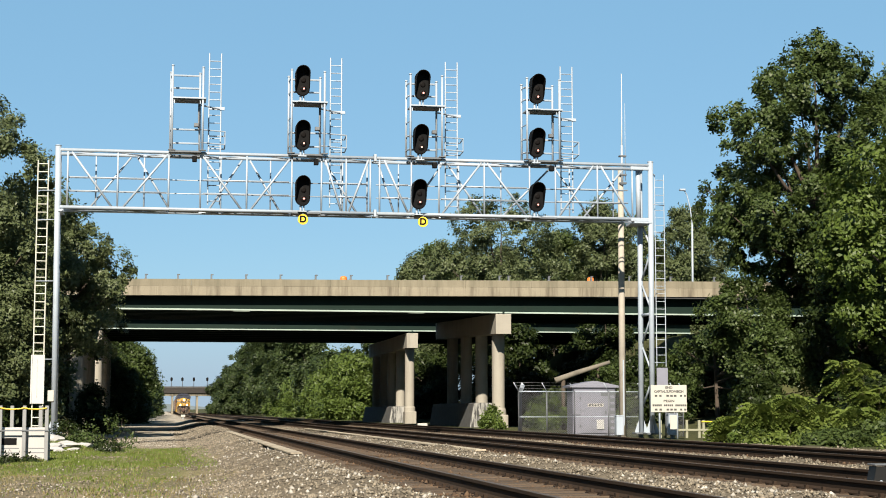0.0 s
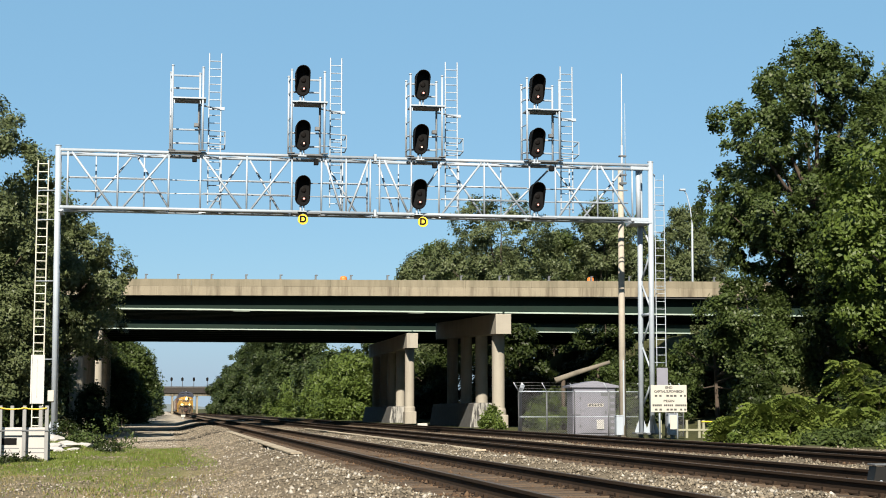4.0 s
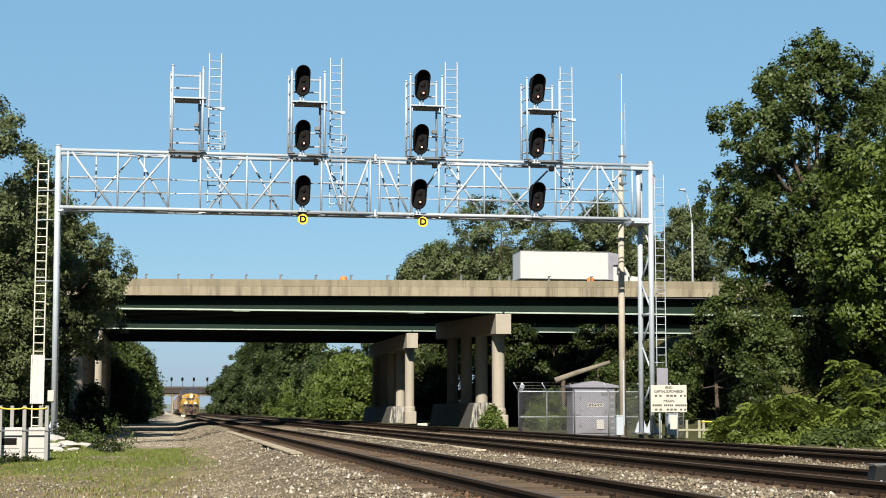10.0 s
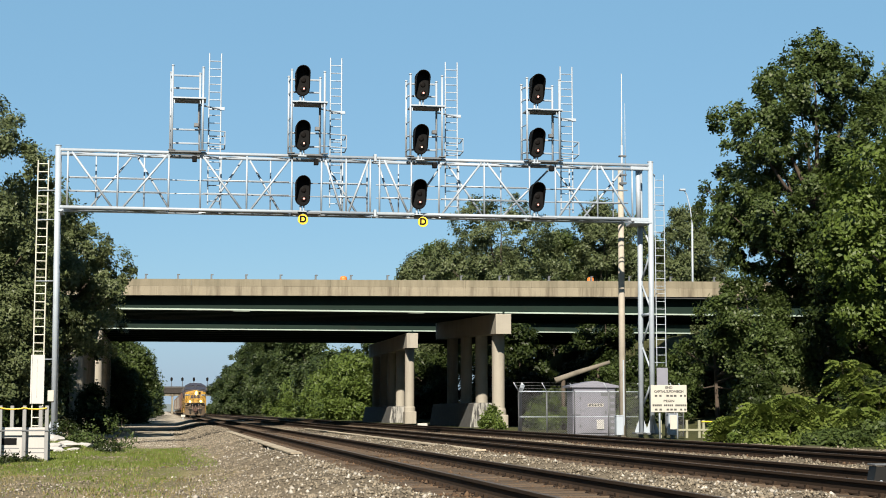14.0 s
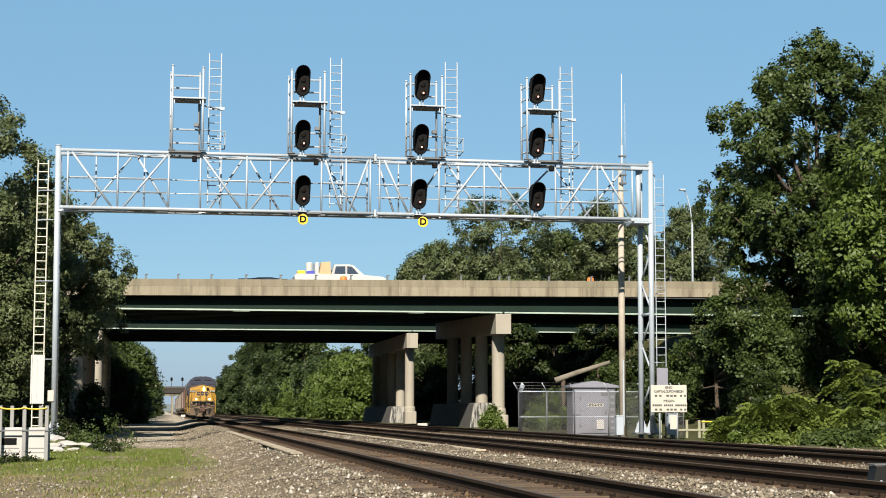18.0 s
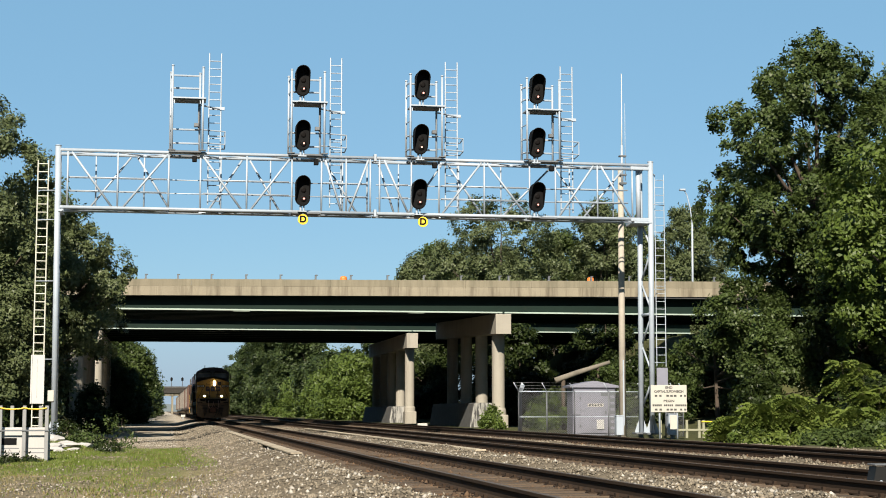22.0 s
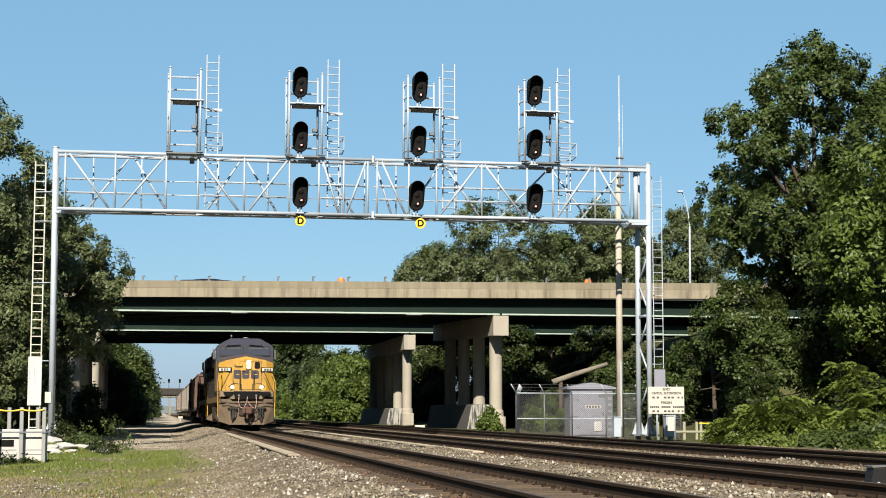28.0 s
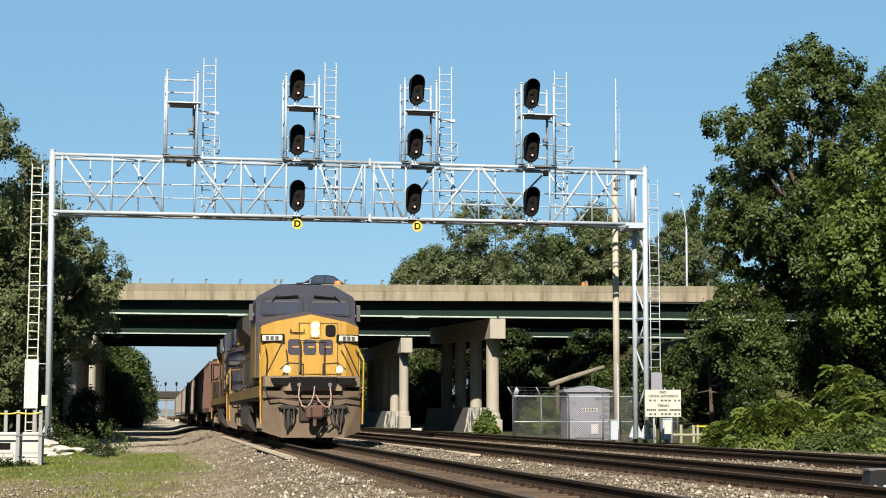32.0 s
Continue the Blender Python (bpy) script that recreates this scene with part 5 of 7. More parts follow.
        P("wiper", Geo().tube((s * 0.25, 2.4, 4.44), (s * 1.0, 2.42, 4.40), 0.018, n=5).tube((s * 0.9, 2.4, 4.45), (s * 1.1, 2.42, 4.30), 0.014, n=5), BLACK, "", cab)
        P("mirror", Geo().box(s * 1.66, s * 1.80, 2.75, 2.8, 3.75, 4.25, 0.02).tube((s * 1.58, 2.8, 4.0), (s * 1.73, 2.8, 4.0), 0.015, n=5), LOCO_GREY, "", cab)
        P("side_window", Geo().box(s * 1.58, s * 1.615, 3.0, 3.7, 3.75, 4.25, 0.01).box(s * 1.58, s * 1.615, 3.85, 4.5, 3.75, 4.25, 0.01), GLASS, "", cab)
        P("cab_side_panel", Geo().box(s * 1.58, s * 1.612, 2.49, 4.88, 1.92, 3.62, 0.01), LOCO_DIRTY, "", cab)
        nb = P("number_board", Geo().box(s * 1.30 - 0.33, s * 1.30 + 0.33, 0.9 - 0.03, 1.02, 3.0, 3.22, 0.03), SIGN_WHITE if lead else LOCO_DARK, "white number board" if lead else "", nose)
        nb.matrix_basis = Matrix.Translation((s * 1.17, 0.90, 0)) @ pose(0, 0, 0, 0, 0, s * 16) @ Matrix.Translation((-s * 1.30, -0.95, 0))
        P("number_frame", Geo().box(s * 1.30 - 0.37, s * 1.30 + 0.37, 0.89, 1.0, 2.975, 3.245, 0.02), BLACK, "", nb)
        for k in range(3):
            P("figure_bar", Geo().box(s * 1.30 - 0.2 + 0.15 * k, s * 1.30 - 0.10 + 0.15 * k, 0.862, 0.872, 3.04, 3.18), LOCO_GREY, "", nb)
    P("headlight_frame", Geo().box(-0.02, 0.3, 0.80, 0.9, 3.12, 3.66, 0.04), LOCO_YELLOW, "", nose)
    for z in (3.28, 3.5):
        if lead:
            # the headlight's halo, again as a glowing disc
            P("lamp_halo", Geo().lathe((0.14, 0.797, z), (0, -1, 0), [(0, 0.125), (0.004, 0.125)], 16), LAMP_HALO, "warm glowing disc for the lamp's halo", nose)
        P("headlight", Geo().lathe((0.14, 0.79, z), (0, -1, 0), [(0, 0.098), (0.02, 0.098), (0.045, 0.05)], 16), LAMP if lead else GLASS, "glowing headlight" if lead else "", nose)
    P("door_window", Geo().prism([(x * 0.16 + 0.62, z * 0.19 + 3.36) for x, z in [(math.copysign(abs(math.cos(a)) ** 0.5, math.cos(a)), math.copysign(abs(math.sin(a)) ** 0.5, math.sin(a))) for a in [2 * math.pi * (i + 0.5) / 16 for i in range(16)]]], "y", 0.83, 0.86), BLACK, "", nose)
    P("nose_door", shell([(-0.36, 1.98), (0.86, 1.98), (0.86, 3.6), (-0.36, 3.6)], [(-0.34, 2.0), (0.84, 2.0), (0.84, 3.58), (-0.34, 3.58)], 0.838, 0.852), LOCO_DARK, "", nose)
    P("nose_grab", Geo().chain([(-0.62, 0.8, 3.42), (-0.62, 0.8, 3.3), (-0.2, 0.8, 3.3), (-0.2, 0.8, 3.42)], 0.018), LOCO_DARK, "", nose)
    for x in (-0.32, 0.42):
        P("nose_grab", Geo().chain([(x, 0.85, 2.98), (x, 0.74, 2.96), (x, 0.72, 2.05), (x, 0.85, 2.02)], 0.02), LOCO_DARK, "", nose)
    P("nose_grab", Geo().chain([(-0.4, 0.76, 3.03), (0.1, 0.74, 3.06), (0.5, 0.76, 3.03)], 0.016), LOCO_DARK, "", nose)
    # the emblem's plain block shapes
    yb, yf = 0.846, 0.835
    for k, (x0, x1) in enumerate(((-0.70, -0.30), (-0.22, 0.18), (0.26, 0.70))):
        sh = 0.05
        P("emblem_block", Geo().prism([(x0 + sh, 2.57), (x1 - sh, 2.57), (x1, 2.65), (x1, 3.0), (x1 - sh, 3.08), (x0 + sh, 3.08), (x0, 3.0), (x0, 2.65)], "y", yf, yb), EMBLEM, "plain dark blue block", nose)
        P("emblem_slot", Geo().box(x0 + 0.14, x1 - 0.06, yf - 0.004, yf, 2.80, 2.85), LOCO_YELLOW, "", nose)
    # roof fittings
    P("roof_fitting", Geo().lathe((0.05, 3.0, 4.66), (0, 0, 1), [(0, 0.24), (0.05, 0.22), (0.09, 0.1)], 14), WHITE_PAINT, "white antenna dome", cab)
    P("horn", Geo().tube((-0.75, 3.2, 4.6), (-0.75, 3.2, 4.84), 0.02).lathe((-0.75, 3.0, 4.84), (0, -1, 0), [(-0.3, 0.02), (0, 0.025), (0.1, 0.05)], 10), GALV_DARK, "", cab)
    P("roof_rail", Geo().chain([(-0.6, 2.6, 4.68), (-0.2, 2.6, 4.70), (0.5, 2.6, 4.70)], 0.015), BLACK, "", cab)
    # hood, radiator with wings, walkways
    P("hood", Geo().prism([(-0.95, 1.92), (0.95, 1.92), (0.95, 4.2), (0.7, 4.45), (-0.7, 4.45), (-0.95, 4.2)], "y", 4.9, 15.6), LOCO_DIRTY if lead else LOCO_BLUE, "soot-stained engine hood")
    P("equipment_box", Geo().box(-1.45, -0.95, 5.0, 7.6, 1.92, 3.6, 0.03), LOCO_DIRTY if lead else LOCO_BLUE)
    for k in range(9):
        P("hood_door", Geo().box(-0.99, -0.95, 7.8 + k * 0.85, 8.55 + k * 0.85, 2.0, 3.7, 0.01), LOCO_DIRTY if lead else LOCO_BLUE)
    P("exhaust", Geo().box(-0.5, 0.5, 10.2, 11.2, 4.45, 4.62, 0.03), LOCO_DARK)
    P("radiator_cab", Geo().prism([(-0.95, 1.92), (0.95, 1.92), (0.95, 3.85), (1.3, 4.15), (1.3, 4.5), (1.1, 4.6), (-1.1, 4.6), (-1.3, 4.5), (-1.3, 4.15), (-0.95, 3.85)], "y", 15.6, 20.6), LOCO_DARK, "sooty flared radiator section")
    P("radiator_grille", Geo().box(-1.32, -1.29, 15.9, 20.3, 4.2, 4.55), BLACK)
    P("walkway", Geo().box(-1.53, 1.53, 2.5, 21.9, 1.62, 1.68), LOCO_DARK)
    P("rear_hood", Geo().box(-0.95, 0.95, 20.6, 21.3, 1.92, 4.3, 0.05), LOCO_YELLOW)
    P("sill", Geo().box(-1.55, -1.5, 1.2, 21.9, 1.35, 1.66).box(1.5, 1.55, 1.2, 21.9, 1.35, 1.66), LOCO_DIRTY, "dirty yellow side sill")
    for k in range(9):
        y = 5.4 + k * 1.95
        P("stanchion", Geo().tube((-1.5, y, 1.66), (-1.5, y, 2.72), 0.018, n=5), LOCO_DARK)
    P("side_rail", Geo().tube((-1.5, 5.0, 2.72), (-1.5, 21.4, 2.72), 0.02, n=5), LOCO_DARK)
    for s in (-1, 1):
        P("rear_rail", Geo().chain([(s * 1.5, 21.5, 0.6), (s * 1.5, 21.6, 2.7), (s * 1.0, 21.8, 2.75)], 0.03), LOCO_YELLOW)
    P("rear_light_box", Geo().box(-1.25, -0.8, 20.7, 21.0, 3.75, 4.25, 0.03), LOCO_YELLOW, "yellow rear light box")
    P("fuel_tank", Geo().prism([(-1.45, 0.5), (-1.2, 0.25), (1.2, 0.25), (1.45, 0.5), (1.45, 1.2), (-1.45, 1.2)], "y", 8.3, 13.6), LOCO_DARK)
    P("air_tank", Geo().tube((-1.3, 6.9, 1.05), (-1.3, 8.2, 1.05), 0.16, n=10), LOCO_DARK)
    bogie(t, 4.2, 3, 1.85)
    bogie(t, 17.7, 3, 1.85)
    P("rear_coupler", Geo().box(-0.14, 0.14, 21.8, 22.5, 0.78, 1.02, 0.03), LOCO_DARK)
    return t


def hopper(paint, label, rib=None):
    """A coal hopper with outside ribs; front end at y = 0."""
    t = thing("hopper_car", label, "freight car", group="hopper cars")
    P = lambda name, g, m, lab="": part(name, g, m, t, lab)
    L, w = 14.0, 1.55
    P("body", Geo().prism([(0.55, 3.85), (L - 0.55, 3.85), (L - 0.55, 2.9), (L - 1.9, 1.1), (1.9, 1.1), (0.55, 2.9)], "x", -w + 0.08, w - 0.08), paint)
    P("load", Geo().prism([(0.7, 3.8), (2.5, 4.1), (6.8, 4.0), (11.5, 4.12), (L - 0.7, 3.8)], "x", -w + 0.3, w - 0.3), COAL, "heap of black coal")
    P("top_chord", Geo().box(-w, -w + 0.12, 0.45, L - 0.45, 3.72, 3.9, 0.01).box(w - 0.12, w, 0.45, L - 0.45, 3.72, 3.9, 0.01).box(-w, w, 0.45, 0.57, 3.72, 3.9).box(-w, w, L - 0.57, L - 0.45, 3.72, 3.9), paint)
    P("sill", Geo().box(-w, -w + 0.14, 0.3, L - 0.3, 1.0, 1.25, 0.01).box(w - 0.14, w, 0.3, L - 0.3, 1.0, 1.25, 0.01).box(-0.3, 0.3, -0.1, L + 0.1, 0.85, 1.1), paint)
    for k in range(11):
        y = 0.7 + (L - 1.4) * k / 10
        P("rib", Geo().box(-w, -w + 0.08, y - 0.06, y + 0.06, 1.2, 3.75, 0.01), rib or paint)
    for y in (0.4, L - 0.4):
        for sx in (-w, w - 0.1):
            P("end_post", Geo().box(sx, sx + 0.1, y - 0.05, y + 0.05, 1.0, 3.8), paint)
    P("end_ladder", Geo().chain([(-1.35, 0.38, 1.1), (-1.35, 0.38, 3.7)], 0.02).chain([(-0.95, 0.38, 1.1), (-0.95, 0.38, 3.7)], 0.02), paint)
    P("coupler", Geo().box(-0.13, 0.13, -0.35, 0.1, 0.78, 1.0, 0.02).box(-0.13, 0.13, L - 0.1, L + 0.35, 0.78, 1.0, 0.02), LOCO_DARK)
    bogie(t, 1.75, 2, 1.75)
    bogie(t, L - 1.75, 2, 1.75)
    return t


TRAIN = [(locomotive(True), 0.0), (locomotive(False), 22.9)]
kinds = [hopper(CAR_BROWN, "brown ribbed coal hopper car"), hopper(CAR_BLACK, "black ribbed coal hopper car", CAR_GREY), hopper(CAR_GREY, "dusty grey ribbed coal hopper car")]
order = (0, 1, 0, 2, 1, 2, 2, 0, 2, 2, 1, 2, 0, 2)
used = set()
for i, k in enumerate(order):
    car = kinds[k] if k not in used else copy_thing(kinds[k], pose(0, 0, 0))
    used.add(k)
    TRAIN.append((car, 45.8 + 14.7 * i))


# ---- vehicles on the near bridge; each drives towards +x, its front at x = 0 ----
def road_wheel(parent, x, y, r=0.36):
    w = part("wheel", Geo().lathe((x, y, r), (0, 1, 0), [(-0.11, r - 0.04), (-0.09, r), (0.09, r), (0.11, r - 0.04)], 18), RUBBER, parent)
    part("rim", Geo().lathe((x, y, r), (0, 1 if y > 0 else -1, 0), [(0.09, 0.2), (0.12, 0.2), (0.13, 0.08)], 12), GALV, w)


def van():
    t = thing("van", "white panel van with an orange roof ladder and red side stripe", "van")
    P = lambda n, g, m, l="": part(n, g, m, t, l)
    P("body", Geo().prism([(-5.9, 0.4), (-0.05, 0.4), (0, 0.75), (-0.1, 1.02), (-0.95, 1.2), (-1.75, 2.0), (-2.1, 2.1), (-5.75, 2.12), (-5.9, 1.9)], "y", -0.98, 0.98), WHITE_PAINT)
    for s in (-1, 1):
        P("side_window", Geo().prism([(-2.75, 1.3), (-1.55, 1.3), (-2.0, 1.88), (-2.75, 1.88)], "y", s * 0.975, s * 0.995), GLASS)
        P("stripe", Geo().prism([(-4.9, 1.25), (-4.3, 1.35), (-3.6, 1.42), (-3.2, 1.55), (-3.7, 1.33), (-4.4, 1.22)], "y", s * 0.975, s * 0.99), mat("red_stripe", (0.4, 0.024, 0.04), 0.4), "dark red swoosh stripe")
        P("letter_bar", Geo().box(-4.9, -4.3, s * 0.975, s * 0.985, 1.62, 1.75), mat("grey_lettering", (0.4, 0.36, 0.4), 0.5))
        for x in (-1.1, -4.7):
            road_wheel(t, x, s * 0.88)
    P("windshield", Geo().poly([(-1.02, -0.85, 1.26), (-1.02, 0.85, 1.26), (-1.72, 0.8, 1.98), (-1.72, -0.8, 1.98)], (-3, 0, 0)), GLASS)
    r = P("roof_rack", Geo().box(-5.6, -2.2, -0.75, -0.7, 2.28, 2.33).box(-5.6, -2.2, 0.7, 0.75, 2.28, 2.33).box(-5.5, -5.45, -0.75, 0.75, 2.1, 2.3).box(-2.6, -2.55, -0.75, 0.75, 2.1, 2.3).box(-4, -3.95, -0.75, 0.75, 2.1, 2.3), GALV)
    lad = Geo()
    for y in (-0.55, -0.15):
        lad.box(-5.9, -1.9, y - 0.03, y + 0.03, 2.34, 2.42)
    for k in range(12):
        lad.box(-5.7 + 0.32 * k, -5.66 + 0.32 * k, -0.55, -0.15, 2.36, 2.4)
    P("roof_ladder", lad, mat("orange_ladder", (0.6, 0.176, 0.064), 0.5), "orange extension ladder")
    return t


def box_truck():
    t = thing("box_truck", "white box truck with a plain cargo body", "truck")
    P = lambda n, g, m, l="": part(n, g, m, t, l)
    P("cargo_box", Geo().box(-8.5, -2.35, -1.22, 1.22, 0.95, 2.84, 0.04), WHITE_PAINT, "plain white cargo box")
    P("top_rail", Geo().box(-8.52, -2.33, -1.23, 1.23, 2.82, 2.88, 0.01), GALV_DARK)
    P("front_cap", Geo().prism([(-2.36, 0.95), (-2.0, 0.95), (-2.0, 1.99), (-1.32, 2.02), (-1.32, 2.55), (-1.4, 2.72), (-2.36, 2.86)], "y", -1.18, 1.18), SILVER_HUT, "grey rounded front cap over the cab")
    P("cab", Geo().prism([(-2.0, 0.55), (-0.05, 0.55), (0, 1.2), (-0.2, 1.2), (-0.75, 1.26), (-1.1, 1.88), (-1.3, 1.96), (-2.0, 1.98)], "y", -1.0, 1.0), WHITE_PAINT)
    for s in (-1, 1):
        P("side_window", Geo().prism([(-1.7, 1.3), (-0.98, 1.3), (-1.24, 1.85), (-1.7, 1.85)], "y", s * 0.99, s * 1.01), GLASS)
        P("mirror", Geo().box(-0.85, -0.78, s * 1.05, s * 1.25, 1.4, 1.85, 0.02), BLACK)
        for x in (-0.95, -6.6):
            road_wheel(t, x, s * 0.95, 0.45)
    P("windshield", Geo().poly([(-0.74, -0.85, 1.3), (-0.74, 0.85, 1.3), (-1.06, 0.8, 1.86), (-1.06, -0.8, 1.86)], (-3, 0, 0)), GLASS)
    P("chassis", Geo().box(-8.4, -0.3, -0.45, 0.45, 0.55, 0.95), LOCO_DARK)
    return t


def sedan(paint, label, tall=1.58):
    t = thing("car", label, "car", group="cars")
    P = lambda n, g, m, l="": part(n, g, m, t, l)
    P("body", Geo().prism([(-4.6, 0.35), (-0.05, 0.35), (0, 0.62), (-0.25, 0.8), (-1.3, 0.95), (-3.9, 1.0), (-4.55, 0.98), (-4.65, 0.6)], "y", -0.9, 0.9), paint)
    P("roof", Geo().prism([(-1.35, 0.93), (-2.05, tall - 0.06), (-2.5, tall), (-3.3, tall - 0.02), (-4.1, 0.98)], "y", -0.74, 0.74), paint)
    for s in (-1, 1):
        P("side_window", Geo().prism([(-1.65, 1.0), (-2.12, tall - 0.11), (-2.62, tall - 0.07), (-2.62, 1.0)], "y", s * 0.735, s * 0.755), GLASS)
        P("side_window", Geo().prism([(-2.72, 1.0), (-2.72, tall - 0.07), (-3.25, tall - 0.09), (-3.75, 1.02)], "y", s * 0.735, s * 0.755), GLASS)
        for x in (-0.9, -3.7):
            road_wheel(t, x, s * 0.8, 0.32)
    P("windshield", Geo().poly([(-1.40, -0.66, 1.0), (-1.40, 0.66, 1.0), (-2.0, 0.6, tall - 0.08), (-2.0, -0.6, tall - 0.08)], (-3, 0, 0)), GLASS)
    return t


def pickup():
    t = thing("pickup_truck", "white pickup truck carrying buckets and a tan panel", "pickup truck")
    P = lambda n, g, m, l="": part(n, g, m, t, l)
    P("body", Geo().prism([(-6.0, 0.5), (-0.05, 0.5), (0, 0.95), (-0.25, 1.12), (-1.5, 1.22), (-6.0, 1.25), (-6.15, 1.1)], "y", -0.98, 0.98), WHITE_PAINT)
    P("cabin", Geo().prism([(-1.45, 1.2), (-2.2, 1.85), (-2.5, 1.93), (-3.5, 1.9), (-3.65, 1.2)], "y", -0.85, 0.85), WHITE_PAINT)
    for s in (-1, 1):
        P("side_window", Geo().prism([(-1.85, 1.28), (-2.3, 1.78), (-2.65, 1.8), (-2.65, 1.28)], "y", s * 0.845, s * 0.865), GLASS)
        P("side_window", Geo().prism([(-2.75, 1.28), (-2.75, 1.8), (-3.4, 1.78), (-3.5, 1.28)], "y", s * 0.845, s * 0.865), GLASS)
        for x in (-1.05, -4.9):
            road_wheel(t, x, s * 0.88, 0.4)
    P("windshield", Geo().poly([(-1.5, -0.75, 1.26), (-1.5, 0.75, 1.26), (-2.16, 0.68, 1.82), (-2.16, -0.68, 1.82)], (-3, 0, 0)), GLASS)
    P("tan_panel", Geo().prism([(-3.7, 1.2), (-3.75, 2.1), (-4.35, 2.05), (-4.5, 1.2)], "y", -0.8, 0.2), mat("tan_panel", (0.36, 0.272, 0.16), 0.8), "tan cargo panel")
    P("white_panel", Geo().box(-4.75, -4.5, -0.7, 0.7, 1.2, 2.05, 0.03), WHITE_PAINT)
    P("bucket", Geo().lathe((-5.1, -0.3, 1.25), (0, 0, 1), [(0, 0.2), (0.75, 0.25), (0.8, 0.2)], 14), WHITE_PAINT, "white bucket")
    P("blue_bin", Geo().box(-5.3, -4.8, -0.9, -0.5, 1.2, 1.45, 0.03), mat("blue_bin", (0.04, 0.048, 0.32), 0.5), "blue bin")
    P("yellow_box", Geo().box(-5.9, -5.4, -0.6, 0.3, 1.25, 1.5, 0.03), SIGN_YELLOW, "yellow tool box")
    return t


LANE_Y, LANE_Z = 106.0, 8.59
VEHICLES = [(van(), 5.5, 22.92, 22.2), (box_truck(), 9.0, 7.39, 24.9), (sedan(CAR_SILVER, "silver four-door car with dark windows"), 12.4, 28.1, 25.2), (pickup(), 17.5, 3.2, 22.4),
            (sedan(CAR_DARK, "dark blue car driving over the bridge", 1.45), 19.6, 12.3, 27.6, 100.7), (sedan(CAR_DARK, "dark blue car with a low roof", 1.52), 32.0, 13.4, 21.5),
            (sedan(CAR_DARK, "low dark sports car behind the parapet", 1.09), 28.0, 5.5, 24.6, 100.7),
            (sedan(CAR_DARK, "low dark car following the pickup truck", 1.10), 18.0, 8.6, 24.4, 100.7)]


# ---- beside the gantry's far leg: fenced relay hut, sign, pole, guard posts ----
def stick(name, a, b, r, m, parent, label="", n=8, r2=None):
    return part(name, Geo().tube(a, b, r, r2, n=n), m, parent, label, smooth=True)


hut = thing("relay_hut", "grey aluminium railway relay hut with a shallow gable roof", "hut", (18.56, 68.9, -0.3))
part("body", Geo().box(-0.96, 0.98, -0.9, 0.15, 0, 2.16, 0.03), SILVER_HUT, hut)
part("roof", Geo().prism([(-1.12, 2.12), (1.12, 2.12), (1.12, 2.2), (0.1, 2.40), (-0.1, 2.40), (-1.12, 2.2)], "y", -1.02, 0.28), SILVER_HUT, hut, "pale shallow gable roof")
dr = part("door", Geo().box(-0.62, 0.66, -0.94, -0.9, 0.12, 2.02, 0.015), SILVER_HUT, hut)
part("hinge", Geo().box(-0.66, -0.6, -0.955, -0.93, 0.4, 0.5).box(-0.66, -0.6, -0.955, -0.93, 1.6, 1.7), GALV_DARK, dr)
part("handle", Geo().box(0.48, 0.55, -0.98, -0.93, 0.95, 1.1, 0.01), GALV_DARK, dr)
part("notice", Geo().box(-0.3, 0.42, -0.95, -0.942, 1.28, 1.42), SIGN_WHITE, dr, "white notice with unreadable lettering")
for k in range(5):
    part("letter_bar", Geo().box(-0.25 + 0.13 * k, -0.17 + 0.13 * k, -0.956, -0.951, 1.31, 1.39), INK, dr)
# the front's darker right strip, set as a flat panel
part("dark_side_panel", Geo().box(0.70, 0.95, -0.925, -0.9, 0.12, 2.0, 0.01), GALV_DARK, hut, "dark upright panel on the right of the front")
for k in range(6):
    part("louvre", Geo().box(0.73, 0.92, -0.94, -0.925, 0.3 + 0.27 * k, 0.42 + 0.27 * k, 0.008), SILVER_HUT, hut)
part("meter_box", Geo().box(0.1, 0.42, -0.99, -0.94, 0.3, 0.72, 0.01), WHITE_PAINT, dr, "pale meter box")
part("vent", Geo().box(0.3, 0.62, -0.95, -0.94, 1.75, 1.9), GALV_DARK, dr)
part("seam", Geo().box(-0.98, 0.98, -0.93, -0.905, 0.92, 0.95), GALV_DARK, hut)

fence = thing("chain_link_fence", "galvanised chain-link fence with slanted barbed-wire arms", "fence", (0, 64, -0.3))
WIRE = mat("fence_wire", (0.10, 0.103, 0.112), 0.6, 0.3, 0.1, 4.0)


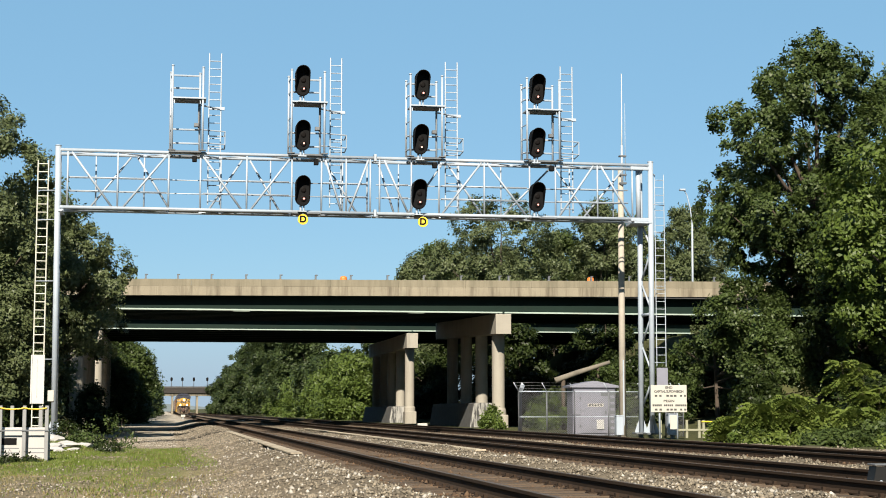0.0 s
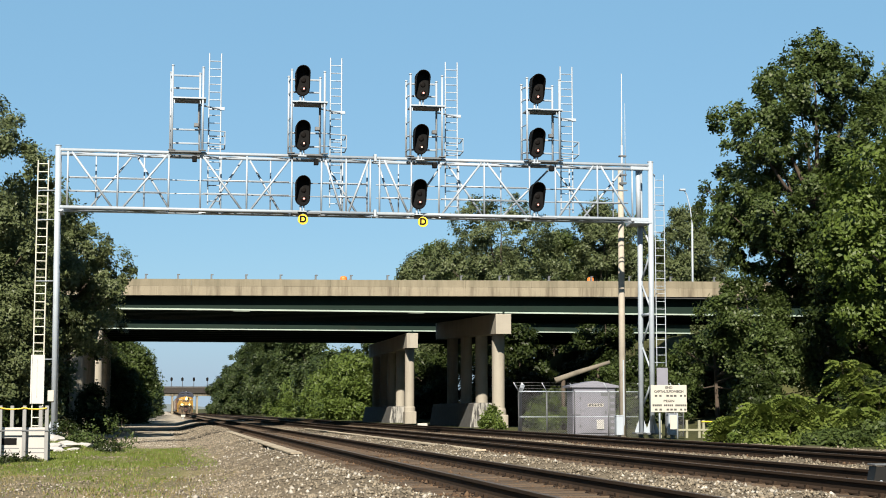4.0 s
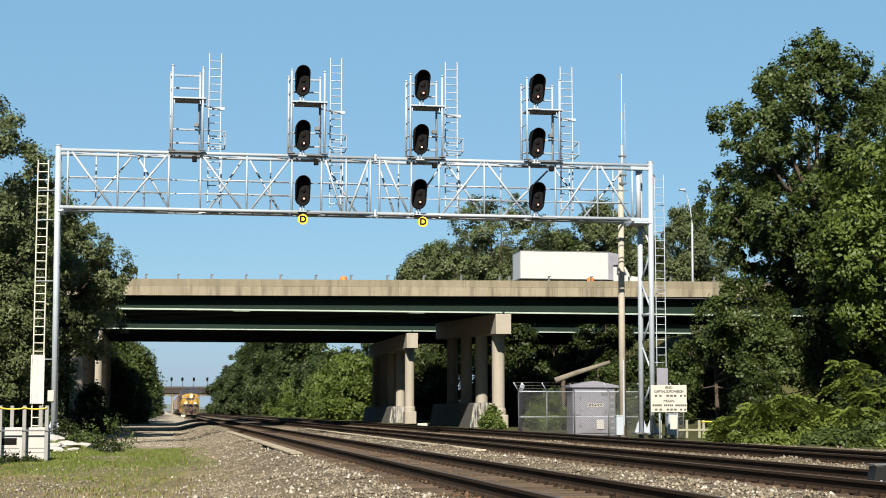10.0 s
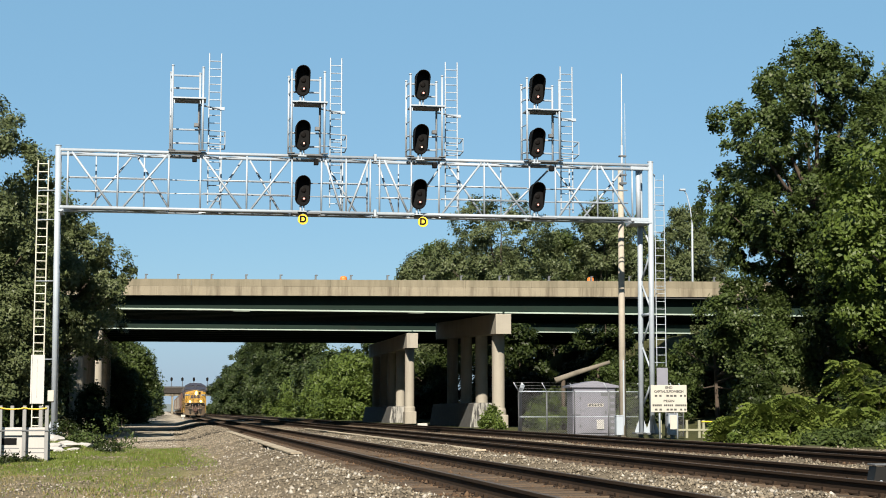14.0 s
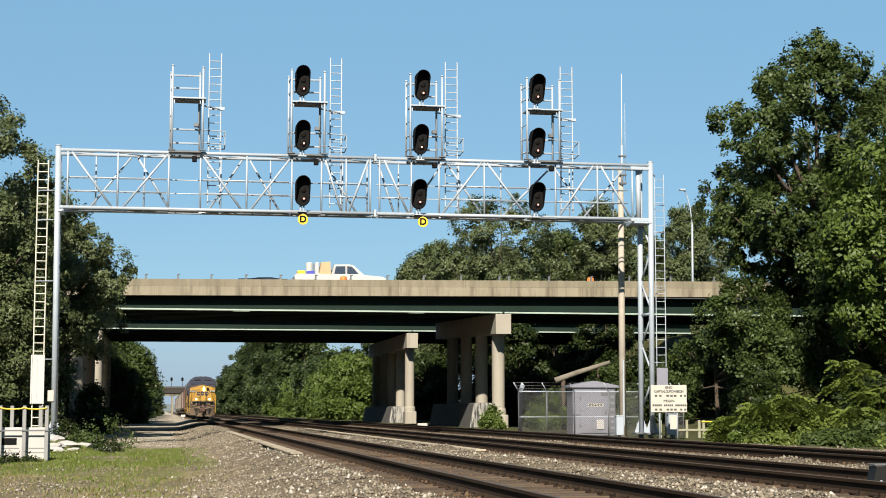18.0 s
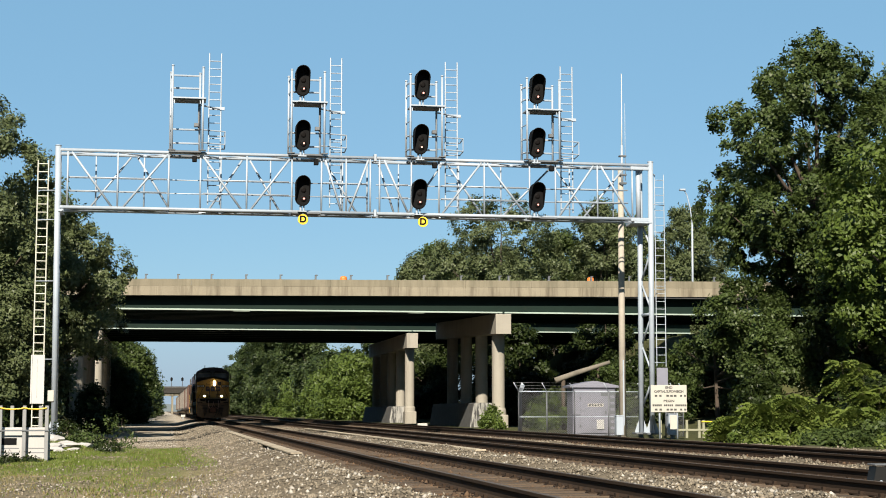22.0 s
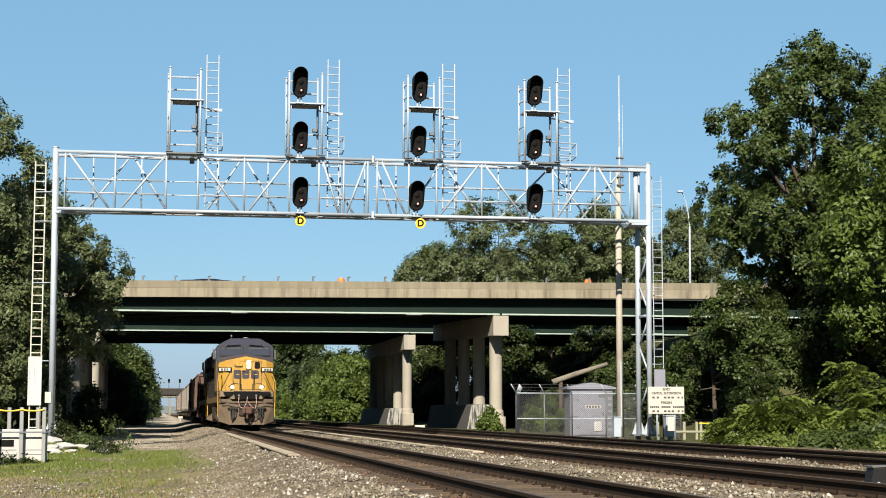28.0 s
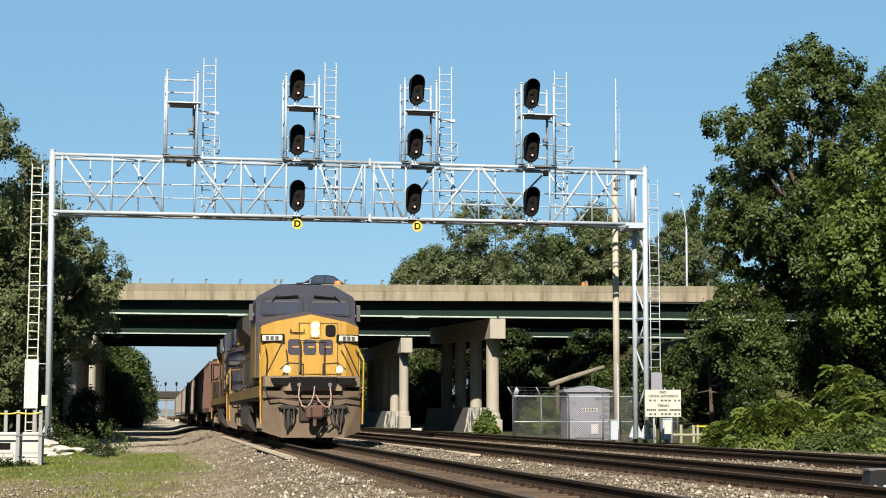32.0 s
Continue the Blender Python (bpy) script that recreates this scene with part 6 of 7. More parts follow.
def fence_run(p, q, h=1.9, step=1.5):
    p, q = Vector(p), Vector(q)
    L = (q - p).length
    d = (q - p) / L
    k = max(1, round(L / step))
    for i in range(k + 1):
        a = p + d * (L * i / k)
        ps = stick("fence_post", a, a + Vector((0, 0, h)), 0.03, GALV_DARK, fence)
        stick("barb_arm", a + Vector((0, 0, h)), a + Vector((-0.26 if d.x > 0.5 else 0.1, -0.22, h + 0.36)), 0.02, GALV, ps)
    stick("top_rail", p + Vector((0, 0, h)), q + Vector((0, 0, h)), 0.022, GALV, fence)
    stick("mid_rail", p + Vector((0, 0, 0.85)), q + Vector((0, 0, 0.85)), 0.016, GALV, fence)
    g = Geo()
    n = int(L / 0.09)
    for i in range(-int(h / 0.09), n):
        for s in (1, -1):
            x0 = i * 0.09 if s > 0 else (i + h / 0.09) * 0.09
            z0, z1 = 0.02, h
            x1 = x0 + s * h
            lo, hi = (x0, x1) if s > 0 else (x1, x0)
            if hi < 0 or lo > L:
                continue
            def clip(xa, za, xb, zb):
                t0, t1 = 0.0, 1.0
                for lim, sign in ((0, 1), (L, -1)):
                    fa, fb = sign * (xa - lim), sign * (xb - lim)
                    if fa < 0 and fb < 0:
                        return None
                    if fa < 0:
                        t0 = max(t0, fa / (fa - fb))
                    elif fb < 0:
                        t1 = min(t1, fa / (fa - fb))
                return (xa + (xb - xa) * t0, za + (zb - za) * t0, xa + (xb - xa) * t1, za + (zb - za) * t1)
            r = clip(x0, z0, x1, z1)
            if r and abs(r[2] - r[0]) > 0.02:
                g.tube(p + d * r[0] + Vector((0, 0, r[1])), p + d * r[2] + Vector((0, 0, r[3])), 0.0065, n=3, caps=False)
    ob = part("wire_mesh", g, WIRE, fence, "grey woven wire")
    ob["kind"] = "stuff"
    for k3 in range(3):
        o = Vector((-0.08 * (k3 + 1), -0.07 * (k3 + 1), h + 0.12 * (k3 + 1)))
        stick("barbed_wire", p + o, q + o, 0.007, WIRE, fence, n=4)


fence_run((14.35, 0.3, 0), (16.95, 1.2, 0), step=1.4)
fence_run((14.35, 0.3, 0), (16.2, 8.0, 0))
fence_run((16.95, 1.2, 0), (19.9, 1.2, 0), step=1.5)
fence_run((20.6, 0.2, 0), (21.6, 0.9, 0), step=0.5)

sign = thing("railway_sign", "white wooden lineside sign with black lettering on a steel post", "sign", (18.93, 58.6, -0.25))
board = part("board", Geo().box(-0.71, 0.71, -0.03, 0.0, 1.0, 2.03, 0.008), SIGN_WHITE, sign)
for txt, z, w in (("END", 1.93, 0.28), ("CAPITAL SUBDIVISION", 1.78, 1.16), ("BEGIN", 1.42, 0.42)):
    words("lettering", txt, 0.125, INK, board, pose(0, -0.034, z, 90, 0, 0), width=w)
for z, row in ((1.62, ((-0.56, -0.46), (-0.38, -0.29), (-0.1, 0.0), (0.05, 0.15), (0.2, 0.3), (0.44, 0.52), (0.6, 0.67))), (1.26, tuple((-0.65 + 0.075 * k, -0.59 + 0.075 * k) for k in range(18) if k not in (5, 11))), (1.1, ((-0.56, -0.46), (-0.38, -0.29), (-0.1, 0.0), (0.05, 0.15), (0.2, 0.3), (0.44, 0.52), (0.6, 0.67)))):
    for x0, x1 in row:
        part("lettering_bar", Geo().box(x0, x1, -0.037, -0.031, z - 0.036, z + 0.036), INK, board)
for x in (-0.35, 0.35):
    stick("post", (x, 0.06, 0), (x, 0.06, 1.95), 0.04, GALV, sign)
part("small_plate", Geo().box(0.05, 0.32, 0.0, 0.03, 0.35, 0.88, 0.01), SIGN_WHITE, sign, "small white plate")

pole = thing("utility_pole", "weathered wooden utility pole with a white whip antenna", "utility pole", (18.68, 64, -0.3))
stick("pole", (0, 0, 0), (0.03, 0, 11.15), 0.15, WOOD, pole, n=14, r2=0.118)
stick("antenna_mount", (0.05, -0.13, 10.5), (0.06, -0.13, 12.2), 0.05, GALV, pole, "grey steel antenna mount")
stick("antenna", (0.05, -0.13, 10.6), (0.08, -0.13, 15.25), 0.035, WHITE_PAINT, pole, "white fibreglass whip antenna", r2=0.018)
stick("antenna", (0.2, -0.13, 10.7), (0.21, -0.13, 14.0), 0.016, GALV, pole, "thin grey whip antenna", r2=0.01)
for z in (10.55, 10.9, 11.7):
    part("bracket", Geo().box(-0.06, 0.24, -0.2, 0.0, z, z + 0.07, 0.01), GALV_DARK, pole)
part("guard_strip", Geo().box(-0.02, 0.04, -0.17, -0.15, 0.5, 3.2), GALV, pole)

CREAM = mat("cream_guard_paint", (0.216, 0.216, 0.152), 0.7, 0, 0.15, 3.0)
guards = thing("guard_rail", "row of cream guard posts with a yellow-topped rail", "guard rail", (0, 61.8, -0.35))
for x in (19.6, 20.15, 20.7, 21.22, 21.4, 22.1):
    part("guard_post", Geo().box(x - 0.05, x + 0.05, -0.05, 0.05, 0, 0.78, 0.01), CREAM, guards)
part("rail", Geo().box(21.3, 22.15, -0.08, -0.05, 0.70, 0.74, 0.005), SIGN_YELLOW, guards, "yellow rail")
part("rail", Geo().box(19.9, 22.2, -0.08, -0.05, 0.35, 0.43, 0.005), CREAM, guards)
for k, (x, y, w, h) in enumerate(((17.55, 60.6, 0.3, 0.9), (19.75, 60.8, 0.34, 0.95))):
    c = thing("equipment_cabinet", "small pale lineside equipment cabinet at the gantry leg", "cabinet", (x, y, -0.3), "equipment cabinets")
    part("body", Geo().box(-w / 2, w / 2, -0.15, 0.15, 0.15, h, 0.02), GALV, c)
    part("lid", Geo().box(-w / 2 - 0.02, w / 2 + 0.02, -0.17, 0.17, h, h + 0.04, 0.01), GALV, c)
    part("leg", Geo().box(-0.05, 0.05, -0.05, 0.05, 0, 0.15), GALV_DARK, c)
log = thing("fallen_trunk", "pale bare fallen tree trunk lying in the brush", "tree trunk", (22.25, 90, 0))
stick("trunk", (0, 0, 2.55), (1.3, 0.0, 3.0), 0.17, BARK_PALE, log, r2=0.155, n=12)
stick("trunk", (1.28, 0.0, 2.995), (3.3, 0.1, 3.62), 0.155, BARK_PALE, log, r2=0.11, n=12)
stick("root", (0.5, 0.05, -0.4), (0.5, 0.05, 2.68), 0.12, BARK, log)
stick("branch", (2.6, 0.1, -0.4), (2.6, 0.1, 3.4), 0.07, BARK, log)

# ---- left of the tracks: white concrete blocks, posts with a yellow chain, rubble ----
for i, (x0, x1, z1) in enumerate(((-4.42, -3.68, 0.36), (-3.62, -3.02, 0.36), (-5.3, -4.48, 0.30))):
    bl = thing("concrete_block", "white precast concrete block beside the dirt track", "concrete block", ((x0 + x1) / 2, 44.0, -0.72), "concrete blocks")
    w = (x1 - x0) / 2
    part("block", Geo().box(-w, w, 0, 0.6, 0, z1 + 0.72, 0.03), CONCRETE_WHITE, bl)
    for z in (0.4, 0.52, 0.98):
        part("groove", Geo().box(-w + 0.08, w - 0.1, -0.004, 0.01, z, z + 0.02), GALV_DARK, bl)
    if i == 0:
        part("dark_panel", Geo().box(-0.22, 0.2, -0.008, 0.01, 0.62, 0.80), BLACK, bl, "dark weathered patch panel")
POST_GREY = mat("grey_post_paint", (0.192, 0.196, 0.2), 0.6, 0.1, 0.15, 4.0)
posts = thing("chain_fence", "grey steel posts linked by a sagging yellow chain", "fence", (0, 43.85, -0.72))
for x, y in ((-4.27, 0), (-3.65, 0), (-3.07, 0), (-4.5, 0.9), (-4.05, 0.9), (-3.3, 0.9)):
    part("post", Geo().box(x - 0.05, x + 0.05, y - 0.05, y + 0.05, 0, 1.66, 0.01), POST_GREY, posts)
pts = []
for a, b in ((-4.6, -4.27), (-4.27, -3.65), (-3.65, -3.07)):
    for k in range(9):
        t = k / 8
        pts.append((a + (b - a) * t, -0.07, 1.60 - 0.06 * (1 - (2 * t - 1) ** 2) * (b - a)))
part("chain", Geo().chain(pts, 0.021, 5), SIGN_YELLOW, posts, "yellow plastic chain")
part("crossbar", Geo().box(-4.3, -3.0, -0.075, -0.055, 0.98, 1.02), GALV_DARK, posts)


def boulder(x, y, r, seed, flat=0.6, m=None, label="pale broken stone beside the track"):
    rs = np.random.RandomState(seed)
    bm = bmesh.new()
    bmesh.ops.create_icosphere(bm, subdivisions=2, radius=1)
    for v in bm.verts:
        k = 1 + 0.22 * noise.noise(v.co * 1.6 + Vector((seed, 0, 0))) + 0.1 * rs.randn()
        v.co = Vector((v.co.x * r * k * 1.3, v.co.y * r * k, v.co.z * r * k * flat))
    me = bpy.data.meshes.new("stone")
    bm.to_mesh(me)
    bm.free()
    me.materials.append(m or CONCRETE_WHITE)
    ob = new("rubble_stone", me)
    ob.location = (x, y, float(height(x, y)) + r * flat * 0.55)
    tagged(ob, label, "stone", "rubble stones")


for i, (x, y, r) in enumerate(((-3.4, 51, 0.3), (-3.0, 52, 0.28), (-2.6, 53, 0.28), (-3.6, 53.5, 0.32), (-1.95, 55.5, 0.24), (-3.1, 50, 0.18), (-2.75, 51.2, 0.16), (-3.75, 51.5, 0.26))):
    boulder(x, y, r, 200 + i, 0.42)
for i, (x, y, h, w) in enumerate(((-2.6, 56.5, 1.0, 1.5), (-3.4, 58, 0.8, 1.3), (-1.7, 58.5, 1.5, 1.4), (-1.9, 55, 0.6, 1.4), (-2.9, 54, 0.5, 1.2), (-4.0, 43.6, 0.45, 0.6), (-4.6, 43.4, 0.6, 0.7), (-3.45, 43.5, 0.4, 0.5))):
    tree(x, y, h, w, 90 + i, LEAF_DEEP if i % 2 else LEAF_MID, 600, 0.055, 0.02, "low", "bush", "ragged green weeds beside the dirt track", None, 45, 0.2, "weeds", 5)

# ---- on the bridge: drums and the street lamp ----
for x, z in ((10.92, 8.0), (26.86, 8.15)):
    dm = thing("traffic_drum", "orange construction drum behind the bridge parapet", "traffic drum", (x, 99.0, z), "traffic drums")
    part("drum", Geo().lathe((0, 0, 0), (0, 0, 1), [(0, 0.30), (0.1, 0.3), (0.11, 0.27), (0.56, 0.25), (1.06, 0.22), (1.14, 0.20), (1.19, 0.1)], 20), ORANGE, dm)
    for k in (0.35, 0.65):
        part("band", Geo().lathe((0, 0, k), (0, 0, 1), [(0, 0.262 - (k - 0.35) * 0.06), (0.12, 0.258 - (k - 0.35) * 0.06)], 20), SIGN_WHITE, dm)
lamp = thing("street_lamp", "tall silver street lamp with a curved arm on the overpass", "street lamp", (40.0, 117.5, 7.9))
stick("pole", (0, 0, 0), (0.05, 0, 7.4), 0.10, GALV, lamp, r2=0.07)
part("arm", Geo().chain([(0.05, 0, 7.4), (-0.1, 0, 8.6), (-0.35, 0, 9.6), (-0.6, -0.1, 9.95)], 0.045), GALV, lamp)
part("lamp_head", Geo().box(-0.95, -0.5, -0.25, 0.05, 9.86, 10.02, 0.05), GALV, lamp)

# ---- far down the line: an overpass with signals ----
fo = thing("far_overpass", "distant steel road overpass across the tracks", "bridge", (0, 500, 0))
part("deck", Geo().box(-30, 60, 0, 9, 6.2, 7.9, 0.05), LOCO_DARK, fo)
part("parapet", Geo().box(-30, 60, -0.1, 0.1, 7.9, 8.3), LOCO_GREY, fo)
part("cap_beam", Geo().box(-9, 29, 0.6, 8, 5.45, 6.2, 0.05), CONCRETE, fo, "tan concrete beam")
for x in (-9, 2.45, 10.0, 29):
    part("pier", Geo().box(x - 0.3, x + 0.3, 1, 8, -0.4, 5.45, 0.05), CONCRETE, fo)
HAZE_HILL = mat("hazy_far_woods", (0.10, 0.125, 0.14), 0.95, 0, 0.3, 0.02)
rs = np.random.RandomState(88)
ridge = [(-900 + 60 * k, 9 + 7 * rs.rand() + 5 * math.sin(k * 0.7)) for k in range(31)]
tagged(new("backdrop", Geo().prism([(-960, -5)] + ridge + [(960, -5)], "y", 2300, 2340).mesh("backdrop", HAZE_HILL)), "hazy wooded ridge on the horizon", "hills", kind="structure")
for k, x in enumerate((2.1, 5.4, 8.9, 13.0)):
    sg = thing("far_signal", "distant black signal on a post above the overpass", "signal", (x, 499.85, 8.3), "far signals")
    stick("post", (0, 0, -0.02), (0, 0, 2.4), 0.09, GALV_DARK, sg)
    part("head", Geo().prism(capsule(0.7, 1.2), "y", -0.4, -0.2), BLACK, sg).location.z = 2.2
# a lineside marker and switch stands near the far tracks
for x, y in ((3.0, 165), (2.2, 190)):
    mk = thing("lineside_marker", "small white lineside marker by the rails", "marker", (x, y, -0.2), "markers")
    part("plate", Geo().box(-0.25, 0.25, -0.03, 0.03, 0.3, 0.55, 0.02), SIGN_WHITE, mk)
    part("post", Geo().box(-0.04, 0.04, 0.03, 0.08, 0, 0.5), GALV, mk)
for x, y in ((15.2, 94.5),):
    mk = thing("switch_box", "pale metal switch box between the tracks", "switch box", (x, y, -0.2), "switch boxes")
    part("body", Geo().box(-0.3, 0.3, -0.16, 0.16, 0.05, 0.26, 0.04), SIGN_WHITE, mk)
    part("base", Geo().box(-0.6, 0.6, -0.3, 0.3, 0, 0.06), LOCO_DARK, mk)

# ---- flat planks in place of pale sandy gravel strips along two of the tracks ----
EDGE = mat("pale_edging", (0.33, 0.285, 0.215), 0.9, 0, 0.25, 2.0, 0.004, stain=(0.128, 0.104, 0.076), stain_at=(0.5, 0.7))
for x0, y0, x1, y1 in ((2.86, 35.0, 2.9, 92.0), (7.35, 37.0, 7.35, 84.0)):
    n = max(1, round((y1 - y0) / 4.0))
    ed = thing("track_edging", "flat planks standing in for a pale sandy gravel strip", "edging", (x0, y0, -0.145), "track edgings", rz=-math.degrees(math.atan2(x1 - x0, y1 - y0)))
    L = math.hypot(x1 - x0, y1 - y0) / n
    for k in range(n):
        part("plank", Geo().box(-0.13, 0.13, k * L + 0.01, (k + 1) * L - 0.01, 0, 0.045, 0.01), EDGE, ed)

# ---- the switch machine at the second track ----
sm = thing("switch_machine", "dark steel switch machine with a raised cover beside the rail", "switch machine", (9.3, 19.85, -0.2))
STEEL_DK = mat("dark_machine_paint", (0.0104, 0.0104, 0.0104), 0.5, 0.3, 0.2, 6.0)
part("cover", Geo().prism([(-0.16, 0.02), (0.2, 0.02), (0.17, 0.26), (-0.10, 0.28)], "y", -0.1, 0.12), STEEL_DK, sm)
part("base", Geo().box(-0.3, 1.1, -0.16, 0.2, 0.0, 0.05, 0.01), STEEL_DK, sm)
part("gear_case", Geo().box(0.32, 0.9, -0.12, 0.16, 0.05, 0.2, 0.05), STEEL_DK, sm)
part("lid", Geo().box(-0.13, 0.2, -0.11, 0.13, 0.285, 0.31, 0.01).box(0.3, 0.92, -0.13, 0.17, 0.2, 0.225, 0.01), GALV_DARK, sm, "worn grey steel lid")
stick("throw_rod", (-0.9, 0, 0.05), (0.2, 0, 0.06), 0.025, STEEL_DK, sm)
for x in (-0.05, 0.08):
    part("bolt", Geo().lathe((x, -0.11, 0.08), (0, -1, 0), [(0, 0.02), (0.015, 0.02)], 6), GALV, sm)


# ---- stones, grass and ties ----
def stones(name, label, n, seed, box, size, material, keep=None, sink=0.35, falloff=True):
    rs = np.random.RandomState(seed)
    x = rs.uniform(box[0], box[1], n)
    u = rs.rand(n)
    y = box[2] * (box[3] / box[2]) ** u if falloff else box[2] + (box[3] - box[2]) * u
    if keep is not None:
        ok = keep(x, y, rs)
        x, y = x[ok], y[ok]
        n = len(x)
    s = size * (0.5 + rs.rand(n) ** 2 * 1.1)
    z = height(x, y) + relief(x, y) + s * (1 - sink) * 0.5
    base = np.array([(1, 0, 0), (0, 1, 0), (-1, 0, 0), (0, -1, 0), (0, 0, 0.8), (0, 0, -0.8)], float)
    v = base[None] * (0.65 + 0.6 * rs.rand(n, 6, 1)) + rs.normal(size=(n, 6, 3)) * 0.2
    a = rs.uniform(0, 6.28, n)
    ca, sa = np.cos(a)[:, None], np.sin(a)[:, None]
    v = np.stack([v[..., 0] * ca - v[..., 1] * sa, v[..., 0] * sa + v[..., 1] * ca, v[..., 2]], -1) * s[:, None, None]
    v = v + np.stack([x, y, z], -1)[:, None, :]
    f = np.array([(0, 1, 4), (1, 2, 4), (2, 3, 4), (3, 0, 4), (1, 0, 5), (2, 1, 5), (3, 2, 5), (0, 3, 5)])
    faces = (f[None] + 6 * np.arange(n)[:, None, None]).reshape(-1, 3)
    me = bpy.data.meshes.new(name)
    me.vertices.add(n * 6)
    me.vertices.foreach_set("co", v.astype(np.float32).ravel())
    me.loops.add(len(faces) * 3)
    me.loops.foreach_set("vertex_index", faces.astype(np.int32).ravel())
    me.polygons.add(len(faces))
    me.polygons.foreach_set("loop_start", np.arange(0, len(faces) * 3, 3, dtype=np.int32))
    me.polygons.foreach_set("loop_total", np.full(len(faces), 3, dtype=np.int32))
    me.materials.append(material)
    me.update(calc_edges=True)
    tagged(new(name, me), label, "ballast", kind="stuff")


def off_ties(x, y, rs):
    d = np.min([np.abs(x - c) for c in TRACKS], axis=0)
    return d > 1.15 + 0.35 * rs.rand(len(x))


def on_ties(x, y, rs):
    d = np.min([np.abs(x - c) for c in TRACKS], axis=0)
    return d < 1.35


stones("ballast", "crushed grey-tan ballast stones beside the rails", 135000, 301, (0.6, 17.0, 12.5, 98), 0.025, STONE, off_ties)
stones("ballast", "rust-stained ballast between the ties", 14000, 302, (3.0, 14.6, 12.5, 60), 0.03, STONE_RUST, on_ties, 0.9)
stones("gravel", "loose gravel on the dirt track", 40000, 303, (-7, 1.6, 16, 80), 0.022, STONE, None, 0.5)
stones("pale_stones", "scattered whitish stones on the gravel", 7000, 304, (-5.5, 7.4, 14, 60), 0.027, STONE_PALE, lambda x, y, rs: off_ties(x, y, rs) & ((x > 0.8) | (y < 30) | (rs.rand(len(x)) < 0.15)), 0.4)


stones("gravel", "coarse gravel on the shoulder and the dirt track", 14000, 305, (0.3, 3.1, 46, 128), 0.036, STONE, lambda x, y, rs: x + rs.normal(size=len(x)) * 0.4 > 1.2, 0.5)
stones("pale_stones", "larger whitish stones strewn over the ballast", 650, 306, (0.2, 7.2, 15, 60), 0.036, STONE_PALE, off_ties, 0.45)


def blades(name, label, n, seed, box, tall, material, patch=0.0):
    rs = np.random.RandomState(seed)
    x = rs.uniform(box[0], box[1], n)
    y = box[2] + (box[3] - box[2]) * rs.rand(n)
    f = np.sin(x * 1.7 + seed) + np.sin(y * 0.8 + x * 0.6) + np.sin(x * 3.1 - y * 1.3 + 2) * 0.7 + rs.normal(size=n) * 0.5
    edge = np.clip((1.6 - x + rs.normal(size=n) * 0.5) / 2.2, 0, 1) * np.clip((y - box[2]) / 6, 0, 1) * np.clip((box[3] - y) / 2.5, 0.1, 1)
    ok = (f > patch) & (rs.rand(n) < edge)
    x, y = x[ok], y[ok]
    n = len(x)
    h = tall * (0.4 + rs.rand(n))
    a = rs.uniform(0, 6.28, n)
    w = 0.012 + 0.01 * rs.rand(n)
    z = height(x, y) + relief(x, y) - 0.02
    b = np.stack([x, y, z], -1)
    d = np.stack([np.cos(a), np.sin(a), 0 * a], -1)
    tip = b + np.stack([rs.normal(size=n) * 0.35 * h, rs.normal(size=n) * 0.35 * h, h], -1)
    q = np.stack([b - d * w[:, None], b + d * w[:, None], tip], 1)
    tagged(new(name, quads_mesh(name, q, material, 3)), label, "grass", kind="stuff")


blades("grass", "patchy green grass beside the dirt track", 160000, 7, (-9, 1.4, 36, 58), 0.075, GRASS, -0.9)
blades("grass", "sparse green grass in the gravel", 70000, 9, (-9, 1.4, 22, 42), 0.06, GRASS, 0.4)
blades("dry_grass", "dry yellowish grass among the gravel", 70000, 8, (-9, 1.6, 17, 56), 0.065, DRY, -0.3)

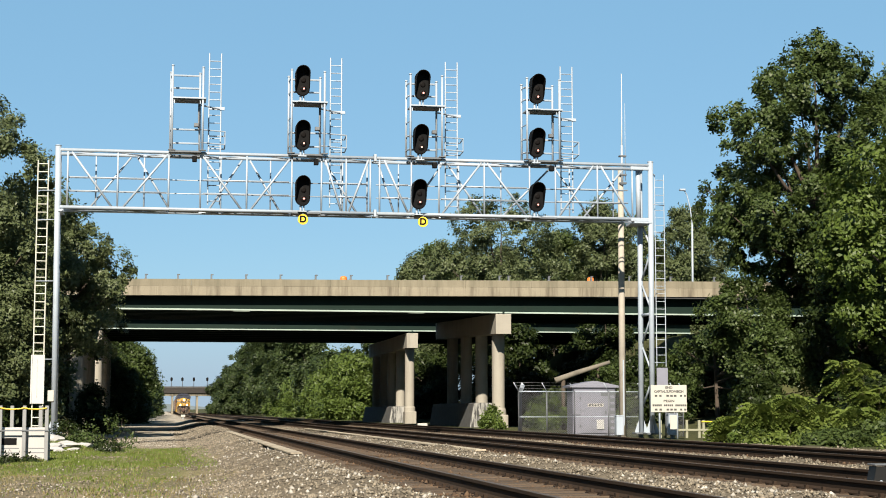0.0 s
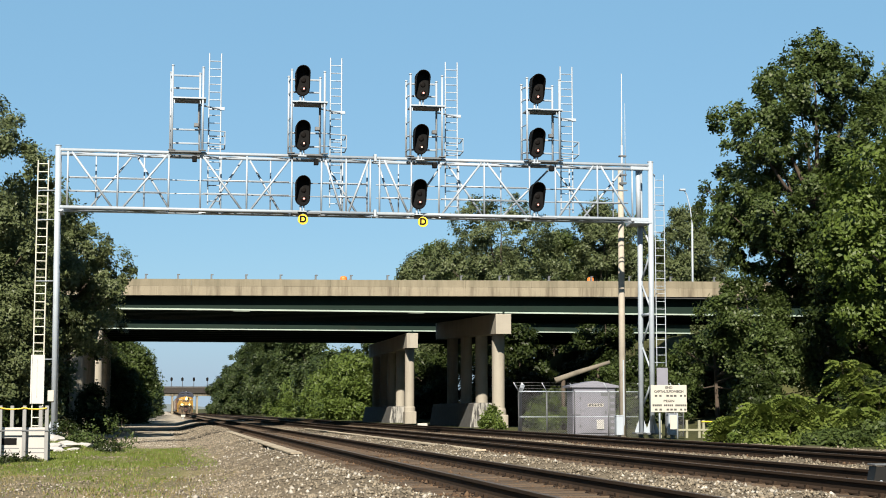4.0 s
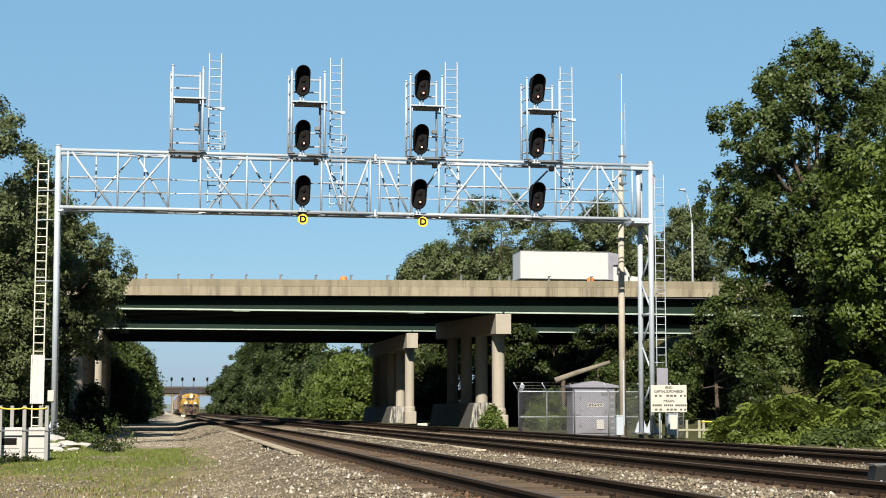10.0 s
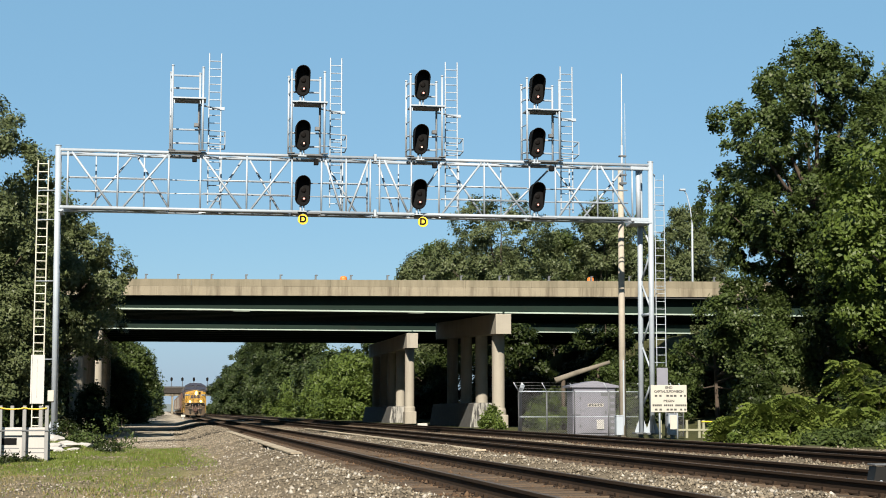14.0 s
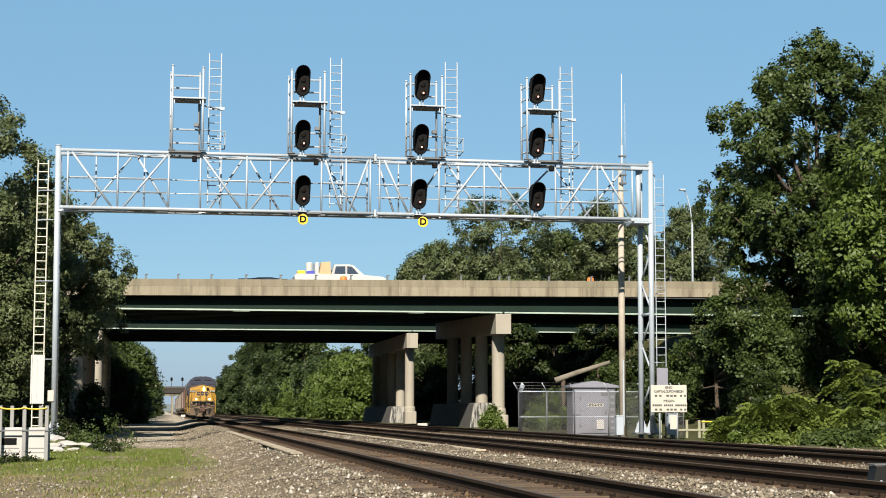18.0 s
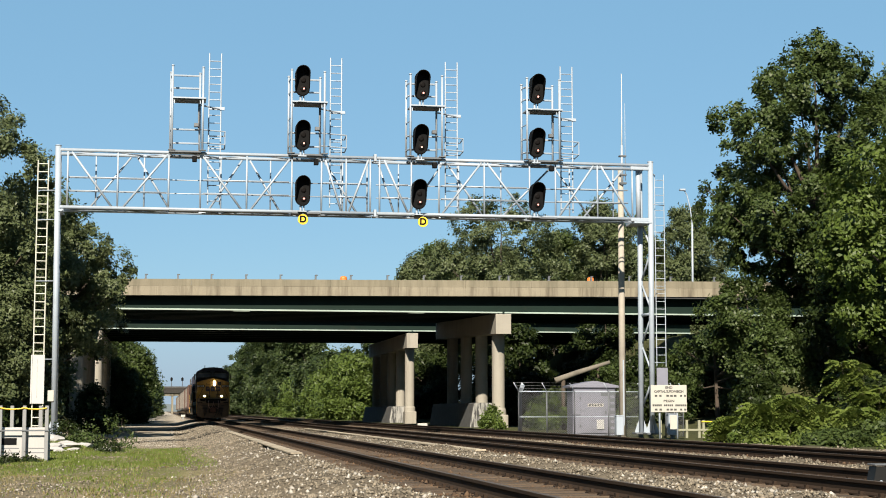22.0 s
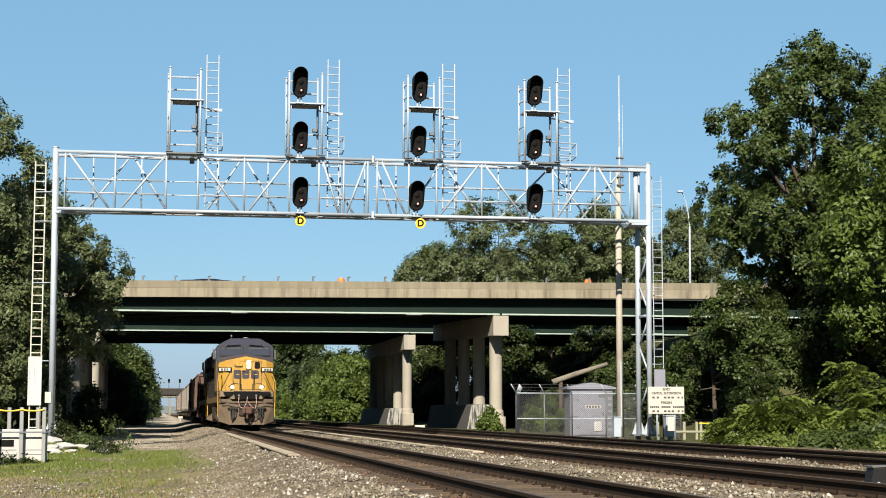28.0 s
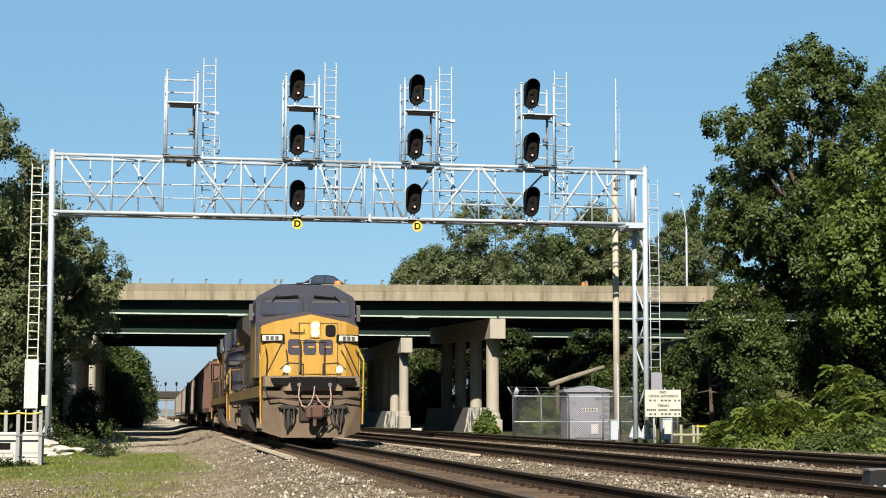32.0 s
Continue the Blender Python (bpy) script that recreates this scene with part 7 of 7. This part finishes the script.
for c, tr in zip(TRACKS, tracks):
    rs = np.random.RandomState(int(c * 10))
    plates = Geo()
    for k in range(270):
        y = 9.0 + 0.53 * k
        tie = new("tie", tie_me)
        tie.parent = tr
        tie.matrix_basis = pose(rs.uniform(-0.05, 0.05), y, -0.172, 0, 0, rs.uniform(-1.2, 1.2))
        if y < 75:
            for s in (-0.7525, 0.7525):
                plates.box(s - 0.17, s + 0.17, y - 0.09, y + 0.09, -0.172, -0.158)
                plates.box(s - 0.13, s - 0.09, y - 0.03, y + 0.03, -0.16, -0.12).box(s + 0.09, s + 0.13, y - 0.03, y + 0.03, -0.16, -0.12)
    part("tie_hardware", plates, RAIL_RUST, tr, "rusty tie plates and spikes")["kind"] = "stuff"
    rest = Geo()
    for k in range(300):
        y = 9.0 + 0.53 * (270 + k)
        rest.box(-1.29, 1.29, y - 0.11, y + 0.11, -0.3, -0.172)
    part("far_ties", rest, TIE, tr, "timber ties far down the line")["kind"] = "stuff"


# ---- movements ----
def motions():
    """The train rolls up the near track; the vehicles cross the near bridge one after another."""
    nose = ((0, 374.5), (6, 316.0), (12, 254.0), (19, 177.5), (24, 128.2), (28, 85.2), (32, 47.0))
    for ob, behind in TRAIN:
        walk(ob, [(t, pose(TRACKS[0], y - 0.9 + behind, 0)) for t, y in nose])
    for i, (ob, t0, x0, v, *lane) in enumerate(VEHICLES):
        ly = lane[0] if lane else LANE_Y
        z = lambda x: LANE_Z + 0.0914 * (ly - LANE_Y) + 0.009 * (min(44, max(-24, x)) - 16)
        # slow queue behind the trees, then across the bridge at an even pace
        ta, tb = t0 + (-30 - x0) / v, t0 + (56 - x0) / v
        rows = [(0, -75.0 - 13 * i)] if ta > 0.5 else [(0, x0 - v * t0)]
        for k in range(9):
            t = ta + (tb - ta) * k / 8
            if 0.3 < t < 31.7:
                rows.append((t, x0 + v * (t - t0)))
        rows.append((32, 80.0 + 13 * (8 - i)) if tb < 31.5 else (32, x0 + v * (32 - t0)))
        walk(ob, [(t, pose(x, ly, z(x))) for t, x in rows])


motions()
